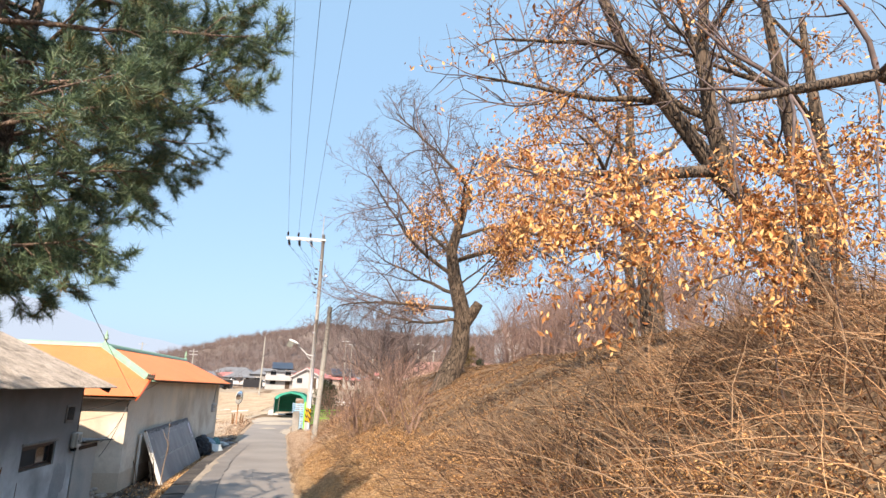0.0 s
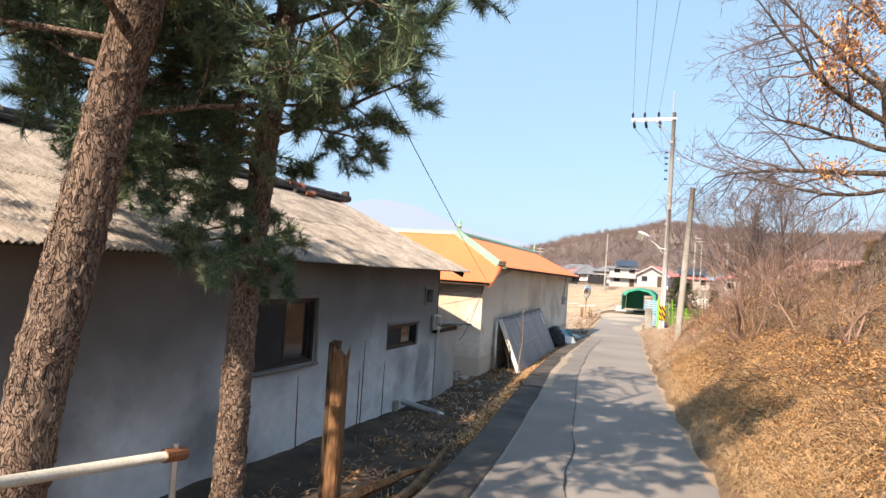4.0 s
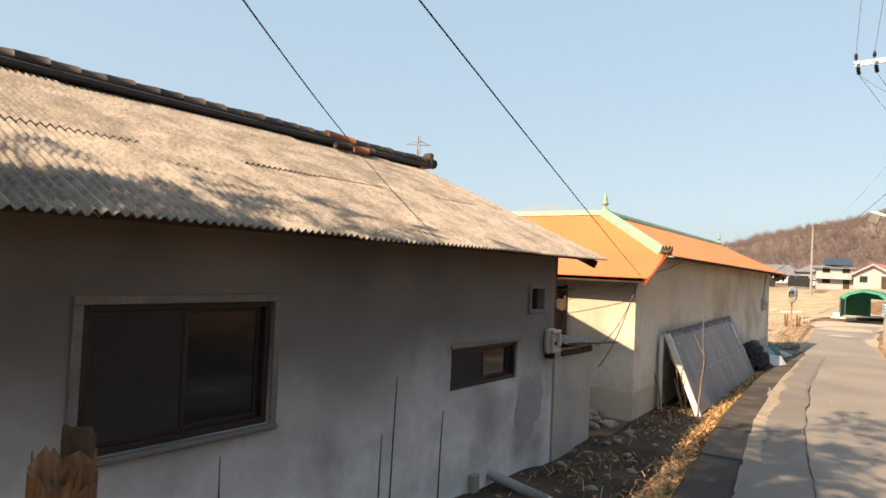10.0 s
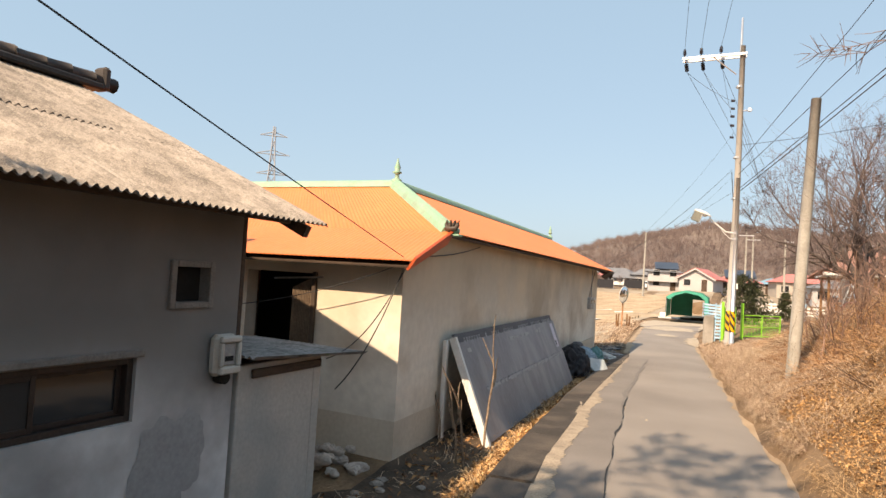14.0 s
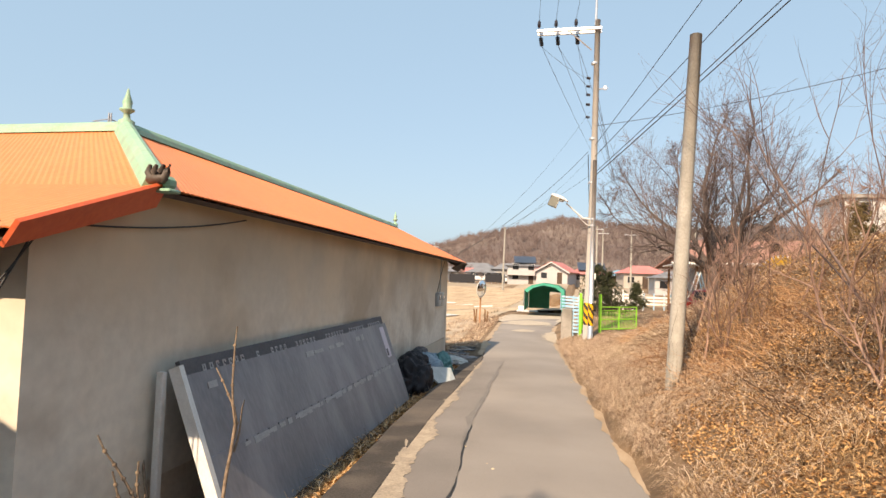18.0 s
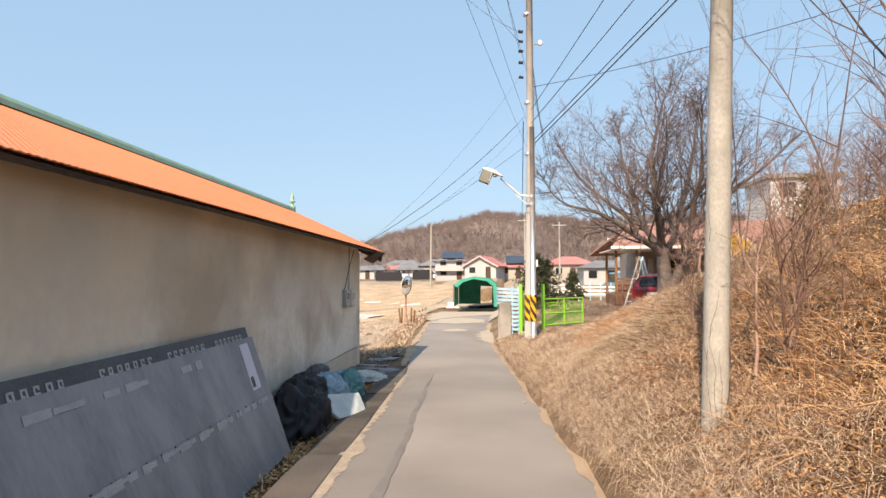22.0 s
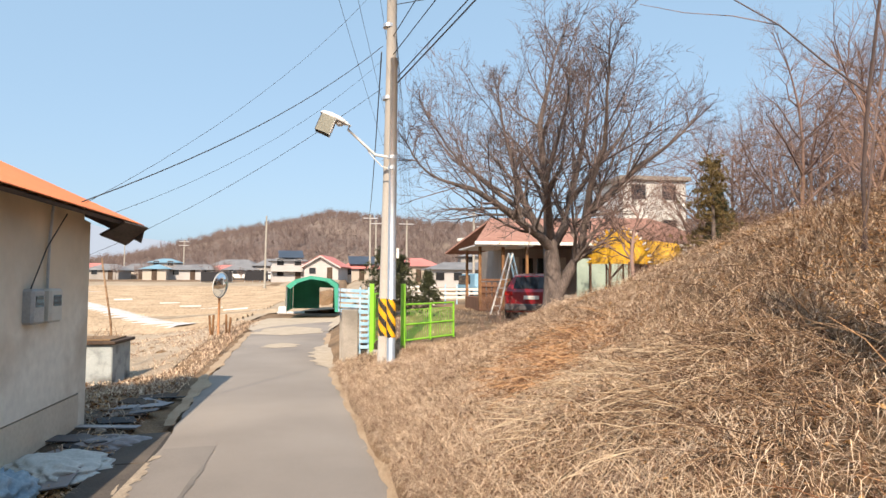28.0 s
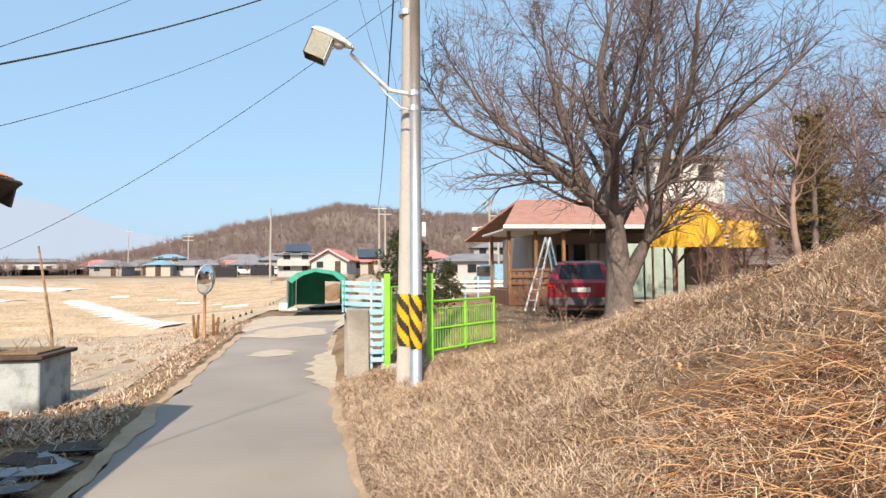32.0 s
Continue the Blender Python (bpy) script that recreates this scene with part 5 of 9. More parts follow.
# long straw combed down the bank, most of it past the telephone pole
r = spots(190000, 13, 31.5, 0.14, 8.5, 1.5, lambda x, y, d: (d < 1.3 + max(y - 17.5, 0) * 0.6 or gen.uniform() < 0.25) and noise.noise((x * 0.8, y * 0.8, 2.5)) > gen.uniform(-0.8, 0.45))
r[:, 2] += gen.uniform(0.0, 0.05, len(r))
blades("straw", r, gen.uniform(0.10, 0.36, len(r)), gen.normal(math.pi * 0.95, 1.35, len(r)), gen.uniform(-0.3, 0.75, len(r)), 0.0021, STRAW, "matted pale straw lying down the bank", 0.9)
r = spots(60000, -9, 14, 0.15, 7.0, 1.5, lambda x, y, d: (d < 1.25 or gen.uniform() < 0.10) and noise.noise((x * 0.9, y * 0.9, 2.5)) > gen.uniform(-0.7, 0.5))
blades("straw", r, gen.uniform(0.10, 0.36, len(r)), gen.normal(math.pi * 1.0, 0.9, len(r)), gen.uniform(-0.2, 0.7, len(r)), 0.0022, GOLD_STRAW, "matted pale straw lying down the bank", 0.9)
# short dark stubble over the open upper slope
r = spots(42000, -6, 16, 1.3, 8.5, 1.0)
blades("stubble", r, gen.uniform(0.06, 0.22, len(r)), gen.normal(math.pi, 1.0, len(r)), gen.uniform(-0.1, 0.55, len(r)), 0.0026, BRAMBLE, "short brown stubble on the open slope", 0.7)
r = spots(9000, 26, 45, 0.5, 12, 1.2)
blades("straw", r, gen.uniform(0.06, 0.2, len(r)), gen.uniform(0, 6.28, len(r)), gen.uniform(0.1, 1.1, len(r)), 0.006, STRAW, "short dry lawn of the yard", 0.5)


def leaf_litter(name, pts, size, mat, label):
    """Curled fallen leaves, two folded triangles pairs each."""
    n = len(pts)
    h = gen.uniform(0, 6.28, n)
    tilt, roll = gen.normal(0, 0.45, n), gen.normal(0, 0.5, n)
    s = size * gen.uniform(0.55, 1.25, n)
    u = np.stack([np.cos(h) * np.cos(tilt), np.sin(h) * np.cos(tilt), np.sin(tilt)], 1)
    w = np.stack([-np.sin(h) * np.cos(roll), np.cos(h) * np.cos(roll), np.sin(roll)], 1)
    up = np.cross(u, w)
    a, b = pts - u * s[:, None], pts + u * s[:, None]
    curl = (gen.uniform(-0.1, 0.5, n) * s)[:, None]
    c = pts + w * (s * 0.5)[:, None] + up * curl
    d = pts - w * (s * 0.5)[:, None] + up * curl
    v = np.stack([a, c, b, d], 1).reshape(-1, 3)
    k = np.arange(n)[:, None] * 4
    f = (k + np.array([[0, 1, 2]])).tolist() + (k + np.array([[0, 2, 3]])).tolist()
    return tagged(raw_mesh(name, v, f, mat), label, "leaves", kind="stuff")


r = spots(62000, -9, 16.5, 0.30, 2.0, 1.1)
r[:, 2] += gen.uniform(0.01, 0.07, len(r))
leaf_litter("leaf_litter", r, 0.02, GOLD_LEAF, "golden leaf litter along the foot of the bank")
r = spots(80000, -9, 17.5, 0.6, 7.5, 1.2)
r[:, 2] += gen.uniform(0.005, 0.06, len(r))
leaf_litter("leaf_litter", r, 0.023, LEAF_DEAD, "thick brown leaf litter on the bank")
r = spots(44000, 14, 31, 0.6, 8, 1.1, lambda x, y, d: d > 0.9 + max(y - 18, 0) * 0.5 or gen.uniform() < 0.2)
r[:, 2] += gen.uniform(0.005, 0.05, len(r))
leaf_litter("leaf_litter", r[:24000], 0.023, GOLD_LEAF, "thin golden leaf litter among the straw")
leaf_litter("leaf_litter", r[24000:], 0.023, LEAF_DEAD, "thin brown leaf litter among the straw")


def tubes_mesh(name, runs, mat, parent=None, label="", smooth=True):
    """Many thin tapered tubes in one mesh; runs of (points, radii, sides)."""
    verts, faces = [], []
    for pts, radii, sides in runs:
        base = len(verts)
        m = len(pts)
        for i in range(m):
            p = pts[i]
            d = pts[min(i + 1, m - 1)] - pts[max(i - 1, 0)]
            u = d.cross(Vector((0.31, 0.17, 0.93)) if abs(d.z) < 0.9 * d.length else Vector((1, 0.2, 0)))
            u.normalize()
            w = d.cross(u)
            w.normalize()
            r = radii[i]
            for k in range(sides):
                a = 6.2832 * k / sides
                verts.append(p + u * (math.cos(a) * r) + w * (math.sin(a) * r))
        for i in range(m - 1):
            for k in range(sides):
                k2 = (k + 1) % sides
                faces.append((base + i * sides + k, base + i * sides + k2, base + (i + 1) * sides + k2, base + (i + 1) * sides + k))
    return raw_mesh(name, verts, faces, mat, parent, label, smooth)


rg = random.Random(77)


def brush_runs(count, y0, y1, d0, d1, length, radius, up, keep=None):
    runs = []
    while len(runs) < count:
        y, d = rg.uniform(y0, y1), rg.uniform(d0, d1)
        x = road_right(y) + d
        if keep and not keep(x, y):
            continue
        p = Vector((x, y, ground_z(x, y) - 0.02))
        h = rg.gauss(math.pi, 1.3)
        ln = length * rg.uniform(0.5, 1.4)
        lift = rg.uniform(*up)
        pts, q, dirv = [p], p, Vector((math.cos(h) * math.cos(lift), math.sin(h) * math.cos(lift), math.sin(lift)))
        for k in range(5):
            dirv = (dirv + Vector((rg.gauss(0, 0.16), rg.gauss(0, 0.16), rg.gauss(-0.13, 0.1)))).normalized()
            q = q + dirv * ln / 5
            g = ground_z(q.x, q.y, False) + 0.02
            if q.z < g:
                q = Vector((q.x, q.y, g + 0.02))
            pts.append(q)
        r = radius * rg.uniform(0.6, 1.3)
        runs.append((pts, [r, r * 0.9, r * 0.8, r * 0.65, r * 0.5, r * 0.25], 4))
    return runs


RUSSET = material("russet_bramble", (0.20, 0.088, 0.04), (0.64, 0.38, 0.20), 0.8, 1.5, 9, 0, c3=(0.36, 0.195, 0.094), per_island=0.8)
tagged(tubes_mesh("bramble", brush_runs(2600, -8, 0.5, 1.0, 5.5, 1.0, 0.0042, (0.2, 1.3), lambda x, y: noise.noise((x * 0.6, y * 0.6, 8)) > -0.2), BRAMBLE), "tangle of dry brown bramble canes on the bank", "brush", kind="stuff")
tagged(tubes_mesh("bramble", brush_runs(1500, -6, 0.5, 1.4, 5.0, 0.8, 0.003, (0.1, 1.2)), RUSSET), "tangle of dry russet bramble canes on the bank", "brush", kind="stuff")
tagged(tubes_mesh("bramble", brush_runs(1500, 0, 15.5, 0.9, 2.3, 0.6, 0.0036, (0.1, 1.1), lambda x, y: noise.noise((x * 0.6, y * 0.6, 8)) > -0.05), BRAMBLE), "tangle of dry brown bramble canes on the bank", "brush", kind="stuff")
tagged(tubes_mesh("bramble", brush_runs(1300, 0, 15.5, 2.0, 6.5, 0.5, 0.0028, (-0.1, 0.5)), BRAMBLE), "fallen brown canes on the open slope", "brush", kind="stuff")
tagged(tubes_mesh("bramble", brush_runs(600, 14.5, 24, 2.0, 6.5, 0.75, 0.003, (0.1, 1.3), lambda x, y: noise.noise((x * 0.5, y * 0.5, 3)) > -0.15), BRAMBLE), "tangle of dry brown bramble canes on the bank", "brush", kind="stuff")
tagged(tubes_mesh("bramble", brush_runs(1300, 15.6, 19.5, 0.8, 2.8, 0.5, 0.003, (0.0, 1.2)), RUSSET), "russet dead brush behind the telephone pole", "brush", kind="stuff")
tagged(tubes_mesh("bramble", brush_runs(350, 18.6, 22.2, 1.9, 4.2, 0.7, 0.0026, (0.3, 1.45)), BRAMBLE), "standing brown brush on the straw bank", "brush", kind="stuff")
tagged(tubes_mesh("bramble", brush_runs(1100, 20.0, 22.0, 1.2, 2.3, 0.40, 0.0028, (-0.1, 0.9)), BRAMBLE), "low brown canes among the pale straw", "brush", kind="stuff")
tagged(tubes_mesh("stalks", brush_runs(420, 18.5, 30, 0.4, 6, 0.5, 0.0026, (-0.15, 0.4)), STRAW), "long pale dead stalks lying on the bank", "brush", kind="stuff")
# heaps of thick pale stalks cut down on the straw slope
tagged(tubes_mesh("stalk_heap", brush_runs(560, 20.3, 23.6, 0.7, 2.9, 0.55, 0.0040, (-0.2, 0.35), lambda x, y: ((x - 1.95) / 0.75) ** 2 + ((y - 21.8) / 1.3) ** 2 < rg.uniform(0.5, 1.2)), PALE_STALK), "bleached thick stalks heaped on the bank", "brush", kind="stuff")
tagged(tubes_mesh("brown_heap", brush_runs(900, 22.6, 25.2, 0.9, 3.0, 0.42, 0.003, (-0.1, 0.6), lambda x, y: ((x - 2.15) / 0.7) ** 2 + ((y - 23.85) / 1.0) ** 2 < rg.uniform(0.6, 1.2)), RUSSET), "heap of brown dead stems on the bank", "brush", kind="stuff")
tagged(tubes_mesh("brown_heap", brush_runs(900, 22.0, 27.5, 1.2, 6.0, 0.36, 0.0026, (-0.1, 0.7), lambda x, y: noise.noise((x * 0.9, y * 0.9, 16)) > 0.1), BRAMBLE), "low brown dead stems among the straw", "brush", kind="stuff")
# tufts of straw and leaves along the outer side of the edge beam
pts = []
while len(pts) < 6000:
    y = gen.uniform(4, 25.5)
    x = road_left(y) - 0.50 - abs(gen.normal(0, 0.16))
    if noise.noise((x * 0.8, y * 0.9, 9)) > gen.uniform(-0.4, 0.35):
        pts.append((x, y, max(ground_z(x, y), road_z(y) - 0.12 - 0.5 * max(road_left(y) - 0.55 - x, 0)) + gen.uniform(0, 0.03)))
pts = np.array(pts)
leaf_litter("leaf_litter", pts[:3000], 0.04, GOLD_LEAF, "leaves caught along the edge beam")
q = pts[3000:]
blades("straw", q, gen.uniform(0.08, 0.26, len(q)), gen.uniform(0, 6.28, len(q)), gen.uniform(0.0, 0.7, len(q)), 0.004, GOLD_STRAW, "straw tufts along the edge beam", 0.8)
# left ditch: straw, leaves and weeds between the beam and the walls
pts = []
while len(pts) < 9000:
    y = gen.uniform(-2, 31)
    x = road_left(y) - 0.5 - gen.uniform() ** 1.5 * 1.9
    wall = H1X + 0.1 if y < 10.2 else w2x(y) + 0.1
    if y > 26.2:
        wall = -6
    if x < wall or noise.noise((x * 1.3, y * 1.3, 4)) < gen.uniform(-0.5, 0.4):
        continue
    pts.append((x, y, ground_z(x, y) + gen.uniform(0, 0.03)))
pts = np.array(pts)
leaf_litter("leaf_litter", pts[:4500], 0.045, LEAF_DEAD, "brown leaves drifted beside the house wall")
q = pts[4500:]
blades("straw", q, gen.uniform(0.08, 0.3, len(q)), gen.uniform(0, 6.28, len(q)), gen.uniform(0.0, 0.9, len(q)), 0.004, STRAW, "dry weeds beside the house wall", 0.8)

# ---- trees ----
BARK_OAK = bark_material("furrowed_oak_bark", (0.022, 0.016, 0.012), (0.075, 0.052, 0.036), (0.24, 0.18, 0.13), 20.0, 0.22, 0.03)
BARK_PINE = bark_material("plated_red_pine_bark", (0.06, 0.038, 0.028), (0.13, 0.082, 0.06), (0.34, 0.25, 0.19), 30.0, 0.42, 0.022, 0.40)
BARK_GREY = material("grey_brown_bark", (0.075, 0.06, 0.056), (0.19, 0.155, 0.14), 0.95, 3, 30, 0.6, stretch=(1, 1, 0.35), depth=0.03)
TWIG = material("bare_grey_twig", (0.085, 0.064, 0.062), (0.20, 0.15, 0.142), 0.9, 2, 10, 0, per_island=0.5)
TWIG_RED = material("reddish_bare_twig", (0.16, 0.095, 0.075), (0.34, 0.22, 0.17), 0.9, 2, 10, 0, per_island=0.5)
TWIG_WOOD = material("dull_purple_brown_twig", (0.125, 0.08, 0.07), (0.27, 0.18, 0.152), 0.9, 2, 10, 0, per_island=0.5)
NEEDLE = material("pine_needle", (0.038, 0.078, 0.05), (0.17, 0.24, 0.12), 0.5, 2, 9, 0, c3=(0.085, 0.15, 0.088), per_island=0.6)
EVERGREEN = material("dark_clipped_evergreen", (0.018, 0.03, 0.015), (0.085, 0.095, 0.04), 0.6, 2, 9, 0, c3=(0.045, 0.058, 0.026), per_island=0.6)
NEEDLE_OLD = material("browning_pine_needle", (0.10, 0.075, 0.028), (0.22, 0.155, 0.06), 0.7, 2, 9, 0, per_island=0.6)
OAK_LEAF = material("clinging_orange_oak_leaf", (0.276, 0.092, 0.023), (0.773, 0.442, 0.175), 0.7, 1.5, 10, 0, c3=(0.552, 0.248, 0.0736), per_island=0.8)


class Tree:
    """Grows limbs by branching; keeps runs by thickness and the twig tips."""

    def __init__(self, seed):
        self.r = random.Random(seed)
        self.thick, self.thin, self.tips = [], [], []
        self.finest = 0.002
        self.dome = None

    def limb(self, p, d, length, radius, level, spec):
        r = self.r
        s = spec[level]
        n = s["segs"]
        p, d = Vector(p), Vector(d).normalized()
        pts, radii = [p.copy()], [radius]
        nodes = []
        for i in range(n):
            d = (d + Vector((r.gauss(0, s["wig"]), r.gauss(0, s["wig"]), r.gauss(s["rise"], s["wig"])))).normalized()
            p = p + d * (length / n)
            if self.dome and i and sum(((a - b) / c) ** 2 for a, b, c in zip(p, *self.dome)) > self.r.uniform(0.85, 1.1):
                break
            pts.append(p.copy())
            radii.append(radius * (1 - (1 - s["taper"]) * (i + 1) / n))
            nodes.append((p.copy(), d.copy(), radii[-1], (i + 1) / n))
        (self.thick if radius > 0.03 else self.thin).append((pts, radii, s["sides"]))
        if level + 1 < len(spec):
            kids = s["kids"] if len(nodes) == n else int(s["kids"] * max(len(nodes) / n - 0.25, 0))
            for k in range(kids):
                f = (s["first"] + (1 - s["first"]) * (k + r.random()) / kids) * len(nodes) / n
                q, e, rad, _ = nodes[min(int(f * n), len(nodes) - 1)]
                side = e.cross(Vector((r.gauss(0, 1), r.gauss(0, 1), r.gauss(0, 1)))).normalized()
                a = radians(r.gauss(s["angle"], 9))
                self.limb(q, e * math.cos(a) + side * math.sin(a), length * s["ratio"] * r.uniform(0.7, 1.2) * (1.15 - 0.5 * f), max(min(rad * 0.8, radius * s["thin"]), self.finest), level + 1, spec)
        else:
            self.tips.append((pts[-1], d))
            if n > 1:
                self.tips.append((pts[len(pts) // 2], d))


def level(segs, wig, rise, taper, sides, kids=0, first=0.3, angle=45, ratio=0.6, thin=0.5):
    return dict(segs=segs, wig=wig, rise=rise, taper=taper, sides=sides, kids=kids, first=first, angle=angle, ratio=ratio, thin=thin)


def put_tree(name, at, label, tree, bark, twig, category="tree", group=""):
    t = thing(name, at, label, category, group)
    o = Vector(at)
    sh = [([p - o for p in pts], rad, n) for pts, rad, n in tree.thick]
    tubes_mesh("trunk", sh, bark, t)
    if tree.thin:
        tubes_mesh("twig_spray", [([p - o for p in pts], rad, n) for pts, rad, n in tree.thin], twig, t, "fine bare twigs")["kind"] = "stuff"
    return t


def clinging_leaves(tips, per, spread, size, mat, owner, seed, share=1.0):
    """Bunches of curled leaves round twig tips."""
    g = np.random.default_rng(seed)
    pts = []
    o = Vector(owner.location)
    for p, d in tips:
        if g.uniform() > share:
            continue
        k = int(g.integers(per // 2, per + 1))
        pts.append(np.array(p - o) + g.normal(0, spread, (k, 3)) + np.array([0, 0, -spread * 0.5]))
    if not pts:
        return
    pts = np.concatenate(pts)
    n = len(pts)
    u = g.normal(0, 1, (n, 3)) + np.array([0, 0, -0.9])
    u /= np.linalg.norm(u, axis=1)[:, None]
    w = np.cross(u, g.normal(0, 1, (n, 3)))
    w /= np.linalg.norm(w, axis=1)[:, None]
    up = np.cross(u, w)
    s = (size * g.uniform(0.6, 1.3, n))[:, None]
    c = g.uniform(0.0, 0.35, n)[:, None] * s
    v = np.stack([pts, pts + u * s + w * s * 0.42 + up * c, pts + u * s * 2.1, pts + u * s - w * s * 0.42 + up * c], 1).reshape(-1, 3)
    b = np.arange(n)[:, None] * 4
    f = (b + np.array([[0, 1, 2]])).tolist() + (b + np.array([[0, 2, 3]])).tolist()
    ob = raw_mesh("leaves", v, f, mat, owner, "clinging dry orange leaves")
    ob["kind"] = "stuff"
    return ob


# -- the two pines by the farmhouse --
def pine(name, at, trunk, radii, whorls, seed, label, tufts=16, reach=1.0):
    """A red pine: a bent trunk, whorled limbs from given heights and needle brushes."""
    r = random.Random(seed)
    g = np.random.default_rng(seed)
    t = Tree(seed)
    pts = [Vector(p) for p in trunk]
    t.thick.append((pts, radii, 14))
    for h, az, ln, rise in whorls:
        k = max(i for i in range(len(pts) - 1) if pts[i].z <= h) if h > pts[0].z else 0
        f = (h - pts[k].z) / (pts[k + 1].z - pts[k].z)
        q = pts[k].lerp(pts[k + 1], f)
        a = radians(az)
        spec = [level(7, 0.08, 0.01, 0.25, 6, max(4, min(14, int(7 * ln))), 0.18, 46, 0.34, 0.4), level(5, 0.13, 0.02, 0.35, 4, 6 if ln > 1 else 3, 0.15, 44, 0.45, 0.5), level(3, 0.16, 0.05, 0.5, 3)]
        t.limb(q, (math.cos(a), math.sin(a), rise), ln * reach, 0.010 + 0.008 * ln, 0, spec)
    ob = thing(name, at, label, "tree", "pines")
    o = Vector(at)
    tubes_mesh("trunk", [([p - o for p in pts], radii, 14)], BARK_PINE, ob)
    tubes_mesh("limb_work", [([p - o for p in q], rad, n) for q, rad, n in t.thick[1:] + t.thin], BARK_PINE, ob, "forking pine limbs")["kind"] = "stuff"
    # flakes of bark standing proud of the trunk
    bm = bmesh.new()
    for i in range(620):
        s = r.random() ** 0.8 * 0.75
        k = min(int(s * (len(pts) - 1)), len(pts) - 2)
        f = s * (len(pts) - 1) - k
        c, rad = pts[k].lerp(pts[k + 1], f), radii[k] + (radii[k + 1] - radii[k]) * f
        d = (pts[k + 1] - pts[k]).normalized()
        a = r.uniform(0, 6.283)
        u = d.cross(Vector((math.cos(a), math.sin(a), 0.05))).normalized()
        nrm = u.cross(d).normalized()
        c = c + nrm * (rad + 0.001) - o
        w, h, th = r.uniform(0.012, 0.03), r.uniform(0.02, 0.055), r.uniform(0.006, 0.016)
        qs = [bm.verts.new(c + u * x * w + d * y * h + nrm * z) for x, y, z in ((-1, -0.8, 0), (0.9, -1, 0), (1, 0.9, 0), (-0.8, 1, 0))]
        top = bm.verts.new(c + nrm * th + u * r.uniform(-0.4, 0.4) * w)
        for m in range(4):
            bm.faces.new((qs[m], qs[(m + 1) % 4], top))
    fl = part("bark_relief", bm, BARK_PINE, ob, "raised flakes of bark")
    fl["kind"] = "stuff"
    # needle brushes
    tips = []
    for p, d in t.tips:
        tips.append((np.array(p - o), np.array(d)))
    per = 54
    for mat, nm, part_of in ((NEEDLE, "needles", (0.0, 0.93)), (NEEDLE_OLD, "old_needles", (0.93, 1.0))):
        sel = [tp for tp in tips if part_of[0] <= g.uniform() < part_of[1]] if nm == "needles" else [tp for tp in tips if g.uniform() < 0.07]
        if not sel:
            continue
        base = np.repeat(np.array([p for p, d in sel]), per, 0)
        dirs = np.repeat(np.array([d for p, d in sel]), per, 0)
        n = len(base)
        base = base - dirs * g.uniform(0, 0.15, n)[:, None]
        nd = dirs * g.uniform(0.2, 0.9, n)[:, None] + g.normal(0, 0.5, (n, 3)) + np.array([0, 0, 0.12])
        nd /= np.linalg.norm(nd, axis=1)[:, None]
        sd = np.cross(nd, g.normal(0, 1, (n, 3)))
        sd /= np.linalg.norm(sd, axis=1)[:, None]
        ln = g.uniform(0.07, 0.135, n)[:, None]
        v = np.stack([base - sd * 0.003, base + sd * 0.003, base + nd * ln], 1).reshape(-1, 3)
        f = np.arange(3 * n).reshape(-1, 3)
        nob = raw_mesh(nm, v, f, mat, ob, "brushes of green pine needles" if nm == "needles" else "browned needles")
        nob["kind"] = "stuff"
    return ob


rw = random.Random(21)
w1 = []
for k in range(24):
    h = 3.0 + 4.3 * (k / 23) ** 0.9
    w1.append((h, rw.uniform(0, 360), rw.uniform(0.9, 1.8) * (1.1 - 0.4 * k / 23), rw.uniform(-0.05, 0.35)))
for k in range(8):
    w1.append((3.4 + 3.4 * k / 7, rw.uniform(-75, 45), rw.uniform(1.5, 2.2), rw.uniform(0.0, 0.3)))
for k in range(8):
    w1.append((3.4 + 2.6 * k / 7, rw.uniform(110, 230), rw.uniform(1.5, 2.3), rw.uniform(0.05, 0.25)))
for k in range(8):
    w1.append((4.2 + 2.4 * k / 7, 165 + 9 * k + rw.uniform(-8, 8), rw.uniform(2.8, 3.8), rw.uniform(0.0, 0.2)))
pine("pine_tree", (-1.25, -1.3, 0.0), [(-1.22, -1.34, -0.35), (-1.18, -1.28, 0.7), (-1.17, -1.16, 1.6), (-1.12, -1.02, 2.5), (-0.95, -0.98, 3.4), (-0.68, -1.02, 4.1), (-0.5, -1.0, 5.2), (-0.45, -0.9, 6.4), (-0.4, -0.85, 7.6)],
     [0.165, 0.15, 0.14, 0.132, 0.122, 0.112, 0.09, 0.06, 0.02], w1, 11, "leaning red pine with flaky reddish bark beside the lane")
w2 = []
for k in range(22):
    h = 3.0 + 3.8 * (k / 21) ** 0.9
    az = rw.uniform(0, 360)
    ln = rw.uniform(0.8, 1.6) * (1.1 - 0.4 * k / 21)
    w2.append((h, az, min(ln, 0.4 if h < 3.7 else 0.8) if 30 < az < 145 and h < 4.8 else ln, rw.uniform(-0.05, 0.3)))
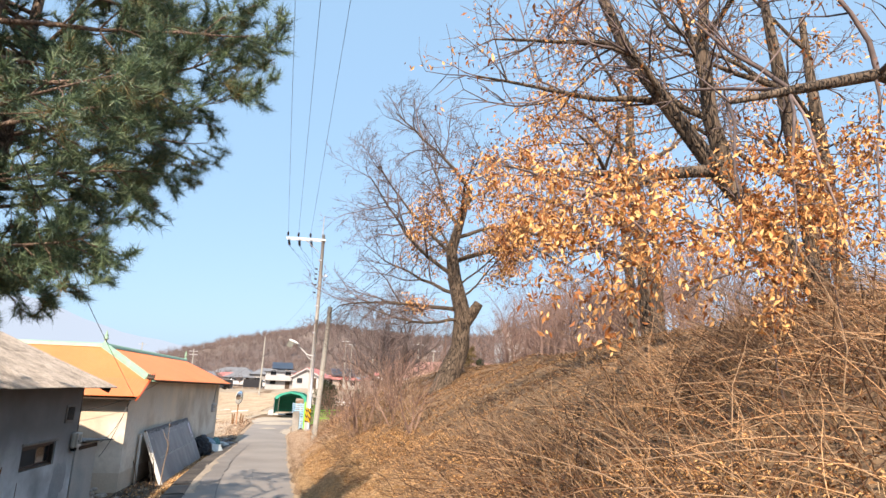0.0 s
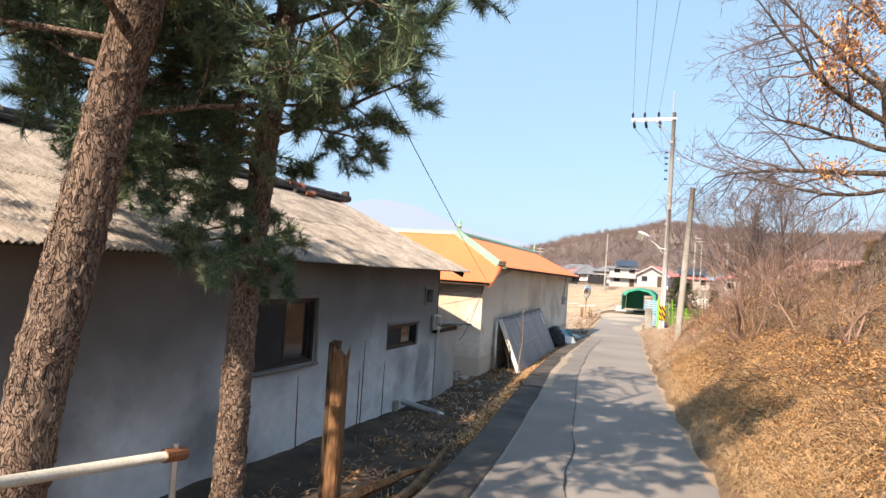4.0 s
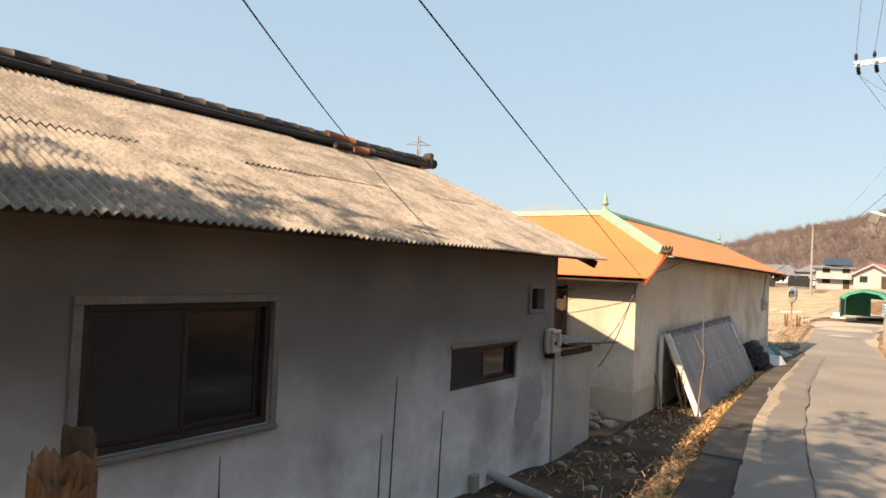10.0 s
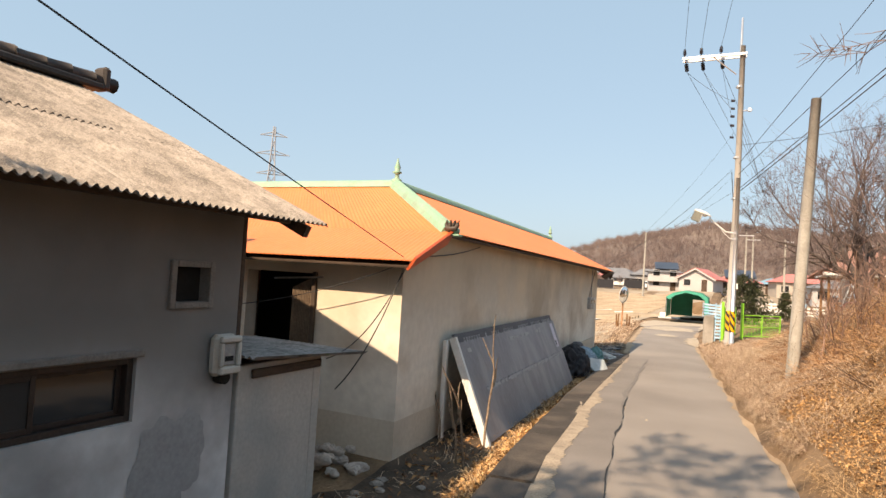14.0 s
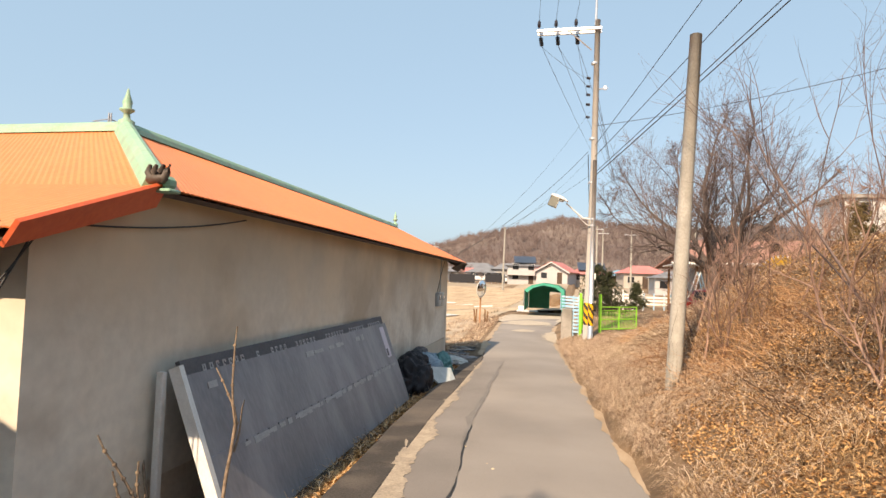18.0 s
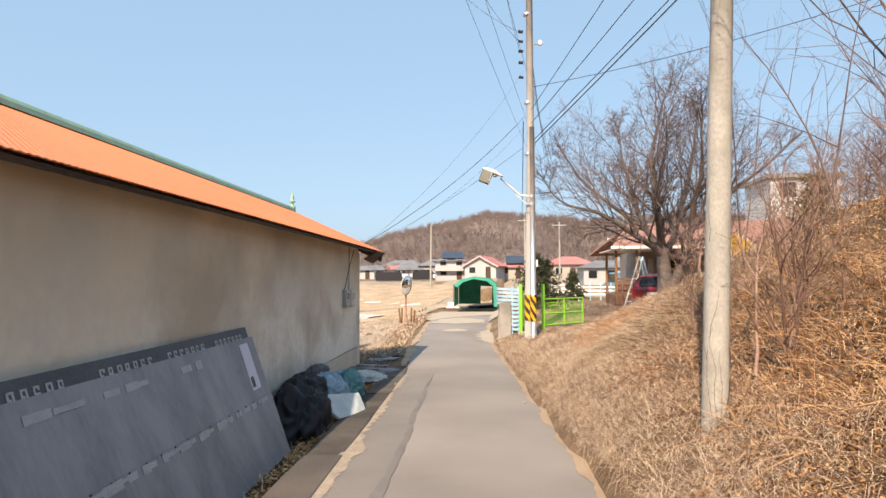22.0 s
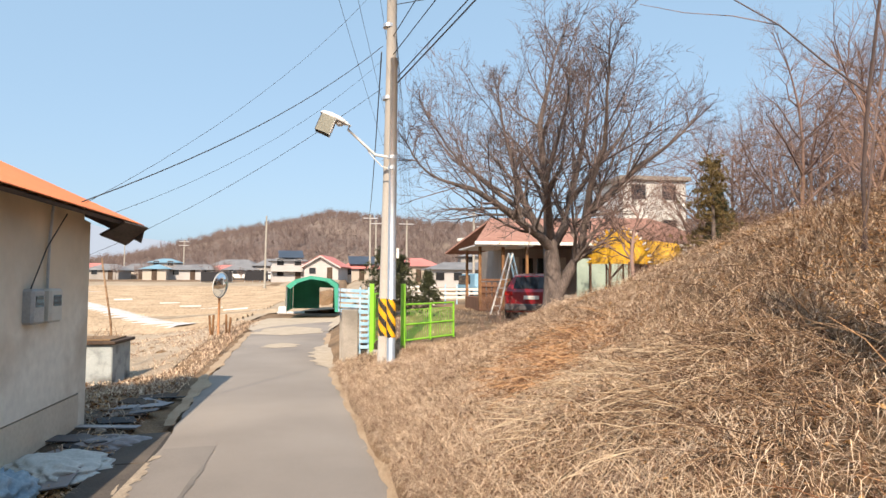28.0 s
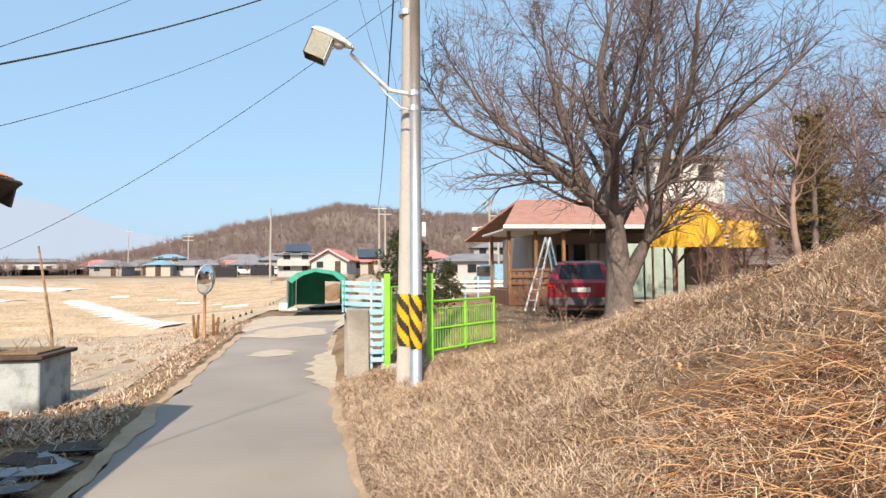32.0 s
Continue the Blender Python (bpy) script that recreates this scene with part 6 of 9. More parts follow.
w2 += [(3.3, 92, 1.7, 0.2), (3.2, 10, 1.3, 0.2), (3.5, -15, 1.2, 0.15), (4.1, 0, 1.5, 0.3), (4.6, -25, 1.9, 0.3), (4.9, 20, 1.9, 0.35), (4.5, 2, 2.5, 0.3), (5.3, 0, 2.4, 0.4), (5.6, -40, 2.2, 0.4),
       (4.3, 28, 1.7, 0.35), (4.9, 45, 1.6, 0.4), (3.7, -50, 2.0, 0.1), (3.0, 200, 1.3, -0.1), (3.2, 240, 1.5, -0.05), (2.75, 250, 0.9, -0.15), (2.62, 110, 0.42, -0.25), (2.35, 60, 0.34, -0.5), (2.1, 95, 0.22, -0.6), (2.5, 330, 0.7, -0.3), (2.3, 0, 0.5, -0.5)]
for k in range(16):
    w2.append((3.1 + 3.0 * k / 15, rw.uniform(140, 240), rw.uniform(1.7, 2.7), rw.uniform(0.05, 0.25)))
for k in range(11):
    w2.append((5.6 + 2.4 * k / 10, rw.uniform(110, 250), rw.uniform(2.0, 2.9), rw.uniform(0.05, 0.3)))
for k in range(16):
    w2.append((2.7 + 1.5 * k / 15, rw.uniform(150, 290), rw.uniform(0.8, 1.5), rw.uniform(-0.2, 0.2)))
for k in range(6):
    w2.append((4.6 + 2.0 * k / 5, 185 + 10 * k + rw.uniform(-8, 8), rw.uniform(2.4, 3.2), rw.uniform(0.0, 0.2)))
for k in range(6):
    w2.append((2.15 + 0.5 * k / 5, rw.uniform(120, 300), rw.uniform(0.35, 0.7), rw.uniform(-0.4, 0.1)))
w2.append((3.55, 72, 1.2, 0.12))
pine("pine_tree", (-1.12, 0.33, -0.1), [(-1.14, 0.28, -0.4), (-1.12, 0.31, 0.6), (-1.2, 0.42, 1.5), (-1.2, 0.46, 2.2), (-1.12, 0.46, 3.2), (-1.05, 0.5, 4.2), (-1.0, 0.55, 5.4), (-0.95, 0.55, 7.0), (-0.95, 0.5, 8.6)],
     [0.125, 0.115, 0.108, 0.102, 0.092, 0.08, 0.062, 0.045, 0.015], w2, 12, "red pine with a rough trunk in front of the farmhouse wall")

# -- oak with a broken stub on the bank --
SPEC_OAK = [level(8, 0.13, 0.02, 0.25, 7, 11, 0.15, 46, 0.5, 0.42), level(6, 0.15, 0.02, 0.28, 5, 8, 0.12, 44, 0.5, 0.45), level(4, 0.16, 0.01, 0.3, 3, 7, 0.15, 45, 0.5, 0.5), level(2, 0.17, 0.0, 0.35, 3)]
tr = Tree(3)
tr.finest = 0.005
trunk = [Vector(p) for p in ((5.15, 10.3, 2.2), (5.3, 10.4, 2.75), (5.62, 10.4, 3.6), (5.66, 10.4, 4.5), (5.42, 10.4, 5.4), (5.3, 10.4, 6.2), (5.5, 10.4, 7.0), (5.75, 10.3, 8.0))]
tr.thick.append((trunk, [0.42, 0.32, 0.25, 0.23, 0.19, 0.16, 0.13, 0.09], 12))
tr.thick.append(([Vector((5.66, 10.4, 4.15)), Vector((5.88, 10.3, 4.45)), Vector((6.08, 10.25, 4.78))], [0.2, 0.16, 0.13], 9))
for z, az, el, ln, rad in ((4.6, 185, 0.15, 2.6, 0.10), (4.3, 200, 0.05, 2.2, 0.08), (5.0, 160, 0.2, 2.7, 0.09), (5.5, 190, 0.45, 2.8, 0.10), (6.1, 175, 0.6, 2.6, 0.09), (6.9, 150, 0.9, 2.6, 0.09), (5.9, 10, 0.55, 2.9, 0.12), (6.6, 20, 0.4, 2.6, 0.10), (5.2, 5, 0.8, 2.4, 0.05), (7.5, 40, 0.9, 2.6, 0.09), (8.0, 200, 1.4, 2.4, 0.09), (7.2, 260, 0.6, 2.4, 0.08), (4.9, 330, 0.5, 2.0, 0.05), (6.2, 80, 0.6, 2.2, 0.08)):
    k = max(i for i in range(len(trunk) - 1) if trunk[i].z <= z)
    q = trunk[k].lerp(trunk[k + 1], min((z - trunk[k].z) / (trunk[k + 1].z - trunk[k].z), 1))
    a = radians(az)
    tr.limb(q, (math.cos(a), math.sin(a), el), ln * 1.28, rad * 0.62, 0, SPEC_OAK)
oak = put_tree("oak_tree", (5.3, 10.4, 2.4), "gnarled bare oak with a broken stub and few orange leaves", tr, BARK_OAK, TWIG)
near = [tp for tp in tr.tips if (tp[0] - Vector((5.6, 10.4, 6.4))).length < 1.9]
clinging_leaves(near, 10, 0.09, 0.05, OAK_LEAF, oak, 31, 0.42)
low = [tp for tp in tr.tips if (tp[0] - Vector((5.2, 10.2, 5.0))).length < 1.1]
clinging_leaves(low, 10, 0.10, 0.05, OAK_LEAF, oak, 32, 0.5)

# -- leafy oaks on the crest --
SPEC_LEAFY = [level(7, 0.13, 0.02, 0.25, 6, 8, 0.25, 48, 0.55, 0.42), level(5, 0.17, 0.02, 0.3, 4, 6, 0.2, 48, 0.5, 0.45), level(4, 0.2, 0.0, 0.35, 3, 4, 0.2, 45, 0.5, 0.5), level(3, 0.2, 0.0, 0.5, 3)]


def crest_oak(at, pts, radii, limbs, seed, label, share, per=9):
    t = Tree(seed)
    tk = [Vector(p) for p in pts]
    t.thick.append((tk, radii, 10))
    for z, az, el, ln, rad in limbs:
        k = max(i for i in range(len(tk) - 1) if tk[i].z <= z)
        q = tk[k].lerp(tk[k + 1], min((z - tk[k].z) / (tk[k + 1].z - tk[k].z), 1))
        a = radians(az)
        t.limb(q, (math.cos(a), math.sin(a), el), ln, rad, 0, SPEC_LEAFY)
    ob = put_tree("oak_tree", at, label, t, BARK_OAK, TWIG, group="oaks on the bank")
    clinging_leaves(t.tips, per + 5, 0.09, 0.046, OAK_LEAF, ob, seed, share)
    return ob


# the near oak leans over the brush; leafy boughs hang from its long limb
SPEC_BOUGH = [level(4, 0.16, -0.05, 0.4, 4, 4, 0.1, 48, 0.6, 0.6), level(3, 0.2, -0.05, 0.5, 3)]
SPEC_STEM = [level(6, 0.13, 0.03, 0.3, 5, 9, 0.15, 44, 0.55, 0.45), level(4, 0.16, 0.02, 0.35, 3, 6, 0.15, 44, 0.5, 0.5), level(3, 0.18, 0.0, 0.5, 3)]
t = Tree(41)
stems = (([(8.1, -0.3, 2.7), (7.8, -0.3, 3.2), (7.48, -0.3, 3.75), (7.02, -0.3, 4.3), (6.44, -0.3, 4.9)], [0.17, 0.15, 0.135, 0.12, 0.105]),
         ([(6.44, -0.3, 4.9), (5.92, -0.25, 5.65), (5.5, -0.2, 6.3), (5.17, -0.2, 7.1), (4.95, -0.1, 7.9)], [0.095, 0.08, 0.07, 0.055, 0.03]),
         ([(6.65, -0.3, 4.62), (6.46, -0.25, 5.5), (6.45, -0.2, 6.5), (6.58, -0.2, 7.6)], [0.10, 0.085, 0.07, 0.04]),
         ([(8.6, 0.8, 3.0), (8.49, 0.8, 4.0), (8.4, 0.8, 5.2), (8.23, 0.8, 6.6), (8.06, 0.8, 8.0)], [0.13, 0.12, 0.105, 0.09, 0.05]),
         ([(6.37, -0.3, 4.87), (5.9, -0.55, 4.72), (5.37, -0.9, 4.5), (4.9, -1.3, 4.22), (4.5, -1.7, 4.0), (4.1, -2.2, 3.85)], [0.07, 0.06, 0.05, 0.038, 0.026, 0.014]),
         ([(8.2, -1.2, 5.6), (7.48, -1.4, 5.55), (6.46, -1.5, 5.22), (5.78, -1.6, 4.98)], [0.075, 0.06, 0.045, 0.02]))
for pts, radii in stems:
    t.thick.append(([Vector(p) for p in pts], radii, 10))
hung = Tree(47)
for p0, p1 in (((4.5, -1.7, 4.0), (3.95, -2.65, 3.62)), ((4.5, -1.7, 4.0), (4.05, -2.75, 3.30)), ((4.9, -1.3, 4.22), (4.15, -2.75, 3.1)), ((4.9, -1.3, 4.22), (4.5, -2.6, 3.58)), ((5.37, -0.9, 4.5), (4.62, -2.5, 3.45)), ((4.1, -2.2, 3.85), (4.35, -2.8, 3.42)),
               ((5.78, -1.6, 4.98), (5.1, -2.6, 3.45)), ((6.46, -1.5, 5.22), (5.4, -2.7, 3.4)), ((6.46, -1.5, 5.22), (5.9, -2.6, 3.42)), ((7.48, -1.4, 5.55), (6.3, -2.4, 3.6)),
               ((5.37, -0.9, 4.5), (4.75, -0.2, 4.72)), ((4.9, -1.3, 4.22), (4.25, 0.1, 4.78)), ((4.1, -2.2, 3.85), (3.85, -0.6, 4.62)), ((5.5, -0.2, 6.3), (4.7, 0.3, 5.45)), ((5.92, -0.25, 5.65), (5.2, 0.3, 5.6))):
    p0, p1 = Vector(p0), Vector(p1)
    pts = [p0.lerp(p1, f) + Vector((0.03 * math.sin(9 * f), 0.03 * math.cos(7 * f), 0.16 * f * (1 - f))) for f in (0, 0.2, 0.4, 0.6, 0.8, 1)]
    hung.thin.append((pts, [0.016, 0.014, 0.012, 0.010, 0.008, 0.005], 5))
    for q in pts[2:] + pts[3:]:
        hung.limb(q, (hung.r.gauss(-0.2, 0.6), hung.r.gauss(-0.2, 0.6), hung.r.gauss(0.0, 0.4)), 0.36, 0.005, 0, SPEC_BOUGH)
for pts, radii in stems[1:4] + stems[5:]:
    for k in range(1, len(pts)):
        for j in range(2):
            t.limb(pts[k], (t.r.gauss(-0.2, 0.7), t.r.gauss(0.1, 0.6), t.r.uniform(0.1, 0.9)), t.r.uniform(1.3, 2.2), radii[k] * 0.5, 0, SPEC_STEM)
t.thin += hung.thin + hung.thick
near_oak = put_tree("oak_tree", (8.1, -0.3, 2.7), "leaning oak with boughs of clinging orange leaves over the brush", t, BARK_OAK, TWIG, group="oaks on the bank")
clinging_leaves(hung.tips, 15, 0.055, 0.024, OAK_LEAF, near_oak, 41, 0.9)
clinging_leaves(t.tips, 10, 0.08, 0.032, OAK_LEAF, near_oak, 48, 0.14)
crest_oak((8.6, 5.5, 3.3), [(8.6, 5.5, 2.9), (8.55, 5.5, 4.6), (8.4, 5.5, 6.2), (8.3, 5.5, 7.8), (8.3, 5.4, 9.2)], [0.2, 0.17, 0.14, 0.10, 0.05],
          [(5.0, 180, 0.5, 2.4, 0.06), (5.8, 150, 0.3, 2.6, 0.07), (6.3, 200, 0.2, 2.8, 0.08), (6.9, 170, 0.4, 2.6, 0.07), (7.5, 120, 0.7, 2.4, 0.06), (7.2, 10, 0.5, 2.4, 0.06), (8.4, 180, 0.8, 2.2, 0.05)], 42, "tall oak on the crest with clinging russet leaves", 0.13)
crest_oak((10.5, 2.5, 3.6), [(10.5, 2.5, 3.2), (10.3, 2.5, 5.0), (10.2, 2.5, 7.0), (10.1, 2.5, 9.0)], [0.15, 0.13, 0.1, 0.05],
          [(6.0, 120, 0.7, 2.2, 0.05), (7.0, 200, 0.6, 2.2, 0.05), (7.8, 60, 0.7, 2.0, 0.05), (8.4, 170, 0.9, 2.0, 0.04)], 43, "slim bare oak on the crest", 0.06)
crest_oak((9.6, 8.4, 3.6), [(9.6, 8.4, 3.2), (9.6, 8.4, 5.0), (9.4, 8.4, 7.4), (9.4, 8.4, 9.6)], [0.14, 0.12, 0.09, 0.04],
          [(5.6, 160, 0.7, 2.0, 0.05), (6.6, 200, 0.6, 2.2, 0.05), (7.6, 30, 0.7, 2.0, 0.05), (8.6, 140, 0.9, 2.0, 0.04)], 44, "slim bare oak on the crest", 0.10)
crest_oak((12.0, 11.5, 4.2), [(12, 11.5, 3.8), (12, 11.5, 6.0), (11.9, 11.5, 8.0), (11.8, 11.5, 10.0)], [0.14, 0.12, 0.09, 0.04],
          [(6.2, 160, 0.7, 2.2, 0.05), (7.2, 210, 0.6, 2.4, 0.05), (8.2, 30, 0.7, 2.2, 0.05), (9, 140, 0.9, 2.0, 0.04)], 45, "slim bare oak on the crest", 0.04)
# leafy oak saplings in front of the crest
for k, (x, y, h, sh) in enumerate(((5.6, -2.2, 1.3, 0.5), (6.3, -2.0, 1.5, 0.6), (7.2, -1.0, 1.7, 0.8), (7.6, 3.2, 1.5, 0.5), (8.8, 1.4, 1.9, 0.5), (9.6, 4.2, 2.6, 0.4))):
    z = ground_z(x, y)
    t = Tree(60 + k)
    sp = [level(5, 0.07, 0.02, 0.4, 5, 8, 0.38, 45, 0.28, 0.5), level(4, 0.16, 0.05, 0.5, 3, 3, 0.2, 40, 0.5, 0.6), level(3, 0.18, 0.0, 0.5, 3)]
    t.limb((x, y, z - 0.05), (rw.uniform(-0.08, 0.08), rw.uniform(-0.1, 0.1), 1), h, 0.008, 0, sp)
    ob = put_tree("oak_sapling", (x, y, z), "young oak thick with bright orange dry leaves", t, BARK_GREY, TWIG, "sapling", "oak saplings")
    clinging_leaves(t.tips, 36, 0.085, 0.028, OAK_LEAF, ob, 70 + k, sh)

# -- the spreading bare tree in the yard --
SPEC_BIG = [level(11, 0.085, 0.035, 0.25, 8, 11, 0.16, 40, 0.50, 0.45), level(7, 0.11, 0.03, 0.25, 5, 9, 0.12, 42, 0.5, 0.45), level(4, 0.13, 0.03, 0.3, 3, 7, 0.12, 42, 0.52, 0.5), level(2, 0.13, 0.02, 0.35, 3)]
tr = Tree(8)
tr.finest = 0.0055
BX, BY, BZ = 5.25, 33.5, 0.25
tr.dome = ((BX, BY, BZ + 4.6), (4.75, 4.75, 4.95))
boughs = (([(0.08, 0, -0.3), (0.06, 0, 0.52), (0.06, 0, 1.31), (-0.0, 0, 2.1), (-0.04, 0.05, 2.64)], [0.42, 0.3, 0.25, 0.2, 0.15]),
         ([(0.15, -0.05, 0.92), (0.47, -0.15, 1.61), (0.79, -0.25, 2.29), (0.83, -0.35, 2.98), (1.55, -0.5, 3.72), (2.19, -0.6, 4.31), (3.03, -0.8, 4.95)], [0.17, 0.145, 0.125, 0.11, 0.09, 0.07, 0.04]),
         ([(-0.04, -0.05, 2.2), (-0.41, -0.3, 2.49), (-0.91, -0.55, 2.77), (-1.6, -0.8, 3.2), (-2.29, -1.0, 3.57), (-3.07, -1.1, 3.75)], [0.14, 0.12, 0.1, 0.085, 0.065, 0.035]),
         ([(-0.02, 0, 2.29), (-0.37, 0.3, 2.93), (-0.69, 0.5, 3.67), (-0.89, 0.6, 4.56), (-1.15, 0.6, 5.54)], [0.13, 0.105, 0.09, 0.07, 0.04]),
         ([(-0.04, 0.05, 2.64), (-0.14, -0.15, 3.38), (-0.3, -0.3, 4.36), (-0.41, -0.35, 5.44), (-0.12, -0.3, 6.63)], [0.14, 0.115, 0.1, 0.075, 0.045]),
         ([(0.04, 0, 2.2), (0.42, 0.1, 2.79), (0.65, 0.35, 3.57), (1.01, 0.5, 4.66), (1.26, 0.6, 5.84)], [0.14, 0.12, 0.1, 0.08, 0.05]),
         ([(0.83, -0.35, 2.98), (0.77, -0.9, 3.77), (0.91, -1.5, 4.66), (0.77, -2.0, 5.54)], [0.09, 0.08, 0.065, 0.04]),
         ([(0.04, 0.1, 2.0), (0.18, 0.8, 2.69), (0.37, 1.5, 3.48), (0.18, 2.1, 4.36)], [0.12, 0.1, 0.08, 0.05]),
         ([(-0.07, -0.1, 2.49), (-0.32, -0.8, 3.18), (-0.61, -1.5, 3.77), (-0.51, -2.1, 4.66)], [0.1, 0.085, 0.07, 0.04]),
         ([(0.65, 0.3, 3.48), (1.55, 0.9, 4.46), (2.34, 1.3, 5.25), (2.83, 1.5, 5.84)], [0.08, 0.065, 0.05, 0.03]),
         ([(-0.41, 0.3, 3.03), (-1.3, 0.9, 3.82), (-2.09, 1.3, 4.56), (-2.58, 1.5, 5.15)], [0.08, 0.065, 0.05, 0.03]))
for k, (pts, rad) in enumerate(boughs):
    pts = [Vector((BX, BY, BZ)) + Vector(p) for p in pts]
    tr.thick.append((pts, rad, 12))
    if not k:
        continue
    tip = (pts[-1] - pts[-2]).normalized()
    tr.limb(pts[-1], tip, 1.9, rad[-1], 0, SPEC_BIG)
    for i in range(2, len(pts)):
        along = (pts[i] - pts[i - 1]).normalized()
        for j in range(4):
            side = along.cross(Vector((tr.r.gauss(0, 1), tr.r.gauss(0, 1), tr.r.gauss(0, 1)))).normalized()
            tr.limb(pts[i - 1].lerp(pts[i], tr.r.random()), along * 0.8 + side * 0.7 + Vector((0, 0, 0.12)), tr.r.uniform(1.5, 2.8), rad[i] * 0.45, 1, SPEC_BIG)
put_tree("zelkova_tree", (BX, BY, BZ), "large spreading bare tree with many fine upswept branches", tr, BARK_GREY, TWIG)

# -- bare saplings and thickets on the bank --
SPEC_SHRUB = [level(6, 0.09, 0.04, 0.35, 5, 7, 0.2, 32, 0.5, 0.55), level(5, 0.13, 0.03, 0.4, 3, 4, 0.2, 35, 0.5, 0.6), level(3, 0.15, 0.0, 0.5, 3)]


def shrub(x, y, stems, height, seed, label, twig=TWIG_RED, rad=0.016, name="bare_shrub", lean=0.3, group="bare shrubs"):
    r = random.Random(seed)
    t = Tree(seed)
    z = ground_z(x, y)
    for k in range(stems):
        a = r.uniform(0, 6.283)
        t.limb((x + 0.12 * r.gauss(0, 1), y + 0.12 * r.gauss(0, 1), z - 0.04), (lean * math.cos(a), lean * math.sin(a), 1), height * r.uniform(0.6, 1.1), rad * r.uniform(0.7, 1.2), 0, SPEC_SHRUB)
    return put_tree(name, (x, y, z), label, t, twig, twig, "shrub", group)


LBL = "leafless brown shrub with thin upright stems on the bank"
for k, (x, y, n, h) in enumerate(((2.3, 17.3, 6, 1.35), (2.8, 18.0, 5, 1.5), (2.3, 18.9, 4, 1.1), (3.4, 17.0, 2, 1.3), (3.4, 19.2, 2, 1.1), (4.3, 18.4, 2, 1.3), (3.1, 15.4, 3, 1.4), (4.2, 15.0, 3, 1.4), (2.6, 13.6, 4, 1.1),
                                  (3.0, 11.2, 8, 1.7), (3.4, 10.4, 6, 1.9), (4.0, 11.6, 5, 1.5), (3.8, 9.2, 4, 1.2), (4.6, 22.0, 4, 1.8), (5.6, 23.4, 4, 1.6), (6.4, 21.5, 4, 1.9))):
    shrub(x, y, n, h, 100 + k, LBL)
shrub(3.4, 21.3, 2, 3.6, 140, "slim leafless sapling on the straw bank", TWIG, 0.014, "bare_sapling", 0.12, "bare saplings")
shrub(4.2, 20.4, 2, 4.2, 141, "slim leafless sapling on the straw bank", TWIG, 0.015, "bare_sapling", 0.25, "bare saplings")
shrub(5.6, 20.0, 2, 4.0, 142, "slim leafless sapling on the straw bank", TWIG, 0.015, "bare_sapling", 0.3, "bare saplings")
shrub(3.6, 15.5, 3, 2.7, 144, "slim leafless sapling leaning over the bank", TWIG, 0.016, "bare_sapling", 0.5, "bare saplings")
shrub(4.0, 6.2, 6, 1.5, 149, LBL)
shrub(7.5, 24.5, 3, 3.4, 143, "slim leafless sapling on the straw bank", TWIG_RED, 0.026, "bare_sapling", 0.3, "bare saplings")
shrub(4.4, 36.0, 7, 1.1, 145, "low leafless shrub in the yard", TWIG_RED, 0.01)
shrub(6.6, 32.6, 8, 1.3, 146, "low leafless shrub in the yard", TWIG_RED, 0.01)
shrub(8.2, 33.6, 7, 1.4, 147, "low leafless shrub in the yard", TWIG_RED, 0.01)
shrub(3.0, 30.4, 4, 0.8, 148, "low leafless shrub in the yard", TWIG_RED, 0.007)
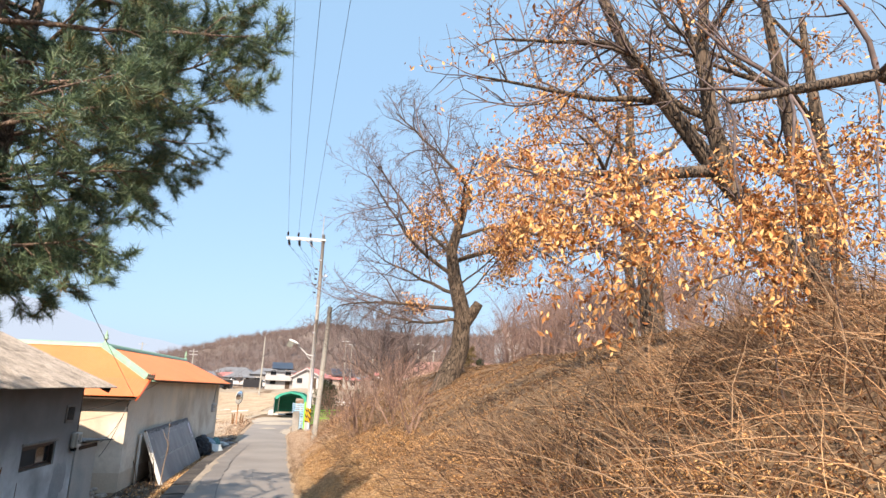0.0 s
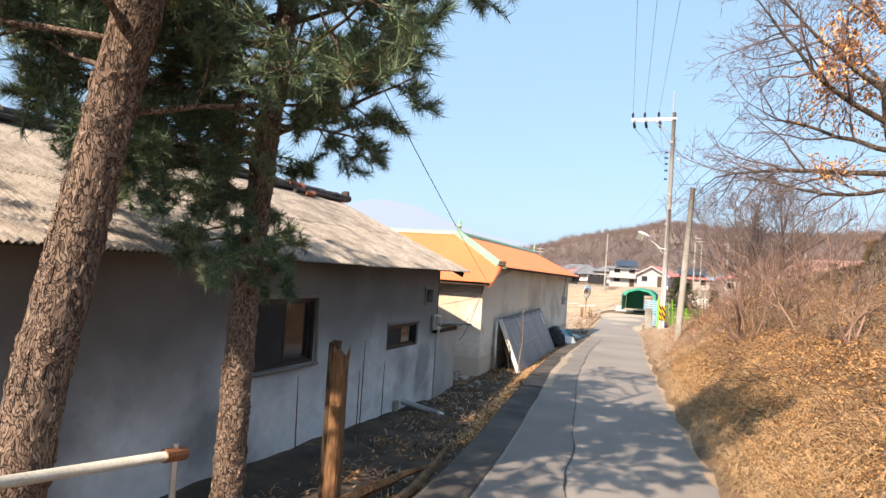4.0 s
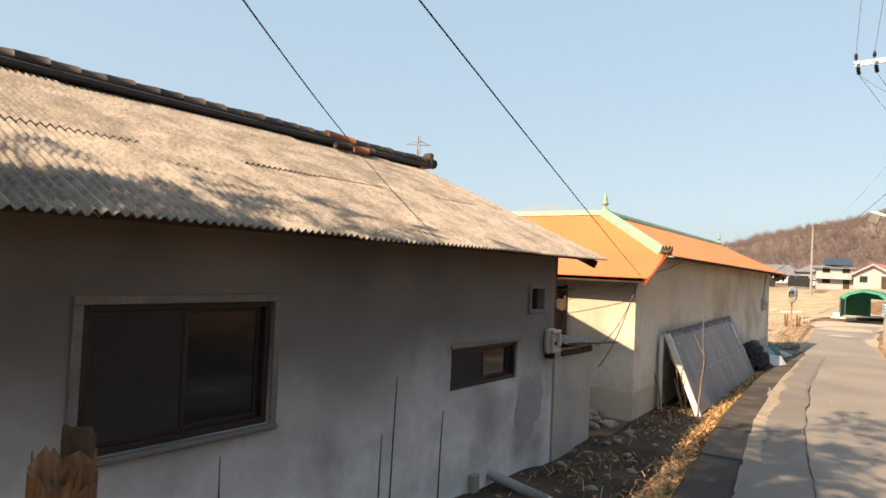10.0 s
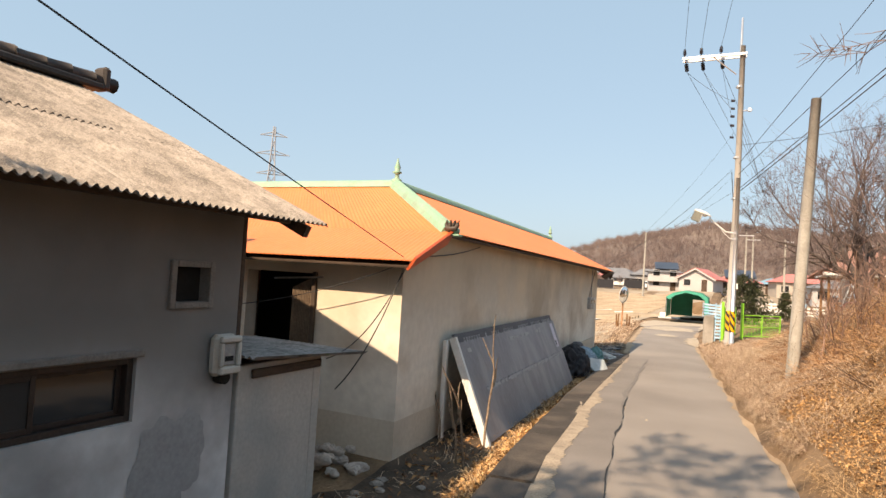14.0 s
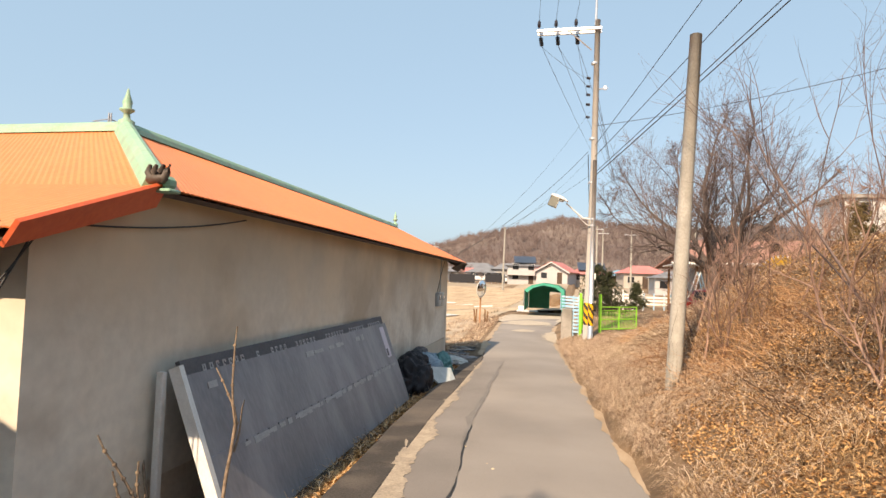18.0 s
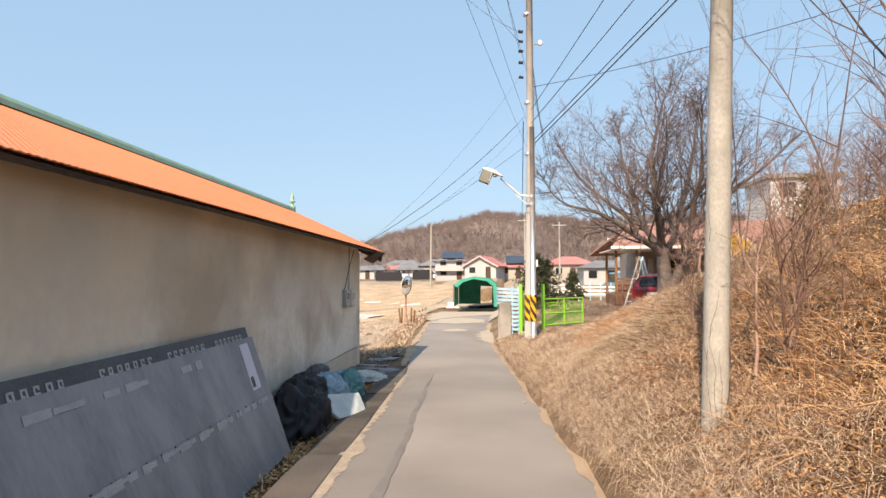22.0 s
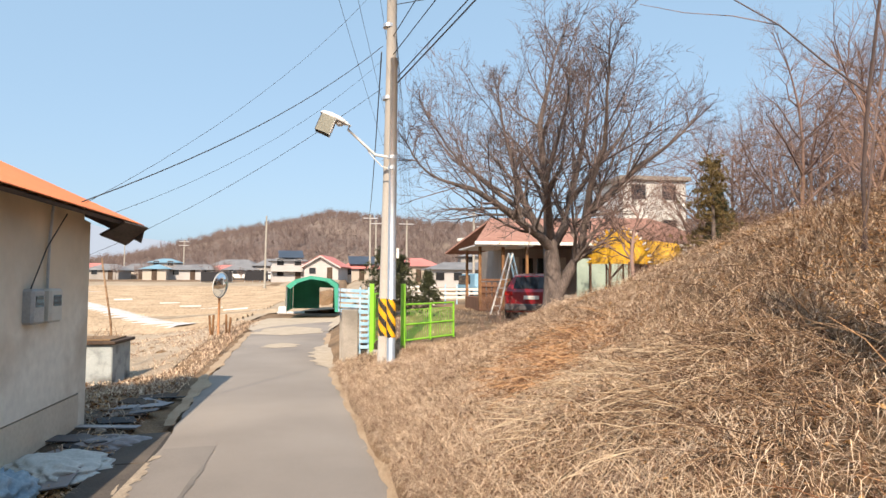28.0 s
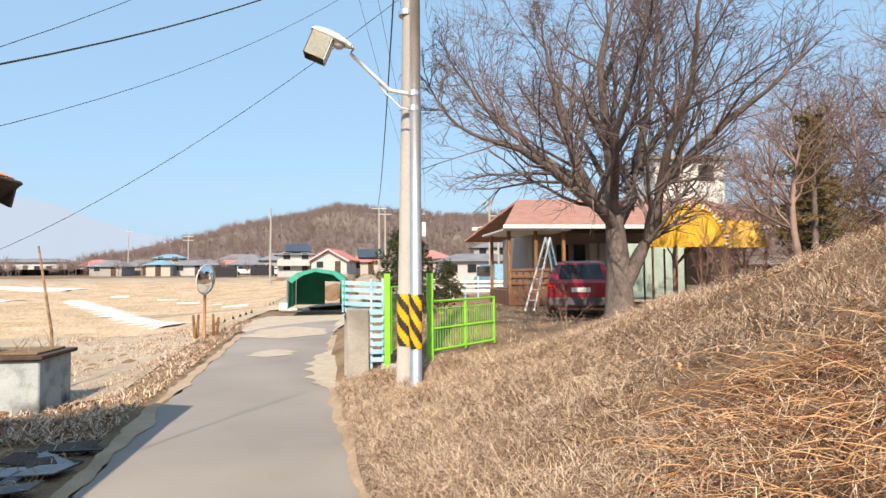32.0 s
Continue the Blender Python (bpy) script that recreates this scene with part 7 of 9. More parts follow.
# thicket trees behind the yard and on the hill
SPEC_WOOD = [level(6, 0.08, 0.02, 0.25, 5, 15, 0.15, 50, 0.5, 0.36), level(4, 0.15, 0.03, 0.3, 4, 9, 0.12, 44, 0.52, 0.42), level(3, 0.17, 0.03, 0.4, 3, 7, 0.15, 44, 0.55, 0.5), level(2, 0.17, 0.0, 0.4, 3)]
rt = random.Random(5)
for k, (x, y, h) in enumerate(((8.4, 37.0, 4.2), (9.4, 36.2, 4.6), (10.6, 37.4, 4.4), (12.2, 36.6, 5.0), (14.5, 35.5, 5.4), (16.5, 37.5, 5.8), (19.0, 36.0, 6.2), (22.0, 38.0, 6.6), (16.0, 31.0, 5.2), (20.0, 29.0, 5.6), (25.0, 34.0, 7.0), (13.4, 40.5, 5.4), (18.0, 43.0, 6.4), (24.0, 44.0, 7.0),
                                  (13.2, 34.0, 5.6), (15.2, 38.5, 6.4), (17.6, 34.2, 6.0), (20.4, 41.0, 7.0), (22.5, 35.4, 7.2), (18.2, 39.2, 6.4), (14.2, 30.2, 4.6), (17.8, 27.4, 5.0), (23.5, 30.5, 6.4), (12.6, 23.0, 4.0), (28.0, 38.0, 8.0), (16.4, 42.0, 6.4), (19.4, 45.0, 7.0), (21.2, 43.0, 7.2), (23.4, 40.4, 7.0), (14.8, 33.0, 5.2), (16.2, 35.2, 5.6), (18.8, 31.8, 5.4), (20.6, 33.4, 6.0), (22.6, 32.4, 6.2), (25.6, 36.6, 7.2),
                                  (12.5, 27.0, 4.6), (15.0, 24.5, 5.0), (17.5, 20.5, 5.2), (13.0, 18.0, 4.8), (4.6, 27.2, 1.6), (14.5, 14.0, 5.0), (11.0, 16.0, 4.6), (9.5, 19.0, 4.0))):
    t = Tree(200 + k)
    z = ground_z(x, y)
    h *= 1.05 if y > 33.5 and x > 12 else (0.62 if x > 9 else 1.0)
    t.limb((x, y, z - 0.1), (rt.uniform(-0.15, 0.15), rt.uniform(-0.15, 0.15), 1), h, 0.03 + 0.010 * h, 0, SPEC_WOOD)
    put_tree("bare_tree", (x, y, z), "leafless reddish-brown tree at the wood edge", t, TWIG_WOOD, TWIG_WOOD, "tree", "trees at the wood edge")


def conifer(x, y, h, w, seed, label, mats=(EVERGREEN,), group="evergreens", name="evergreen_tree", layers=11, base=0.12):
    """A small evergreen: trunk, tiers of drooping limbs and dense short needle sprays."""
    g = np.random.default_rng(seed)
    r = random.Random(seed)
    z = ground_z(x, y)
    ob = thing(name, (x, y, z), label, "tree", group)
    runs = [([Vector((0, 0, -0.1)), Vector((0.02, 0, h * 0.5)), Vector((0, 0.02, h))], [0.02 * h, 0.014 * h, 0.005], 7)]
    tips = []
    for i in range(layers):
        f = base + (1 - base) * i / layers
        for k in range(9):
            a = r.uniform(0, 6.283)
            ln = w * (1.05 - f) * r.uniform(0.55, 1.15) + 0.06
            p0 = Vector((0, 0, h * f))
            p1 = p0 + Vector((math.cos(a) * ln * 0.5, math.sin(a) * ln * 0.5, 0.05 * ln))
            p2 = p0 + Vector((math.cos(a) * ln, math.sin(a) * ln, -0.1 * ln + 0.1))
            runs.append(([p0, p1, p2], [0.012, 0.008, 0.003], 3))
            for m in range(9):
                tips.append(np.array(p0.lerp(p1, 0.4).lerp(p2, (m + 1) / 9)) + g.normal(0, 0.05 * w + 0.02, 3))
    tubes_mesh("trunk", runs, BARK_GREY, ob)
    tips = np.array(tips)
    per = 22
    b = np.repeat(tips, per, 0)
    n = len(b)
    d = g.normal(0, 1, (n, 3)) + np.array([0, 0, 0.35])
    d /= np.linalg.norm(d, axis=1)[:, None]
    s = np.cross(d, g.normal(0, 1, (n, 3)))
    s /= np.linalg.norm(s, axis=1)[:, None]
    ln = g.uniform(0.05, 0.14, n)[:, None] * (0.7 + 0.25 * h / 3)
    v = np.stack([b - s * 0.012, b + s * 0.012, b + d * ln], 1).reshape(-1, 3)
    nd = raw_mesh("needles", v, np.arange(3 * n).reshape(-1, 3), mats[0], ob)
    nd["kind"] = "stuff"
    return ob


conifer(1.15, 39.5, 2.45, 1.5, 301, "clipped dark evergreen behind the gate")
conifer(1.75, 40.2, 2.2, 1.2, 302, "clipped dark evergreen behind the gate")
conifer(3.6, 47.0, 1.7, 0.75, 303, "small round evergreen by the white fence")
conifer(10.55, 34.4, 4.3, 1.55, 304, "ragged olive-green evergreen on the hill", (NEEDLE_OLD,), layers=8, base=0.3)
conifer(11.5, 35.6, 3.6, 0.9, 305, "narrow brownish-green evergreen on the hill", (EVERGREEN,), layers=14, base=0.2)

# ---- by the farmhouse wall ----
RAW_WOOD = material("split_weathered_log", (0.08, 0.038, 0.018), (0.34, 0.185, 0.085), 0.85, 5, 45, 0.8, stretch=(1, 1, 0.15), c3=(0.20, 0.10, 0.045), depth=0.02)
PVC = material("grey_pvc_pipe", (0.30, 0.31, 0.31), (0.42, 0.43, 0.43), 0.5, 4, 40, 0.05)
RUST = material("rusted_steel", (0.10, 0.04, 0.02), (0.30, 0.12, 0.05), 0.85, 5, 60, 0.4)
post = thing("wooden_post", (-1.39, 2.23, -0.1), "broken split-log post with torn brown grain and a dark hollow top", "post")


def split_log(cx, cy, r, z0, z1, seed, ragged):
    """A split log: lobed section, long grooves, ragged top round a hollow."""
    bm = bmesh.new()
    n, rows = 22, 12
    rings = []
    for j in range(rows):
        f = j / (rows - 1)
        ring = []
        for k in range(n):
            a = 2 * math.pi * k / n
            rad = r * (1 + 0.20 * math.cos(2 * a + seed) + 0.10 * math.cos(5 * a + 1.3 * seed) + 0.07 * noise.noise((k * 2.3, f * 2.5, seed))) * (1.05 - 0.1 * f)
            top = (ragged * (math.cos(a + seed) + noise.noise((k * 1.9, 5, seed)))) if j == rows - 1 else 0.0
            ring.append(bm.verts.new((cx + rad * math.cos(a), cy + rad * math.sin(a), z0 + (z1 - z0) * f + top)))
        rings.append(ring)
    for p, q in zip(rings, rings[1:]):
        for k in range(n):
            bm.faces.new((p[k], p[(k + 1) % n], q[(k + 1) % n], q[k]))
    inner = [bm.verts.new(v.co.lerp(Vector((cx, cy, z1 - 0.16)), 0.45)) for v in rings[-1]]
    for k in range(n):
        bm.faces.new((rings[-1][k], rings[-1][(k + 1) % n], inner[(k + 1) % n], inner[k]))
    bm.faces.new(inner)
    return bm


wpart("log", split_log(-1.36, 2.20, 0.095, -0.5, 1.33, 2.6, 0.05), RAW_WOOD, post)
wpart("log", split_log(-1.50, 2.30, 0.065, -0.5, 1.42, 0.8, 0.03), DARK_WOOD, post, "darker half of the split log")
bm = bmesh.new()
rg = random.Random(2)
for k in range(6):
    a = rg.uniform(0, 6.28)
    x, y = -1.39 + 0.09 * math.cos(a), 2.22 + 0.08 * math.sin(a)
    tube(bm, [(x, y, 0.9 + rg.uniform(0, 0.4)), (x + 0.02 * math.cos(a), y + 0.02 * math.sin(a), 1.33 + rg.uniform(0, 0.1))], [0.014, 0.004], 5)
wpart("splinter_fringe", bm, RAW_WOOD, post, "torn splinters at the top")
for k, (p, q, w) in enumerate((((-1.15, 2.05, -0.12), (-0.75, 2.5, 0.06), 0.07), ((-1.2, 1.6, -0.1), (-0.8, 1.9, -0.05), 0.05), ((-1.1, 2.8, -0.16), (-0.85, 3.5, -0.1), 0.05), ((-1.3, 1.2, -0.08), (-0.9, 0.7, -0.02), 0.06))):
    ob = finish("broken_board", tube(bmesh.new(), [p, Vector(p).lerp(Vector(q), 0.5) + Vector((0, 0, 0.02)), q], [w, w * 0.9, w * 0.5], 5), RAW_WOOD)
    tagged(ob, "rotten piece of split timber lying in the ditch", "timber", "broken timber")
log2 = finish("fallen_timber", tube(bmesh.new(), [(-0.55, 1.3, 0.02), (-0.62, 2.6, -0.05), (-0.95, 4.4, -0.14)], [0.06, 0.055, 0.04], 7), RAW_WOOD)
tagged(log2, "rotten brown timber lying along the lane edge", "timber")
# pipe railing
rail = thing("pipe_railing", (-0.9, -0.6, 0.0), "low pipe railing wrapped in dirty white tape", "railing")
TAPE = material("dirty_white_tape", (0.42, 0.40, 0.34), (0.62, 0.60, 0.53), 0.7, 7, 60, 0.2)
wpart("top_rail", tube(bmesh.new(), [(-0.92, -3.4, 1.38), (-0.9, -1.5, 1.16), (-0.88, -0.45, 1.03)], 0.03, 10), TAPE, rail, smooth=True)
wpart("coupling", tube(bmesh.new(), [(-0.885, -0.56, 1.045), (-0.88, -0.40, 1.025)], 0.042, 10), RUST, rail, "rusty pipe clamp")
for yy, zt in ((-0.47, 1.10), (-2.6, 1.3)):
    wpart("upright", tube(bmesh.new(), [(-0.885, yy, -0.3), (-0.885, yy, zt)], 0.02, 8), STEEL, rail)
# drain pipe lying from the wall
pipe = thing("drain_pipe", (-3.0, 7.45, -0.45), "grey plastic drain pipe with a white elbow by the wall", "pipe")
wpart("pipe", tube(bmesh.new(), [(-3.1, 7.42, -0.30), (-2.32, 7.48, -0.44)], 0.055, 12), PVC, pipe, smooth=True)
wpart("elbow", tube(bmesh.new(), [(-2.34, 7.48, -0.44), (-2.25, 7.48, -0.46), (-2.22, 7.48, -0.53)], 0.058, 10), WHITE_PAINT, pipe, "white elbow", True)
wpart("socket", boxbm((-3.06, 7.0, -0.42), (-2.98, 7.12, -0.22), 0.01), CONCRETE, pipe, "concrete drain outlet")
# thin upright stakes and dead weeds against the wall
for k, (x, y, z1, lean) in enumerate(((-2.97, 5.62, 1.02, 0.03), (-2.9, 5.38, 0.55, 0.02), (-2.92, 6.28, 0.62, 0.03), (-3.01, 3.86, 0.66, 0.0))):
    ob = finish("garden_stake", tube(bmesh.new(), [(x + 0.04, y - lean * 2, -0.6), (x + 0.01, y, z1 * 0.5), (x, y + lean, z1)], [0.009, 0.007, 0.004], 6), BRAMBLE)
    tagged(ob, "thin dead stake standing against the farmhouse wall", "stake", "stakes at the wall")
# damp cement blotch low on the wall, a thin trowelled skin in two lobes
DAMP = material("damp_cement_blotch", (0.30, 0.315, 0.32), (0.39, 0.41, 0.42), 0.9, 3, 30, 0.2)
for cy, cz, ry, rz, lift in ((8.22, 0.30, 0.26, 0.42, 0.005), (8.46, 0.42, 0.17, 0.32, 0.007)):
    bm = bmesh.new()
    ring = []
    for i in range(56):
        a = 2 * math.pi * i / 56
        k = 1 + 0.22 * noise.noise((2.2 * math.cos(a) + cy, 2.2 * math.sin(a), 3)) + 0.08 * noise.noise((7 * math.cos(a), 7 * math.sin(a), cy))
        ring.append(bm.verts.new((H1X + lift, cy + ry * k * math.cos(a), cz + rz * k * math.sin(a))))
    bm.faces.new(ring)
    wpart("wall_patch", bm, DAMP, farmhouse, "damp grey cement blotch")
ridge_pts = [(H1X + 0.004, 2.92, 0.74), (H1X + 0.004, 2.80, 0.52), (H1X + 0.004, 2.71, 0.26), (H1X + 0.004, 2.52, -0.10), (H1X + 0.004, 2.42, -0.5)]
wpart("plaster_ridge", tube(bmesh.new(), ridge_pts, [0.012, 0.016, 0.018, 0.016, 0.012], 6), PLASTER_PATCH, farmhouse, "rough ridge where two coats of plaster meet", True)
# rusty sheet over the far end of the farmhouse roof
bm = corrugated(bmesh.new(), (-3.9, -4.7, 2.90), (-3.9, -0.9, 2.90), (-2.42, -4.7, 2.30), 0.09, 0.016, 1, 0.006)
wpart("rust_sheet", bm, RUST, farmhouse, "rust-red corrugated sheet laid over the slates")
# white bags of rubble between the houses
BAG = material("dusty_white_sack", (0.32, 0.29, 0.26), (0.58, 0.54, 0.49), 0.9, 4, 30, 0.4)


def lump(at, size, seed, squash=0.6, detail=2):
    bm = bmesh.new()
    bmesh.ops.create_icosphere(bm, subdivisions=detail, radius=1)
    for v in bm.verts:
        n = noise.noise((v.co.x * 1.4 + seed, v.co.y * 1.4, v.co.z * 1.4))
        m = noise.noise((v.co.x * 4 + seed, v.co.y * 4, v.co.z * 4))
        v.co *= 1 + 0.35 * n + 0.12 * m
        v.co = Vector((v.co.x * size, v.co.y * size * 0.8, v.co.z * size * squash)) + Vector(at)
    return bm


rk = random.Random(14)
for k in range(26):
    x, y = rk.uniform(-3.75, -3.05), rk.uniform(10.6, 11.28)
    z = -0.36 + 0.34 * rk.random() * max(0.1, 1 - abs(x + 3.45) / 0.4) * (y - 10.4)
    tagged(finish("sack", lump((x, y, z), rk.uniform(0.06, 0.12), k * 3.1, 0.65, 3), BAG, smooth=k % 2 == 0), "crumpled dusty white sack of rubble between the houses", "sack", "rubble sacks")
ST = material("grey_rubble_stone", (0.20, 0.18, 0.16), (0.36, 0.33, 0.29), 0.95, 4, 40, 0.5)
rg = random.Random(6)
for k in range(34):
    y = rg.uniform(8, 11.5) if k < 14 else rg.uniform(24, 31)
    x = rg.uniform(-2.9, -2.0) if k < 14 else rg.uniform(max(w2x(min(y, 26)) + 0.15, -4.2), road_left(y) - 0.6)
    tagged(finish("stone", lump((x, y, ground_z(x, y) + 0.02), rg.uniform(0.03, 0.08), k * 1.7, 0.5, 2), ST), "grey broken stone lying in the dirt", "stone", "loose stones")
# dead stems in front of the panels
DEAD_STEM = material("pale_knobbly_stem", (0.12, 0.085, 0.06), (0.33, 0.25, 0.18), 0.9, 6, 40, 0.5)
for k, (x, y, h, lean) in enumerate(((-2.08, 12.30, 1.75, 0.13), (-2.02, 11.55, 1.25, 0.0), (-2.1, 11.5, 1.0, 0.05), (-2.78, 12.5, 1.3, 0.02))):
    t = Tree(400 + k)
    t.limb((x, y, -0.38), (lean * 0.3, lean, 1), h * 0.62, 0.017, 0, [level(6, 0.05, 0.0, 0.7, 7, 0, 0.4, 30, 0.2, 0.6)])
    top = t.thin[0][0][-1]
    for q in range(3):
        t.limb(top - Vector((0, 0, 0.10 * q)), (0.12 * (q - 1), 0.22 * (q - 1) + lean, 1), h * (0.42 - 0.1 * q), 0.010, 0, [level(5, 0.09, 0.02, 0.5, 6, 0, 0.4, 24, 0.2, 0.6)])
    t.thin += [([p - Vector((0, 0, 0.012)), p, p + Vector((0, 0, 0.012))], [0.008, 0.015, 0.008], 6) for pts, _, _ in t.thin[:3] for p in pts[1:-1]]
    put_tree("dead_stem", (x, y, -0.38), "dead knobbly stem standing before the grey panel", t, DEAD_STEM, DEAD_STEM, "shrub", "dead stems")

# ---- tarpaulin heap past the panels ----
BLACK_TARP = material("black_shade_net", (0.004, 0.005, 0.009), (0.011, 0.012, 0.018), 0.7, 4, 60, 0.4)
TEAL_TARP = material("teal_tarpaulin", (0.03, 0.14, 0.155), (0.09, 0.28, 0.29), 0.55, 4, 30, 0.3)
BLUE_TARP = material("faded_blue_tarpaulin", (0.14, 0.26, 0.36), (0.30, 0.44, 0.54), 0.6, 5, 30, 0.3)
SHEETW = material("pale_board", (0.40, 0.46, 0.46), (0.55, 0.60, 0.60), 0.7, 5, 40, 0.1)


def cloth_heap(name, c, size, seed, mat, label, fold=0.22):
    """A heap of crumpled sheet: sharp creases over an uneven mound."""
    bm = bmesh.new()
    bmesh.ops.create_icosphere(bm, subdivisions=5, radius=1)
    for v in bm.verts:
        p = v.co.copy()
        n = noise.noise((p.x * 1.2 + seed, p.y * 1.2, p.z * 1.2))
        m = noise.noise((p.x * 2.6 + seed, p.y * 2.6 + 4, p.z * 2.6))
        crease = abs(noise.noise((p.x * 3.4 + seed + 2 * n, p.y * 3.4, p.z * 2.2))) + 0.2 * abs(noise.noise((p.x * 7.5, p.y * 7.5 + seed, p.z * 5 + 3 * n)))
        k = 1.05 + fold * n + 0.5 * fold * m - 0.38 * crease
        v.co = Vector((p.x * size[0] * k, p.y * size[1] * k, max(p.z, -0.35) * size[2] * (1.1 + 0.35 * n - 0.5 * crease))) + Vector(c)
    ob = finish(name, bm, mat, smooth=True)
    return tagged(ob, label, "tarpaulin", "tarpaulin heap")


cloth_heap("tarpaulin", (-2.72, 19.75, -0.2), (0.40, 0.70, 0.52), 1.0, BLACK_TARP, "heap of black shade netting against the cream wall", 0.12)
cloth_heap("tarpaulin", (-2.90, 20.55, 0.10), (0.28, 0.60, 0.22), 4.0, BLACK_TARP, "roll of black sheet on top of the heap", 0.15)
cloth_heap("tarpaulin", (-2.78, 21.25, -0.2), (0.36, 0.55, 0.46), 2.0, BLUE_TARP, "crumpled faded blue tarpaulin on the heap", 0.15)
cloth_heap("tarpaulin", (-2.66, 22.05, -0.22), (0.30, 0.40, 0.38), 3.0, TEAL_TARP, "crumpled teal tarpaulin on the heap", 0.12)
cloth_heap("tarpaulin", (-3.05, 21.6, 0.16), (0.16, 0.50, 0.13), 8.0, PANEL_DARK, "rolled dark sheet lying over the tarpaulins", 0.15)
cloth_heap("tarpaulin", (-2.95, 22.9, -0.22), (0.34, 0.5, 0.24), 5.0, BLUE_TARP, "torn pale blue sheet beside the tarpaulins")
cloth_heap("tarpaulin", (-2.9, 24.1, -0.32), (0.5, 0.55, 0.14), 6.0, SHEETW, "flattened pale plastic sheet in the dirt")
cloth_heap("tarpaulin", (-2.75, 25.2, -0.38), (0.55, 0.5, 0.10), 7.0, PANEL, "torn grey plastic sheet in the dirt")
bm = bmesh.new()
slab(bm, [(-2.02, 20.15, -0.40), (-1.98, 20.75, -0.34), (-2.20, 21.0, -0.02), (-2.62, 20.1, 0.10)], 0.03)
tagged(finish("board", bm, SHEETW), "pale blue-grey board leaning on the heap", "board")
for k in range(18):
    y, x = rg.uniform(22.6, 28.6), 0
    x = rg.uniform(w2x(min(y, 26)) + 0.3, road_left(y) - 0.75)
    a = rg.uniform(0, 3.14)
    w, l = rg.uniform(0.05, 0.25), rg.uniform(0.2, 0.5)
    u, v2 = Vector((math.cos(a), math.sin(a), rg.uniform(-0.1, 0.1))), Vector((-math.sin(a), math.cos(a), rg.uniform(-0.1, 0.1)))
    c = Vector((x, y, ground_z(x, y) + 0.05))
    bm = bmesh.new()
    slab(bm, [c - u * l - v2 * w, c + u * l - v2 * w, c + u * l + v2 * w, c - u * l + v2 * w], 0.012)
    tagged(finish("scrap_sheet", bm, rg.choice([SLATE_GREY, DARK_WOOD, PANEL, BLACK_TARP, DARK_WOOD, PANEL_DARK])), "broken scrap sheet lying in the dirt by the wall", "scrap", "scrap sheets")
# meter boxes and conduit on the long wall
mx = w2x(24.7)
boxes = thing("electric_meter", (mx, 24.75, 1.0), "pair of grey electricity meter boxes on the cream wall", "meter box")
for y0, y1, o, mt in ((24.42, 24.68, 0.12, PVC), (24.76, 25.04, 0.14, MB)):
    wpart("case", boxbm((mx - 0.03, y0, 1.08), (mx + o, y1, 1.45), 0.025), mt, boxes)
    wpart("window", boxbm((mx + o - 0.002, y0 + 0.05, 1.26), (mx + o + 0.006, y1 - 0.05, 1.38), 0.003), GLASS, boxes)
wpart("conduit", tube(bmesh.new(), [(mx + 0.03, 24.9, 1.45), (mx + 0.03, 24.92, 2.0), (mx + 0.03, 24.98, 2.38)], 0.016, 8), PVC, boxes)
wpart("cable", tube(bmesh.new(), [(mx + 0.03, 24.55, 1.45), (mx + 0.06, 24.8, 1.9), (mx + 0.04, 25.3, 2.32)], 0.008, 6), WIRE, boxes)
# loose cables along both houses
wire_run("wall_cable", (-2.83, 11.36, 2.0), (-3.06, 10.4, 0.62), 0.18, 0.010, "slack black cable hanging at the house corner")
wire_run("wall_cable", (-2.80, 11.38, 2.02), (-2.98, 10.1, 0.98), 0.22, 0.008, "slack black cable hanging at the house corner")
wire_run("wall_cable", (-2.84, 11.6, 2.10), (-2.95, 14.0, 2.36), 0.05, 0.010, "black cable clipped under the eave")
wire_run("wall_cable", (-5.6, 11.2, 1.3), (-2.75, 11.1, 1.98), 0.1, 0.007, "slack black cable hanging before the south wall")

# ---- planter, leaning stake and mirror by the bend ----
PLANTER = material("pale_blue_concrete_trough", (0.26, 0.31, 0.33), (0.42, 0.47, 0.48), 0.9, 2, 40, 0.3, stain=(0.07, 0.065, 0.06), stain_scale=1.8, stain_amount=0.9)
planter = thing("concrete_planter", (-5.9, 33.2, -0.9), "stained pale-blue concrete planter with a dark lid edge and dry stems", "planter")
wpart("body", boxbm((-7.4, 32.35, -1.1), (-4.92, 33.5, 0.10), 0.02), PLANTER, planter)
wpart("rim", boxbm((-7.5, 32.27, 0.10), (-4.84, 33.58, 0.17), 0.012), DARK_WOOD, planter, "dark weathered rim")
wpart("soil", boxbm((-7.35, 32.4, 0.17), (-4.98, 33.4, 0.21), 0.01), EARTH, planter)
wpart("tub", lathe(bmesh.new(), (-5.9, 32.6, 0.2), [(0.13, 0), (0.16, 0.22), (0.165, 0.24), (0.15, 0.24), (0.12, 0.03)], 12), PANEL, planter, "dark blue-grey plastic tub")
t = Tree(500)
for k in range(22):
    t.limb((rg.uniform(-7.2, -5.0), rg.uniform(32.5, 33.3), 0.2), (rg.uniform(-0.4, 0.4), rg.uniform(-0.4, 0.4), 1), rg.uniform(0.2, 0.5), 0.006, 0, [level(4, 0.2, 0, 0.4, 4, 4, 0.2, 40, 0.5, 0.6), level(3, 0.2, 0, 0.4, 3)])
tubes_mesh("dry_stems", [([p - Vector(planter.location) for p in pts], rad, n) for pts, rad, n in t.thin], BRAMBLE, planter, "dry plant stems")["kind"] = "stuff"
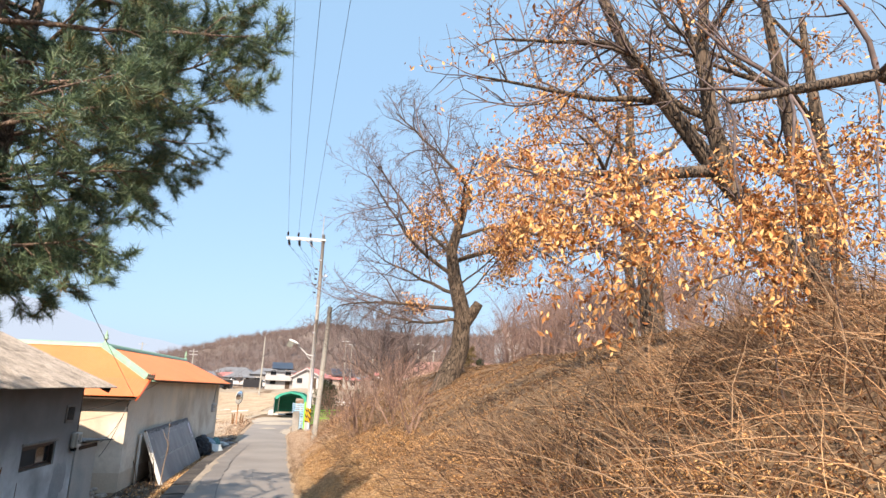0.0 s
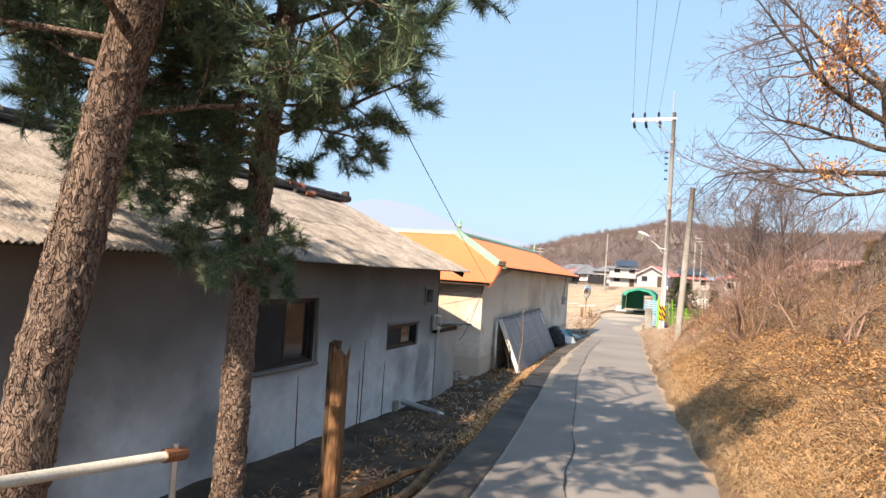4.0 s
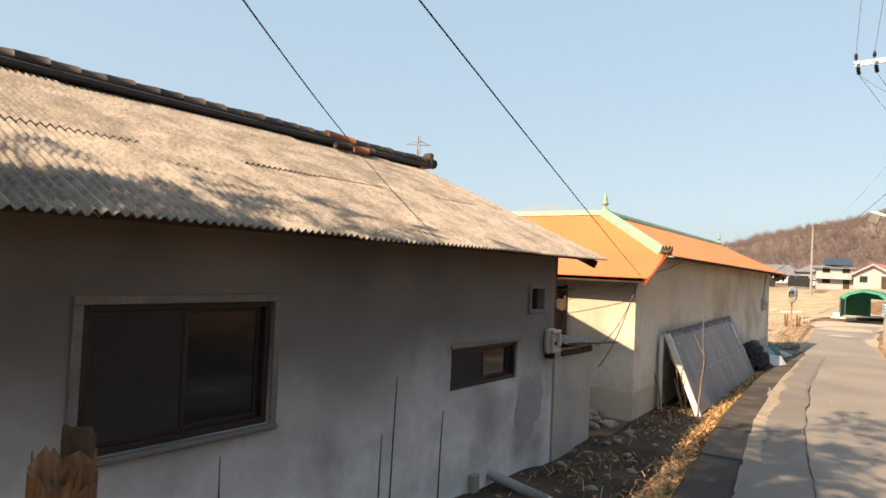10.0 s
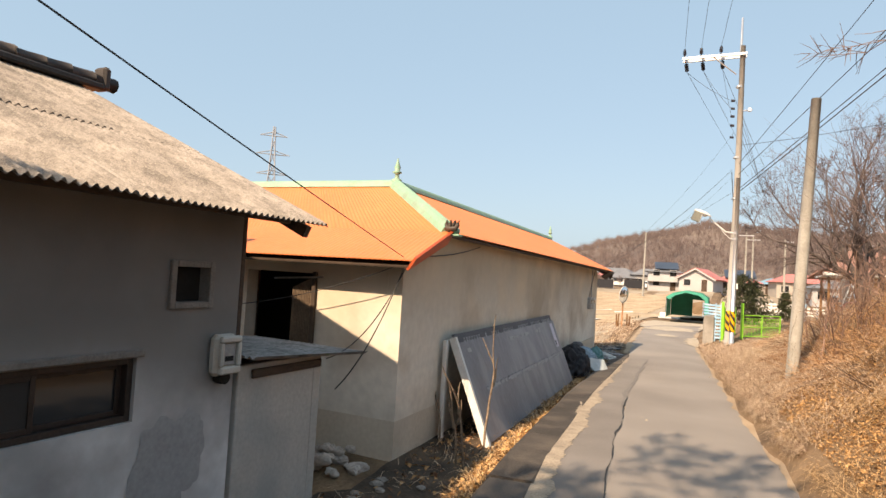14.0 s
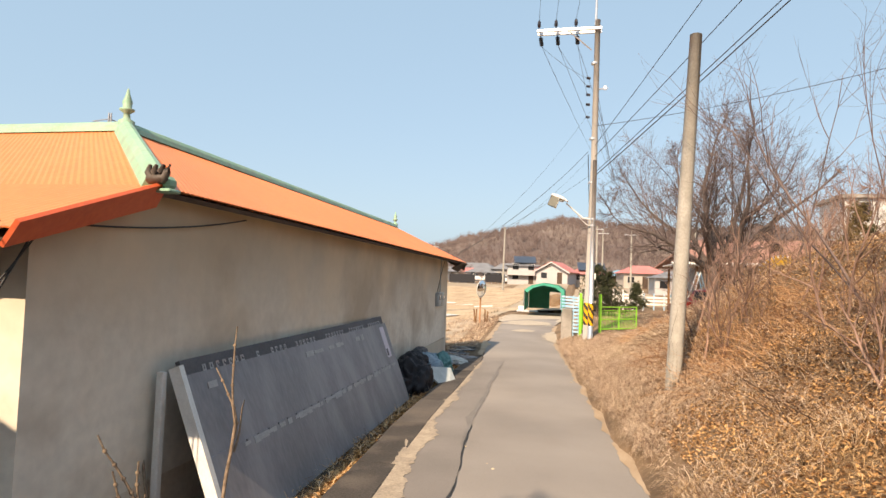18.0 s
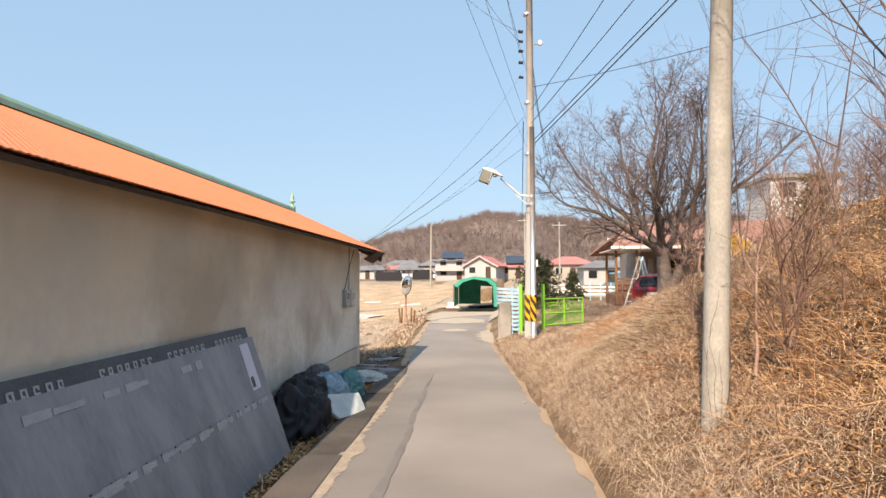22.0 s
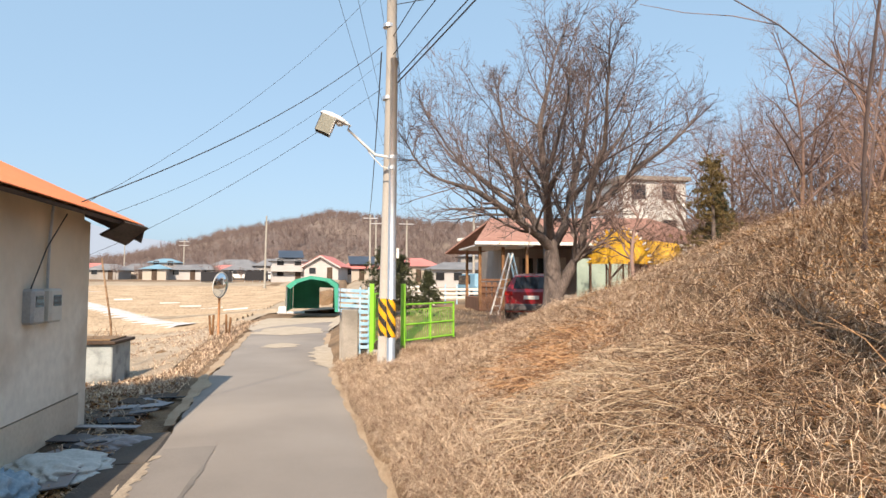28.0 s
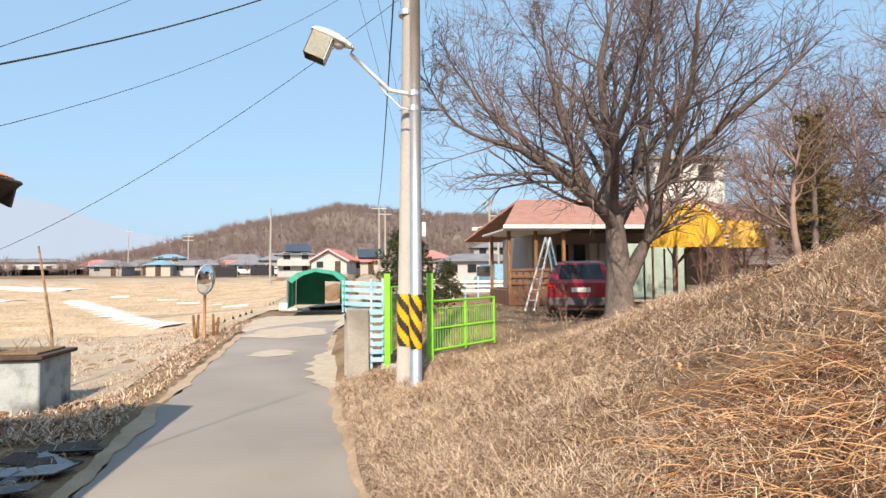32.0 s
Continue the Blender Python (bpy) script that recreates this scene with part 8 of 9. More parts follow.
planter.location.x -= 0.42
ob = finish("leaning_stake", tube(bmesh.new(), [(-6.12, 34.6, -1.0), (-6.2, 34.6, 0.4), (-6.47, 34.6, 2.1)], [0.035, 0.03, 0.02], 8), BRAMBLE)
tagged(ob, "thin leaning wooden stake holding a cable", "stake")
mirror = thing("traffic_mirror", (-5.04, 42.1, -0.5), "round convex traffic mirror on an orange-brown post", "traffic mirror")
wpart("post", tube(bmesh.new(), [(-5.06, 42.1, -0.9), (-5.04, 42.1, 1.4)], 0.045, 10), material("faded_orange_post", (0.34, 0.16, 0.08), (0.46, 0.24, 0.12), 0.7, 4, 40, 0.1), mirror, smooth=True)
ax = Vector((0.93, -0.36, -0.10)).normalized()
ux = ax.cross(Vector((0, 0, 1))).normalized()
uz = ux.cross(ax)
MIR = bpy.data.materials.new("mirror_steel")
MIR.use_nodes = True
MIR.node_tree.nodes["Principled BSDF"].inputs["Metallic"].default_value = 1.0
MIR.node_tree.nodes["Principled BSDF"].inputs["Roughness"].default_value = 0.04
MIR.node_tree.nodes["Principled BSDF"].inputs["Base Color"].default_value = (0.85, 0.87, 0.88, 1)
for nm, prof, mt in (("mirror_face", [(0.46, 0.0), (0.36, 0.05), (0.24, 0.085), (0.12, 0.105), (0.01, 0.112)], MIR), ("mirror_back", [(0.01, -0.12), (0.3, -0.10), (0.48, -0.02), (0.50, 0.02), (0.46, 0.01)], LAMP_GREY)):
    bm = bmesh.new()
    c = Vector((-5.0, 42.0, 1.36))
    rings = [[bm.verts.new(c + (ux * math.cos(a) + uz * math.sin(a)) * r + ax * h) for a in (2 * math.pi * k / 24 for k in range(24))] for r, h in prof]
    for p, q in zip(rings, rings[1:]):
        for k in range(24):
            bm.faces.new((p[k], p[(k + 1) % 24], q[(k + 1) % 24], q[k]))
    bmesh.ops.recalc_face_normals(bm, faces=bm.faces)
    wpart(nm, bm, mt, mirror, smooth=True)
for k in range(5):
    x, y = -5.0 + rg.uniform(-0.35, 0.45), 42.0 + rg.uniform(-0.3, 0.3)
    ob = finish("wooden_stake", tube(bmesh.new(), [(x, y, -0.9), (x + rg.uniform(-0.1, 0.1), y, -0.1 + rg.uniform(0, 0.35))], [0.05, 0.04], 7), RAW_WOOD)
    tagged(ob, "short cut stake bundled round the mirror post", "stake", "stakes at the mirror")

# ---- tent garage ----
GREEN_TARP = material("green_tarpaulin", (0.012, 0.25, 0.175), (0.03, 0.36, 0.26), 0.55, 2, 30, 0.15)
tent = thing("tent_garage", (-2.2, 52, -0.2), "green tarpaulin tent garage open at both ends", "tent")
d = Vector((-0.01, 1.0, 0)).normalized()
s = Vector((d.y, -d.x, 0))
o = Vector((-2.13, 51.5, 0.1))
prof = [(-1.42, -0.25), (-1.40, 1.15), (-0.95, 1.48), (-0.1, 1.70), (0.9, 1.55), (1.36, 1.22), (1.42, -0.25)]
bm = bmesh.new()
L = 4.6
grid = []
for j in range(7):
    row = []
    for k, (u, z) in enumerate(prof):
        sag = -0.03 * math.sin(math.pi * (j % 2)) - (0.05 if j % 2 and 0 < k < 6 else 0)
        row.append(bm.verts.new(o + s * (u * (1 - (0.02 if j % 2 else 0))) + d * (L * j / 6) + Vector((0, 0, z + sag))))
    grid.append(row)
for j in range(6):
    for k in range(6):
        bm.faces.new((grid[j][k], grid[j][k + 1], grid[j + 1][k + 1], grid[j + 1][k]))
bmesh.ops.solidify(bm, geom=bm.faces[:], thickness=0.02)
wpart("cover", bm, GREEN_TARP, tent)
def tent_panel(name, corners, at, label):
    """A flat sheet across the tent; corners are (side, height)."""
    bm = bmesh.new()
    slab(bm, [o + s * u + d * at + Vector((0, 0, z)) for u, z in corners], 0.02)
    wpart(name, bm, GREEN_TARP, tent, label)


tent_panel("end_flap", [(-1.36, -0.25), (0.18, -0.25), (0.18, 1.60), (-0.1, 1.64), (-0.92, 1.42), (-1.36, 1.10)], L - 0.08, "closed half of the far end")
tent_panel("end_flap", [(0.18, 1.02), (1.36, 0.98), (1.32, 1.18), (0.88, 1.50), (0.18, 1.60)], L - 0.08, "sheet over the far opening")
tent_panel("end_flap", [(0.98, -0.25), (1.36, -0.25), (1.36, 0.98), (1.02, 0.98)], L - 0.08, "closed strip beside the far opening")
for k in range(1, len(prof) - 1):
    (u0, z0), (u1, z1) = prof[k], prof[k + 1]
    v0, v1 = (u0 * 0.84, z0 if z0 < 0 else z0 - 0.17), (u1 * 0.84, z1 if z1 < 0 else z1 - 0.17)
    tent_panel("front_band", [(u0, z0), (u1, z1), v1, v0], 0.012 + 0.001 * k, "green band round the tent mouth")
for j in (0, 3, 6):
    pts = [o + s * (u * 0.97) + d * (L * j / 6 + (0.03 if j == 0 else -0.03)) + Vector((0, 0, z - 0.04)) for u, z in prof]
    wpart("frame_hoop", tube(bmesh.new(), pts, 0.022, 6), STEEL, tent)
wpart("weight_block", boxbm(tuple(o + s * -1.6 + Vector((-0.15, -0.25, -0.3))), tuple(o + s * -1.6 + Vector((0.25, 0.05, 0.05))), 0.03), WHITE_PAINT, tent, "white weight block")
tagged(finish("rubble_heap", lump((-1.6, 59.5, -0.1), 1.3, 4.0, 0.7, 3), EARTH), "brown earth heap seen through the tent", "earth heap")

# ---- gate, fence and pillar ----
LIME = material("lime_green_paint", (0.17, 0.52, 0.03), (0.25, 0.64, 0.06), 0.5, 4, 40, 0.05)
SKYBLUE = material("pale_blue_paint", (0.20, 0.42, 0.62), (0.32, 0.54, 0.70), 0.6, 4, 40, 0.08, stain=(0.7, 0.7, 0.7), stain_scale=5, stain_amount=0.4)
pillar = thing("concrete_pillar", (-0.1, 31.9, -0.4), "weathered concrete gate wall with blue slatted boards on it", "pillar")
wpart("block", boxbm((-0.27, 31.55, -0.6), (0.10, 32.5, 0.90), 0.02), CONCRETE, pillar)
wpart("block_wing", boxbm((-0.33, 32.45, -0.6), (-0.10, 34.6, 0.75), 0.02), CONCRETE, pillar)
fence_b = thing("slat_fence", (0.2, 31.7, 0.0), "pale blue slatted fence beside the lime-green gate", "fence")
for k in range(5):
    z = 0.86 + 0.115 * k
    a = 0.03 * math.sin(k * 2.3)
    bm = bmesh.new()
    slab(bm, [(-0.30, 31.72 + a, z + 0.05), (-0.30, 31.72 + a, z - 0.02), (0.32, 31.58 - a, z - 0.05), (0.32, 31.58 - a, z + 0.02)], 0.025)
    wpart("slat", bm, SKYBLUE, fence_b)
    bm = bmesh.new()
    slab(bm, [(-0.32, 31.75, z + 0.05), (-0.32, 31.75, z - 0.02), (-0.36, 32.9, z - 0.02), (-0.36, 32.9, z + 0.05)], 0.025)
    wpart("slat", bm, SKYBLUE, fence_b)
for k in range(7):
    z = 0.02 + 0.13 * k
    wpart("slat", boxbm((0.12, 31.55, z), (0.34, 31.58, z + 0.075), 0.004), SKYBLUE, fence_b)
for x in (0.12, 0.31):
    wpart("upright", boxbm((x, 31.585, -0.1), (x + 0.04, 31.62, 1.4), 0.004), SKYBLUE, fence_b)
gate = thing("mesh_gate", (1.1, 31.3, 0.0), "open lime-green steel gate with wire mesh panels", "gate")
for x, y, top in ((0.40, 31.5, 1.48), (1.08, 31.2, 1.48)):
    wpart("post", boxbm((x - 0.05, y - 0.05, -0.2), (x + 0.05, y + 0.05, top), 0.008), LIME, gate)


def mesh_panel(owner, a, b, z0, z1, wires=26):
    """A framed gate leaf with upright wires between two ground points."""
    a, b = Vector((*a, 0)), Vector((*b, 0))
    Z = Vector((0, 0, 1))
    for z in (z0, (z0 + z1) / 2 - 0.05, z1):
        wpart("rail", tube(bmesh.new(), [a + Z * z, b + Z * z], 0.022, 6), LIME, owner)
    for f in (0.0, 0.5, 1.0):
        p = a.lerp(b, f)
        wpart("stile", tube(bmesh.new(), [p + Z * (z0 - 0.05), p + Z * (z1 + 0.02)], 0.025, 6), LIME, owner)
    for k in range(1, wires):
        p = a.lerp(b, k / wires)
        wpart("mesh_wire", tube(bmesh.new(), [p + Z * z0, p + Z * (z1 - 0.12)], 0.006, 4), LIME, owner)
    wpart("mesh_wire", tube(bmesh.new(), [a + Z * (z1 - 0.12), b + Z * (z1 - 0.12)], 0.008, 4), LIME, owner)


mesh_panel(gate, (1.12, 31.25), (2.45, 32.65), 0.22, 1.02)
mesh_panel(gate, (0.46, 31.55), (0.85, 32.9), 0.2, 1.25, 14)
wpart("sill_beam", boxbm((0.42, 31.12, -0.12), (0.95, 31.3, 0.03), 0.02), CONCRETE, gate, "concrete threshold")
# low white rail fences further back
for k, (x0, x1, y, n, zb) in enumerate(((1.8, 4.2, 49.5, 4, 0.35), (4.4, 7.6, 51.0, 3, 0.4))):
    f = thing("rail_fence", ((x0 + x1) / 2, y, zb), "white painted board fence behind the lawn", "fence", "white fences")
    for j in range(n):
        wpart("rail", boxbm((x0, y - 0.02, zb + 0.18 + 0.22 * j), (x1, y + 0.02, zb + 0.30 + 0.22 * j), 0.004), WHITE_PAINT, f)
    m = int((x1 - x0) / 0.6) + 1
    for j in range(m):
        x = x0 + (x1 - x0) * j / (m - 1)
        wpart("post", boxbm((x - 0.04, y + 0.021, zb - 0.3), (x + 0.04, y + 0.09, zb + 0.3 + 0.22 * n), 0.004), WHITE_PAINT if k == 0 else SKYBLUE, f)

# ---- parked red car ----
RED_CAR = material("red_car_paint", (0.22, 0.008, 0.016), (0.28, 0.012, 0.020), 0.28, 2, 20, 0, clear=0.6)
TYRE = material("tyre_rubber", (0.015, 0.015, 0.015), (0.03, 0.03, 0.03), 0.85, 6, 60, 0.2)
TAIL = material("red_tail_lens", (0.35, 0.01, 0.01), (0.42, 0.02, 0.015), 0.2, 4, 30, 0)
car_z = ground_z(5.4, 37.5) + 0.02
car = thing("parked_car", (5.62, 36.6, car_z), "dark red hatchback parked on the yard, rear to the gate", "car", rz=-20)


def car_shell(bm, sections):
    """A body lofted over cross sections of (y, half width, low z, shoulder z, roof z, roof half width)."""
    rings = []
    for y, w, z0, zs, zt, wr in sections:
        pr = [(-w * 0.94, z0), (-w, z0 + 0.15), (-w, zs - 0.12), (-w * 0.97, zs), (-wr, zt - 0.04), (-wr * 0.7, zt), (wr * 0.7, zt), (wr, zt - 0.04), (w * 0.97, zs), (w, zs - 0.12), (w, z0 + 0.15), (w * 0.94, z0)]
        rings.append([bm.verts.new((x, y, z)) for x, z in pr])
    n = len(rings[0])
    for p, q in zip(rings, rings[1:]):
        for k in range(n):
            bm.faces.new((p[k], p[(k + 1) % n], q[(k + 1) % n], q[k]))
    bm.faces.new(rings[0]), bm.faces.new(rings[-1][::-1])
    bmesh.ops.recalc_face_normals(bm, faces=bm.faces)
    return bm


body = part("body", car_shell(bmesh.new(), [(0.0, 0.80, 0.34, 0.86, 0.90, 0.70), (0.10, 0.86, 0.24, 0.92, 0.98, 0.74), (0.45, 0.87, 0.22, 0.95, 1.42, 0.60), (1.2, 0.88, 0.22, 0.95, 1.50, 0.62), (2.2, 0.88, 0.22, 0.94, 1.46, 0.60), (3.0, 0.87, 0.22, 0.93, 1.0, 0.70), (3.9, 0.82, 0.26, 0.80, 0.84, 0.66), (4.05, 0.74, 0.34, 0.7, 0.74, 0.6)]), RED_CAR, car, smooth=False)
bm = bmesh.new()
slab(bm, [(-0.58, 0.13, 1.0), (0.58, 0.13, 1.0), (0.50, 0.425, 1.38), (-0.50, 0.425, 1.38)], 0.012)
for v in bm.verts:
    v.co.y -= 0.022
part("rear_window", bm, GLASS, car)
for sx in (-1, 1):
    part("tail_light", boxbm((sx * 0.60, -0.02, 0.78), (sx * 0.84, 0.14, 0.92), 0.02), TAIL, car)
    bm = bmesh.new()
    slab(bm, [(sx * 0.87, 0.5, 1.0), (sx * 0.87, 2.4, 1.0), (sx * 0.645, 2.1, 1.38), (sx * 0.645, 0.65, 1.36)], 0.01)
    for v in bm.verts:
        v.co.x += sx * 0.012
    part("side_window", bm, GLASS, car)
part("number_plate", boxbm((-0.24, -0.03, 0.66), (0.24, 0.0, 0.78), 0.004), WHITE_PAINT, car)
part("rear_bumper", boxbm((-0.84, -0.06, 0.30), (0.84, 0.12, 0.52), 0.04), PANEL_DARK, car, "black plastic bumper")
for sx in (-0.8, 0.8):
    for y in (0.75, 3.2):
        w = part("wheel", lathe(bmesh.new(), (0, 0, -0.1), [(0.22, 0), (0.31, 0.02), (0.32, 0.1), (0.31, 0.18), (0.22, 0.2)], 20), TYRE, car)
        w.location, w.rotation_euler = (sx, y, 0.32), (0, radians(90), 0)
        rm = part("rim", lathe(bmesh.new(), (0, 0, -0.105), [(0.05, 0), (0.21, 0.01), (0.21, 0.2), (0.05, 0.21)], 14), STEEL, w)

# ---- the house with the porch and the yellow hoop tunnel ----
BRICK_BROWN = material("brown_timber_cladding", (0.12, 0.055, 0.03), (0.22, 0.11, 0.065), 0.8, 3, 30, 0.3, stretch=(1, 1, 0.2))
SHINGLE = material("faded_red_brown_shingle", (0.26, 0.13, 0.10), (0.38, 0.21, 0.165), 0.9, 3, 40, 0.4)
WALL3 = material("dim_grey_house_wall", (0.24, 0.21, 0.19), (0.34, 0.30, 0.27), 0.9, 2, 30, 0.3)
YELLOW = material("yellow_tarpaulin", (0.66, 0.36, 0.012), (0.80, 0.47, 0.03), 0.6, 3, 20, 0.2, stain=(0.45, 0.26, 0.03), stain_scale=2, stain_amount=0.5)
STONEW = material("pale_patterned_panel", (0.40, 0.36, 0.30), (0.55, 0.50, 0.43), 0.9, 12, 60, 0.4)
house3 = thing("porch_house", (9, 46, 0.2), "low house with a red-brown roof and a timber porch", "house")
wpart("wall", boxbm((6.6, 45.0, -0.2), (15.5, 50.0, 2.75)), WALL3, house3)
bm = bmesh.new()
slab(bm, [(4.9, 42.6, 2.85), (16.2, 42.6, 2.85), (15.0, 47.2, 4.5), (6.6, 47.2, 4.35)], 0.10)
wpart("roof", bm, SHINGLE, house3)
bm = bmesh.new()
slab(bm, [(6.6, 47.2, 4.35), (15.0, 47.2, 4.5), (16.2, 51.0, 2.8), (4.9, 51.0, 2.8)], 0.10)
wpart("roof", bm, SHINGLE, house3)
wpart("fascia", boxbm((4.88, 42.52, 2.76), (16.2, 42.58, 2.90), 0.01), WHITE_PAINT, house3, "white gutter board")
wpart("porch_roof", boxbm((4.9, 42.6, 2.70), (7.4, 46.5, 2.76)), WHITE_PAINT, house3, "pale porch ceiling")
wpart("porch_base", boxbm((5.15, 43.0, 0.0), (7.3, 46.2, 0.55), 0.01), BRICK_BROWN, house3)
for x, y in ((5.2, 43.05), (6.2, 43.05), (7.25, 43.05), (5.2, 46.0)):
    wpart("porch_post", boxbm((x - 0.06, y - 0.06, 0.2), (x + 0.06, y + 0.06, 2.74), 0.01), RAW_WOOD, house3, "orange-brown timber post")
for z in (0.75, 1.0, 1.25):
    wpart("porch_rail", boxbm((5.2, 43.0, z), (7.3, 43.05, z + 0.09), 0.006), BRICK_BROWN, house3)
for k in range(9):
    x = 5.25 + 0.25 * k
    wpart("porch_board", boxbm((x, 43.06, 0.3), (x + 0.2, 43.1, 1.2), 0.004), BRICK_BROWN, house3)
wpart("window", boxbm((7.6, 44.95, 1.0), (8.1, 45.02, 2.3), 0.01), GLASS, house3)
wpart("window", boxbm((8.3, 44.95, 1.0), (8.8, 45.02, 2.3), 0.01), GLASS, house3)
for x in (6.75, 7.15, 9.0, 9.4):
    wpart("wall_panel", boxbm((x, 44.94, 0.9), (x + 0.28, 44.99, 2.35), 0.01), STONEW, house3, "pale patterned wall panel")
wpart("attic_window", boxbm((10.4, 44.9, 3.6), (10.9, 45.3, 4.1), 0.02), GLASS, house3)
wpart("lean_to_glazing", boxbm((9.2, 42.3, 0.2), (11.6, 42.36, 2.2), 0.01), material("pale_green_film", (0.28, 0.38, 0.33), (0.42, 0.52, 0.46), 0.4, 3, 30, 0.1), house3, "pale green plastic sheeting")
tunnel = thing("hoop_tunnel", (8.7, 37.0, 0.3), "yellow tarpaulin hoop tunnel with a ruffled edge on thin legs", "tunnel")
bm = bmesh.new()
R = 0.95
dirv = Vector((0.93, -0.36, 0))
nrm = Vector((0.36, 0.93, 0))
org = Vector((8.5, 36.4, 2.12))
rows = []
for j in range(9):
    f = j / 8
    row = []
    for k in range(17):
        a = math.pi * k / 16
        rad = R * (1 + 0.012 * math.sin(k * 2.4 + j))
        row.append(bm.verts.new(org + dirv * (-math.cos(a) * rad) + nrm * (3.0 * f) + Vector((0, 0, math.sin(a) * rad * 1.2))))
    rows.append(row)
for p, q in zip(rows, rows[1:]):
    for k in range(16):
        bm.faces.new((p[k], p[k + 1], q[k + 1], q[k]))
bm.faces.new(rows[0])
bmesh.ops.recalc_face_normals(bm, faces=bm.faces)
wpart("cover", bm, YELLOW, tunnel)
for k in range(34):
    a = math.pi * (k + 0.5) / 34
    c = org + dirv * (-math.cos(a) * R) + nrm * -0.02 + Vector((0, 0, math.sin(a) * R * 1.2))
    e = (dirv * -math.cos(a) + Vector((0, 0, math.sin(a))))
    wpart("ruffle", tube(bmesh.new(), [c - e * 0.06, c + e * 0.07], [0.035, 0.02], 5), WHITE_PAINT if k % 2 else YELLOW, tunnel)
for u in (-0.9, -0.3, 0.3, 0.9):
    for f in (0.0, 2.8):
        p = org + dirv * u + nrm * f
        wpart("leg", tube(bmesh.new(), [Vector((p.x, p.y, 0.0)), Vector((p.x, p.y, 2.18))], 0.03, 6), BRICK_BROWN, tunnel)
bm = bmesh.new()
slab(bm, [org + dirv * 1.0 + nrm * 1.0, org + dirv * 2.2 + nrm * 1.0, org + dirv * 2.0 + nrm * 1.2 + Vector((0, 0, 0.7)), org + dirv * 0.9 + nrm * 1.2 + Vector((0, 0, 0.85))], 0.02)
wpart("side_cover", bm, YELLOW, tunnel, "sagging yellow side sheet")
house3.location += Vector((0.1, 0, 0.3))
# A-frame ladder
ladder = thing("step_ladder", (5.9, 40.5, 0.25), "pale blue and white aluminium step ladder standing open", "ladder")
top = Vector((6.0, 40.6, 2.62))
for x0, x1, mt in ((5.15, 5.45, WHITE_PAINT), (6.5, 6.75, SKYBLUE)):
    for x in (x0, x1):
        wpart("stile", tube(bmesh.new(), [Vector((x, 40.4 if x < 6 else 41.0, 0.27)), top + Vector(((x - (x0 + x1) / 2) * 0.5, 0, 0))], 0.035, 6), mt, ladder)
    for j in range(1, 7):
        f = j / 7
        a = Vector((x0, 40.4 if x0 < 6 else 41.0, 0.27)).lerp(top, f)
        b = Vector((x1, 40.4 if x0 < 6 else 41.0, 0.27)).lerp(top, f)
        wpart("rung", tube(bmesh.new(), [a, b], 0.018, 5), mt, ladder)
ob = finish("marker_post", boxbm((10.6, 31.6, ground_z(10.6, 31.6) - 0.1), (10.85, 31.68, ground_z(10.6, 31.6) + 0.75), 0.01), LIME)
tagged(ob, "lime-green board standing on the straw bank", "board")
# small white tower house on the hill
tower = thing("hill_house", (22, 62, 4.0), "pale two-storey house behind the trees on the hill", "house")
wpart("wall", boxbm((19.5, 60, 1.0), (24.5, 65, 9.0), 0.02), LAMP_GREY, tower)
wpart("roof", boxbm((19.2, 59.7, 9.0), (24.8, 65.3, 9.3), 0.02), CONCRETE, tower)
for z in (5.0, 7.6):
    for x in (20.2, 22.6):
        wpart("window", boxbm((x, 59.94, z), (x + 1.1, 60.02, z + 1.1), 0.01), GLASS, tower)

# ---- field, village, hills ----
FIELD = material("pale_stubble_field", (0.3, 0.238, 0.168), (0.42, 0.348, 0.262), 0.97, 0.25, 3.0, 0.5, stain=(0.24, 0.176, 0.112), stain_scale=0.15, stain_amount=0.5)
PLASTIC = material("white_mulch_film", (0.561, 0.535, 0.51), (0.68, 0.663, 0.637), 0.5, 1.0, 12, 0.2)
xs = list(np.linspace(-140, -3.2, 70))
ys = list(np.linspace(33, 118, 60))
verts = []
for y in ys:
    edge = road_left(min(y, 43)) - 1.3 if y < 46 else (-5.2 if y < 58 else 9.0)
    for i, x in enumerate(xs):
        xx = -140 + (edge + 140) * (i / (len(xs) - 1)) ** 0.55
        verts.append((xx, y, ground_z(xx, y) + 0.04))
w = len(xs)
faces = [(j * w + i, j * w + i + 1, (j + 1) * w + i + 1, (j + 1) * w + i) for j in range(len(ys) - 1) for i in range(w - 1)]
tagged(raw_mesh("field", verts, faces, FIELD, smooth=True), "pale dry stubble field with furrows in winter", "field", kind="structure")
# furrow ridges
rg = random.Random(91)
verts, faces = [], []
for k in range(34):
    y0 = 48 + 1.7 * k
    n = 40
    base = len(verts)
    for i in range(n + 1):
        x = -95 + 89 * i / n
        y = y0 + 0.10 * (-(x + 6)) * 0.35 + 0.25 * noise.noise((x * 0.2, k, 1))
        z = ground_z(x, y, False) + 0.05
        h = 0.16 + 0.10 * noise.noise((x * 0.5, k * 3, 2))
        verts += [(x, y - 0.42, z - 0.06), (x, y - 0.08, z + h), (x, y + 0.42, z - 0.06)]
    for i in range(n):
        a = base + i * 3
        faces += [(a, a + 3, a + 4, a + 1), (a + 1, a + 4, a + 5, a + 2)]
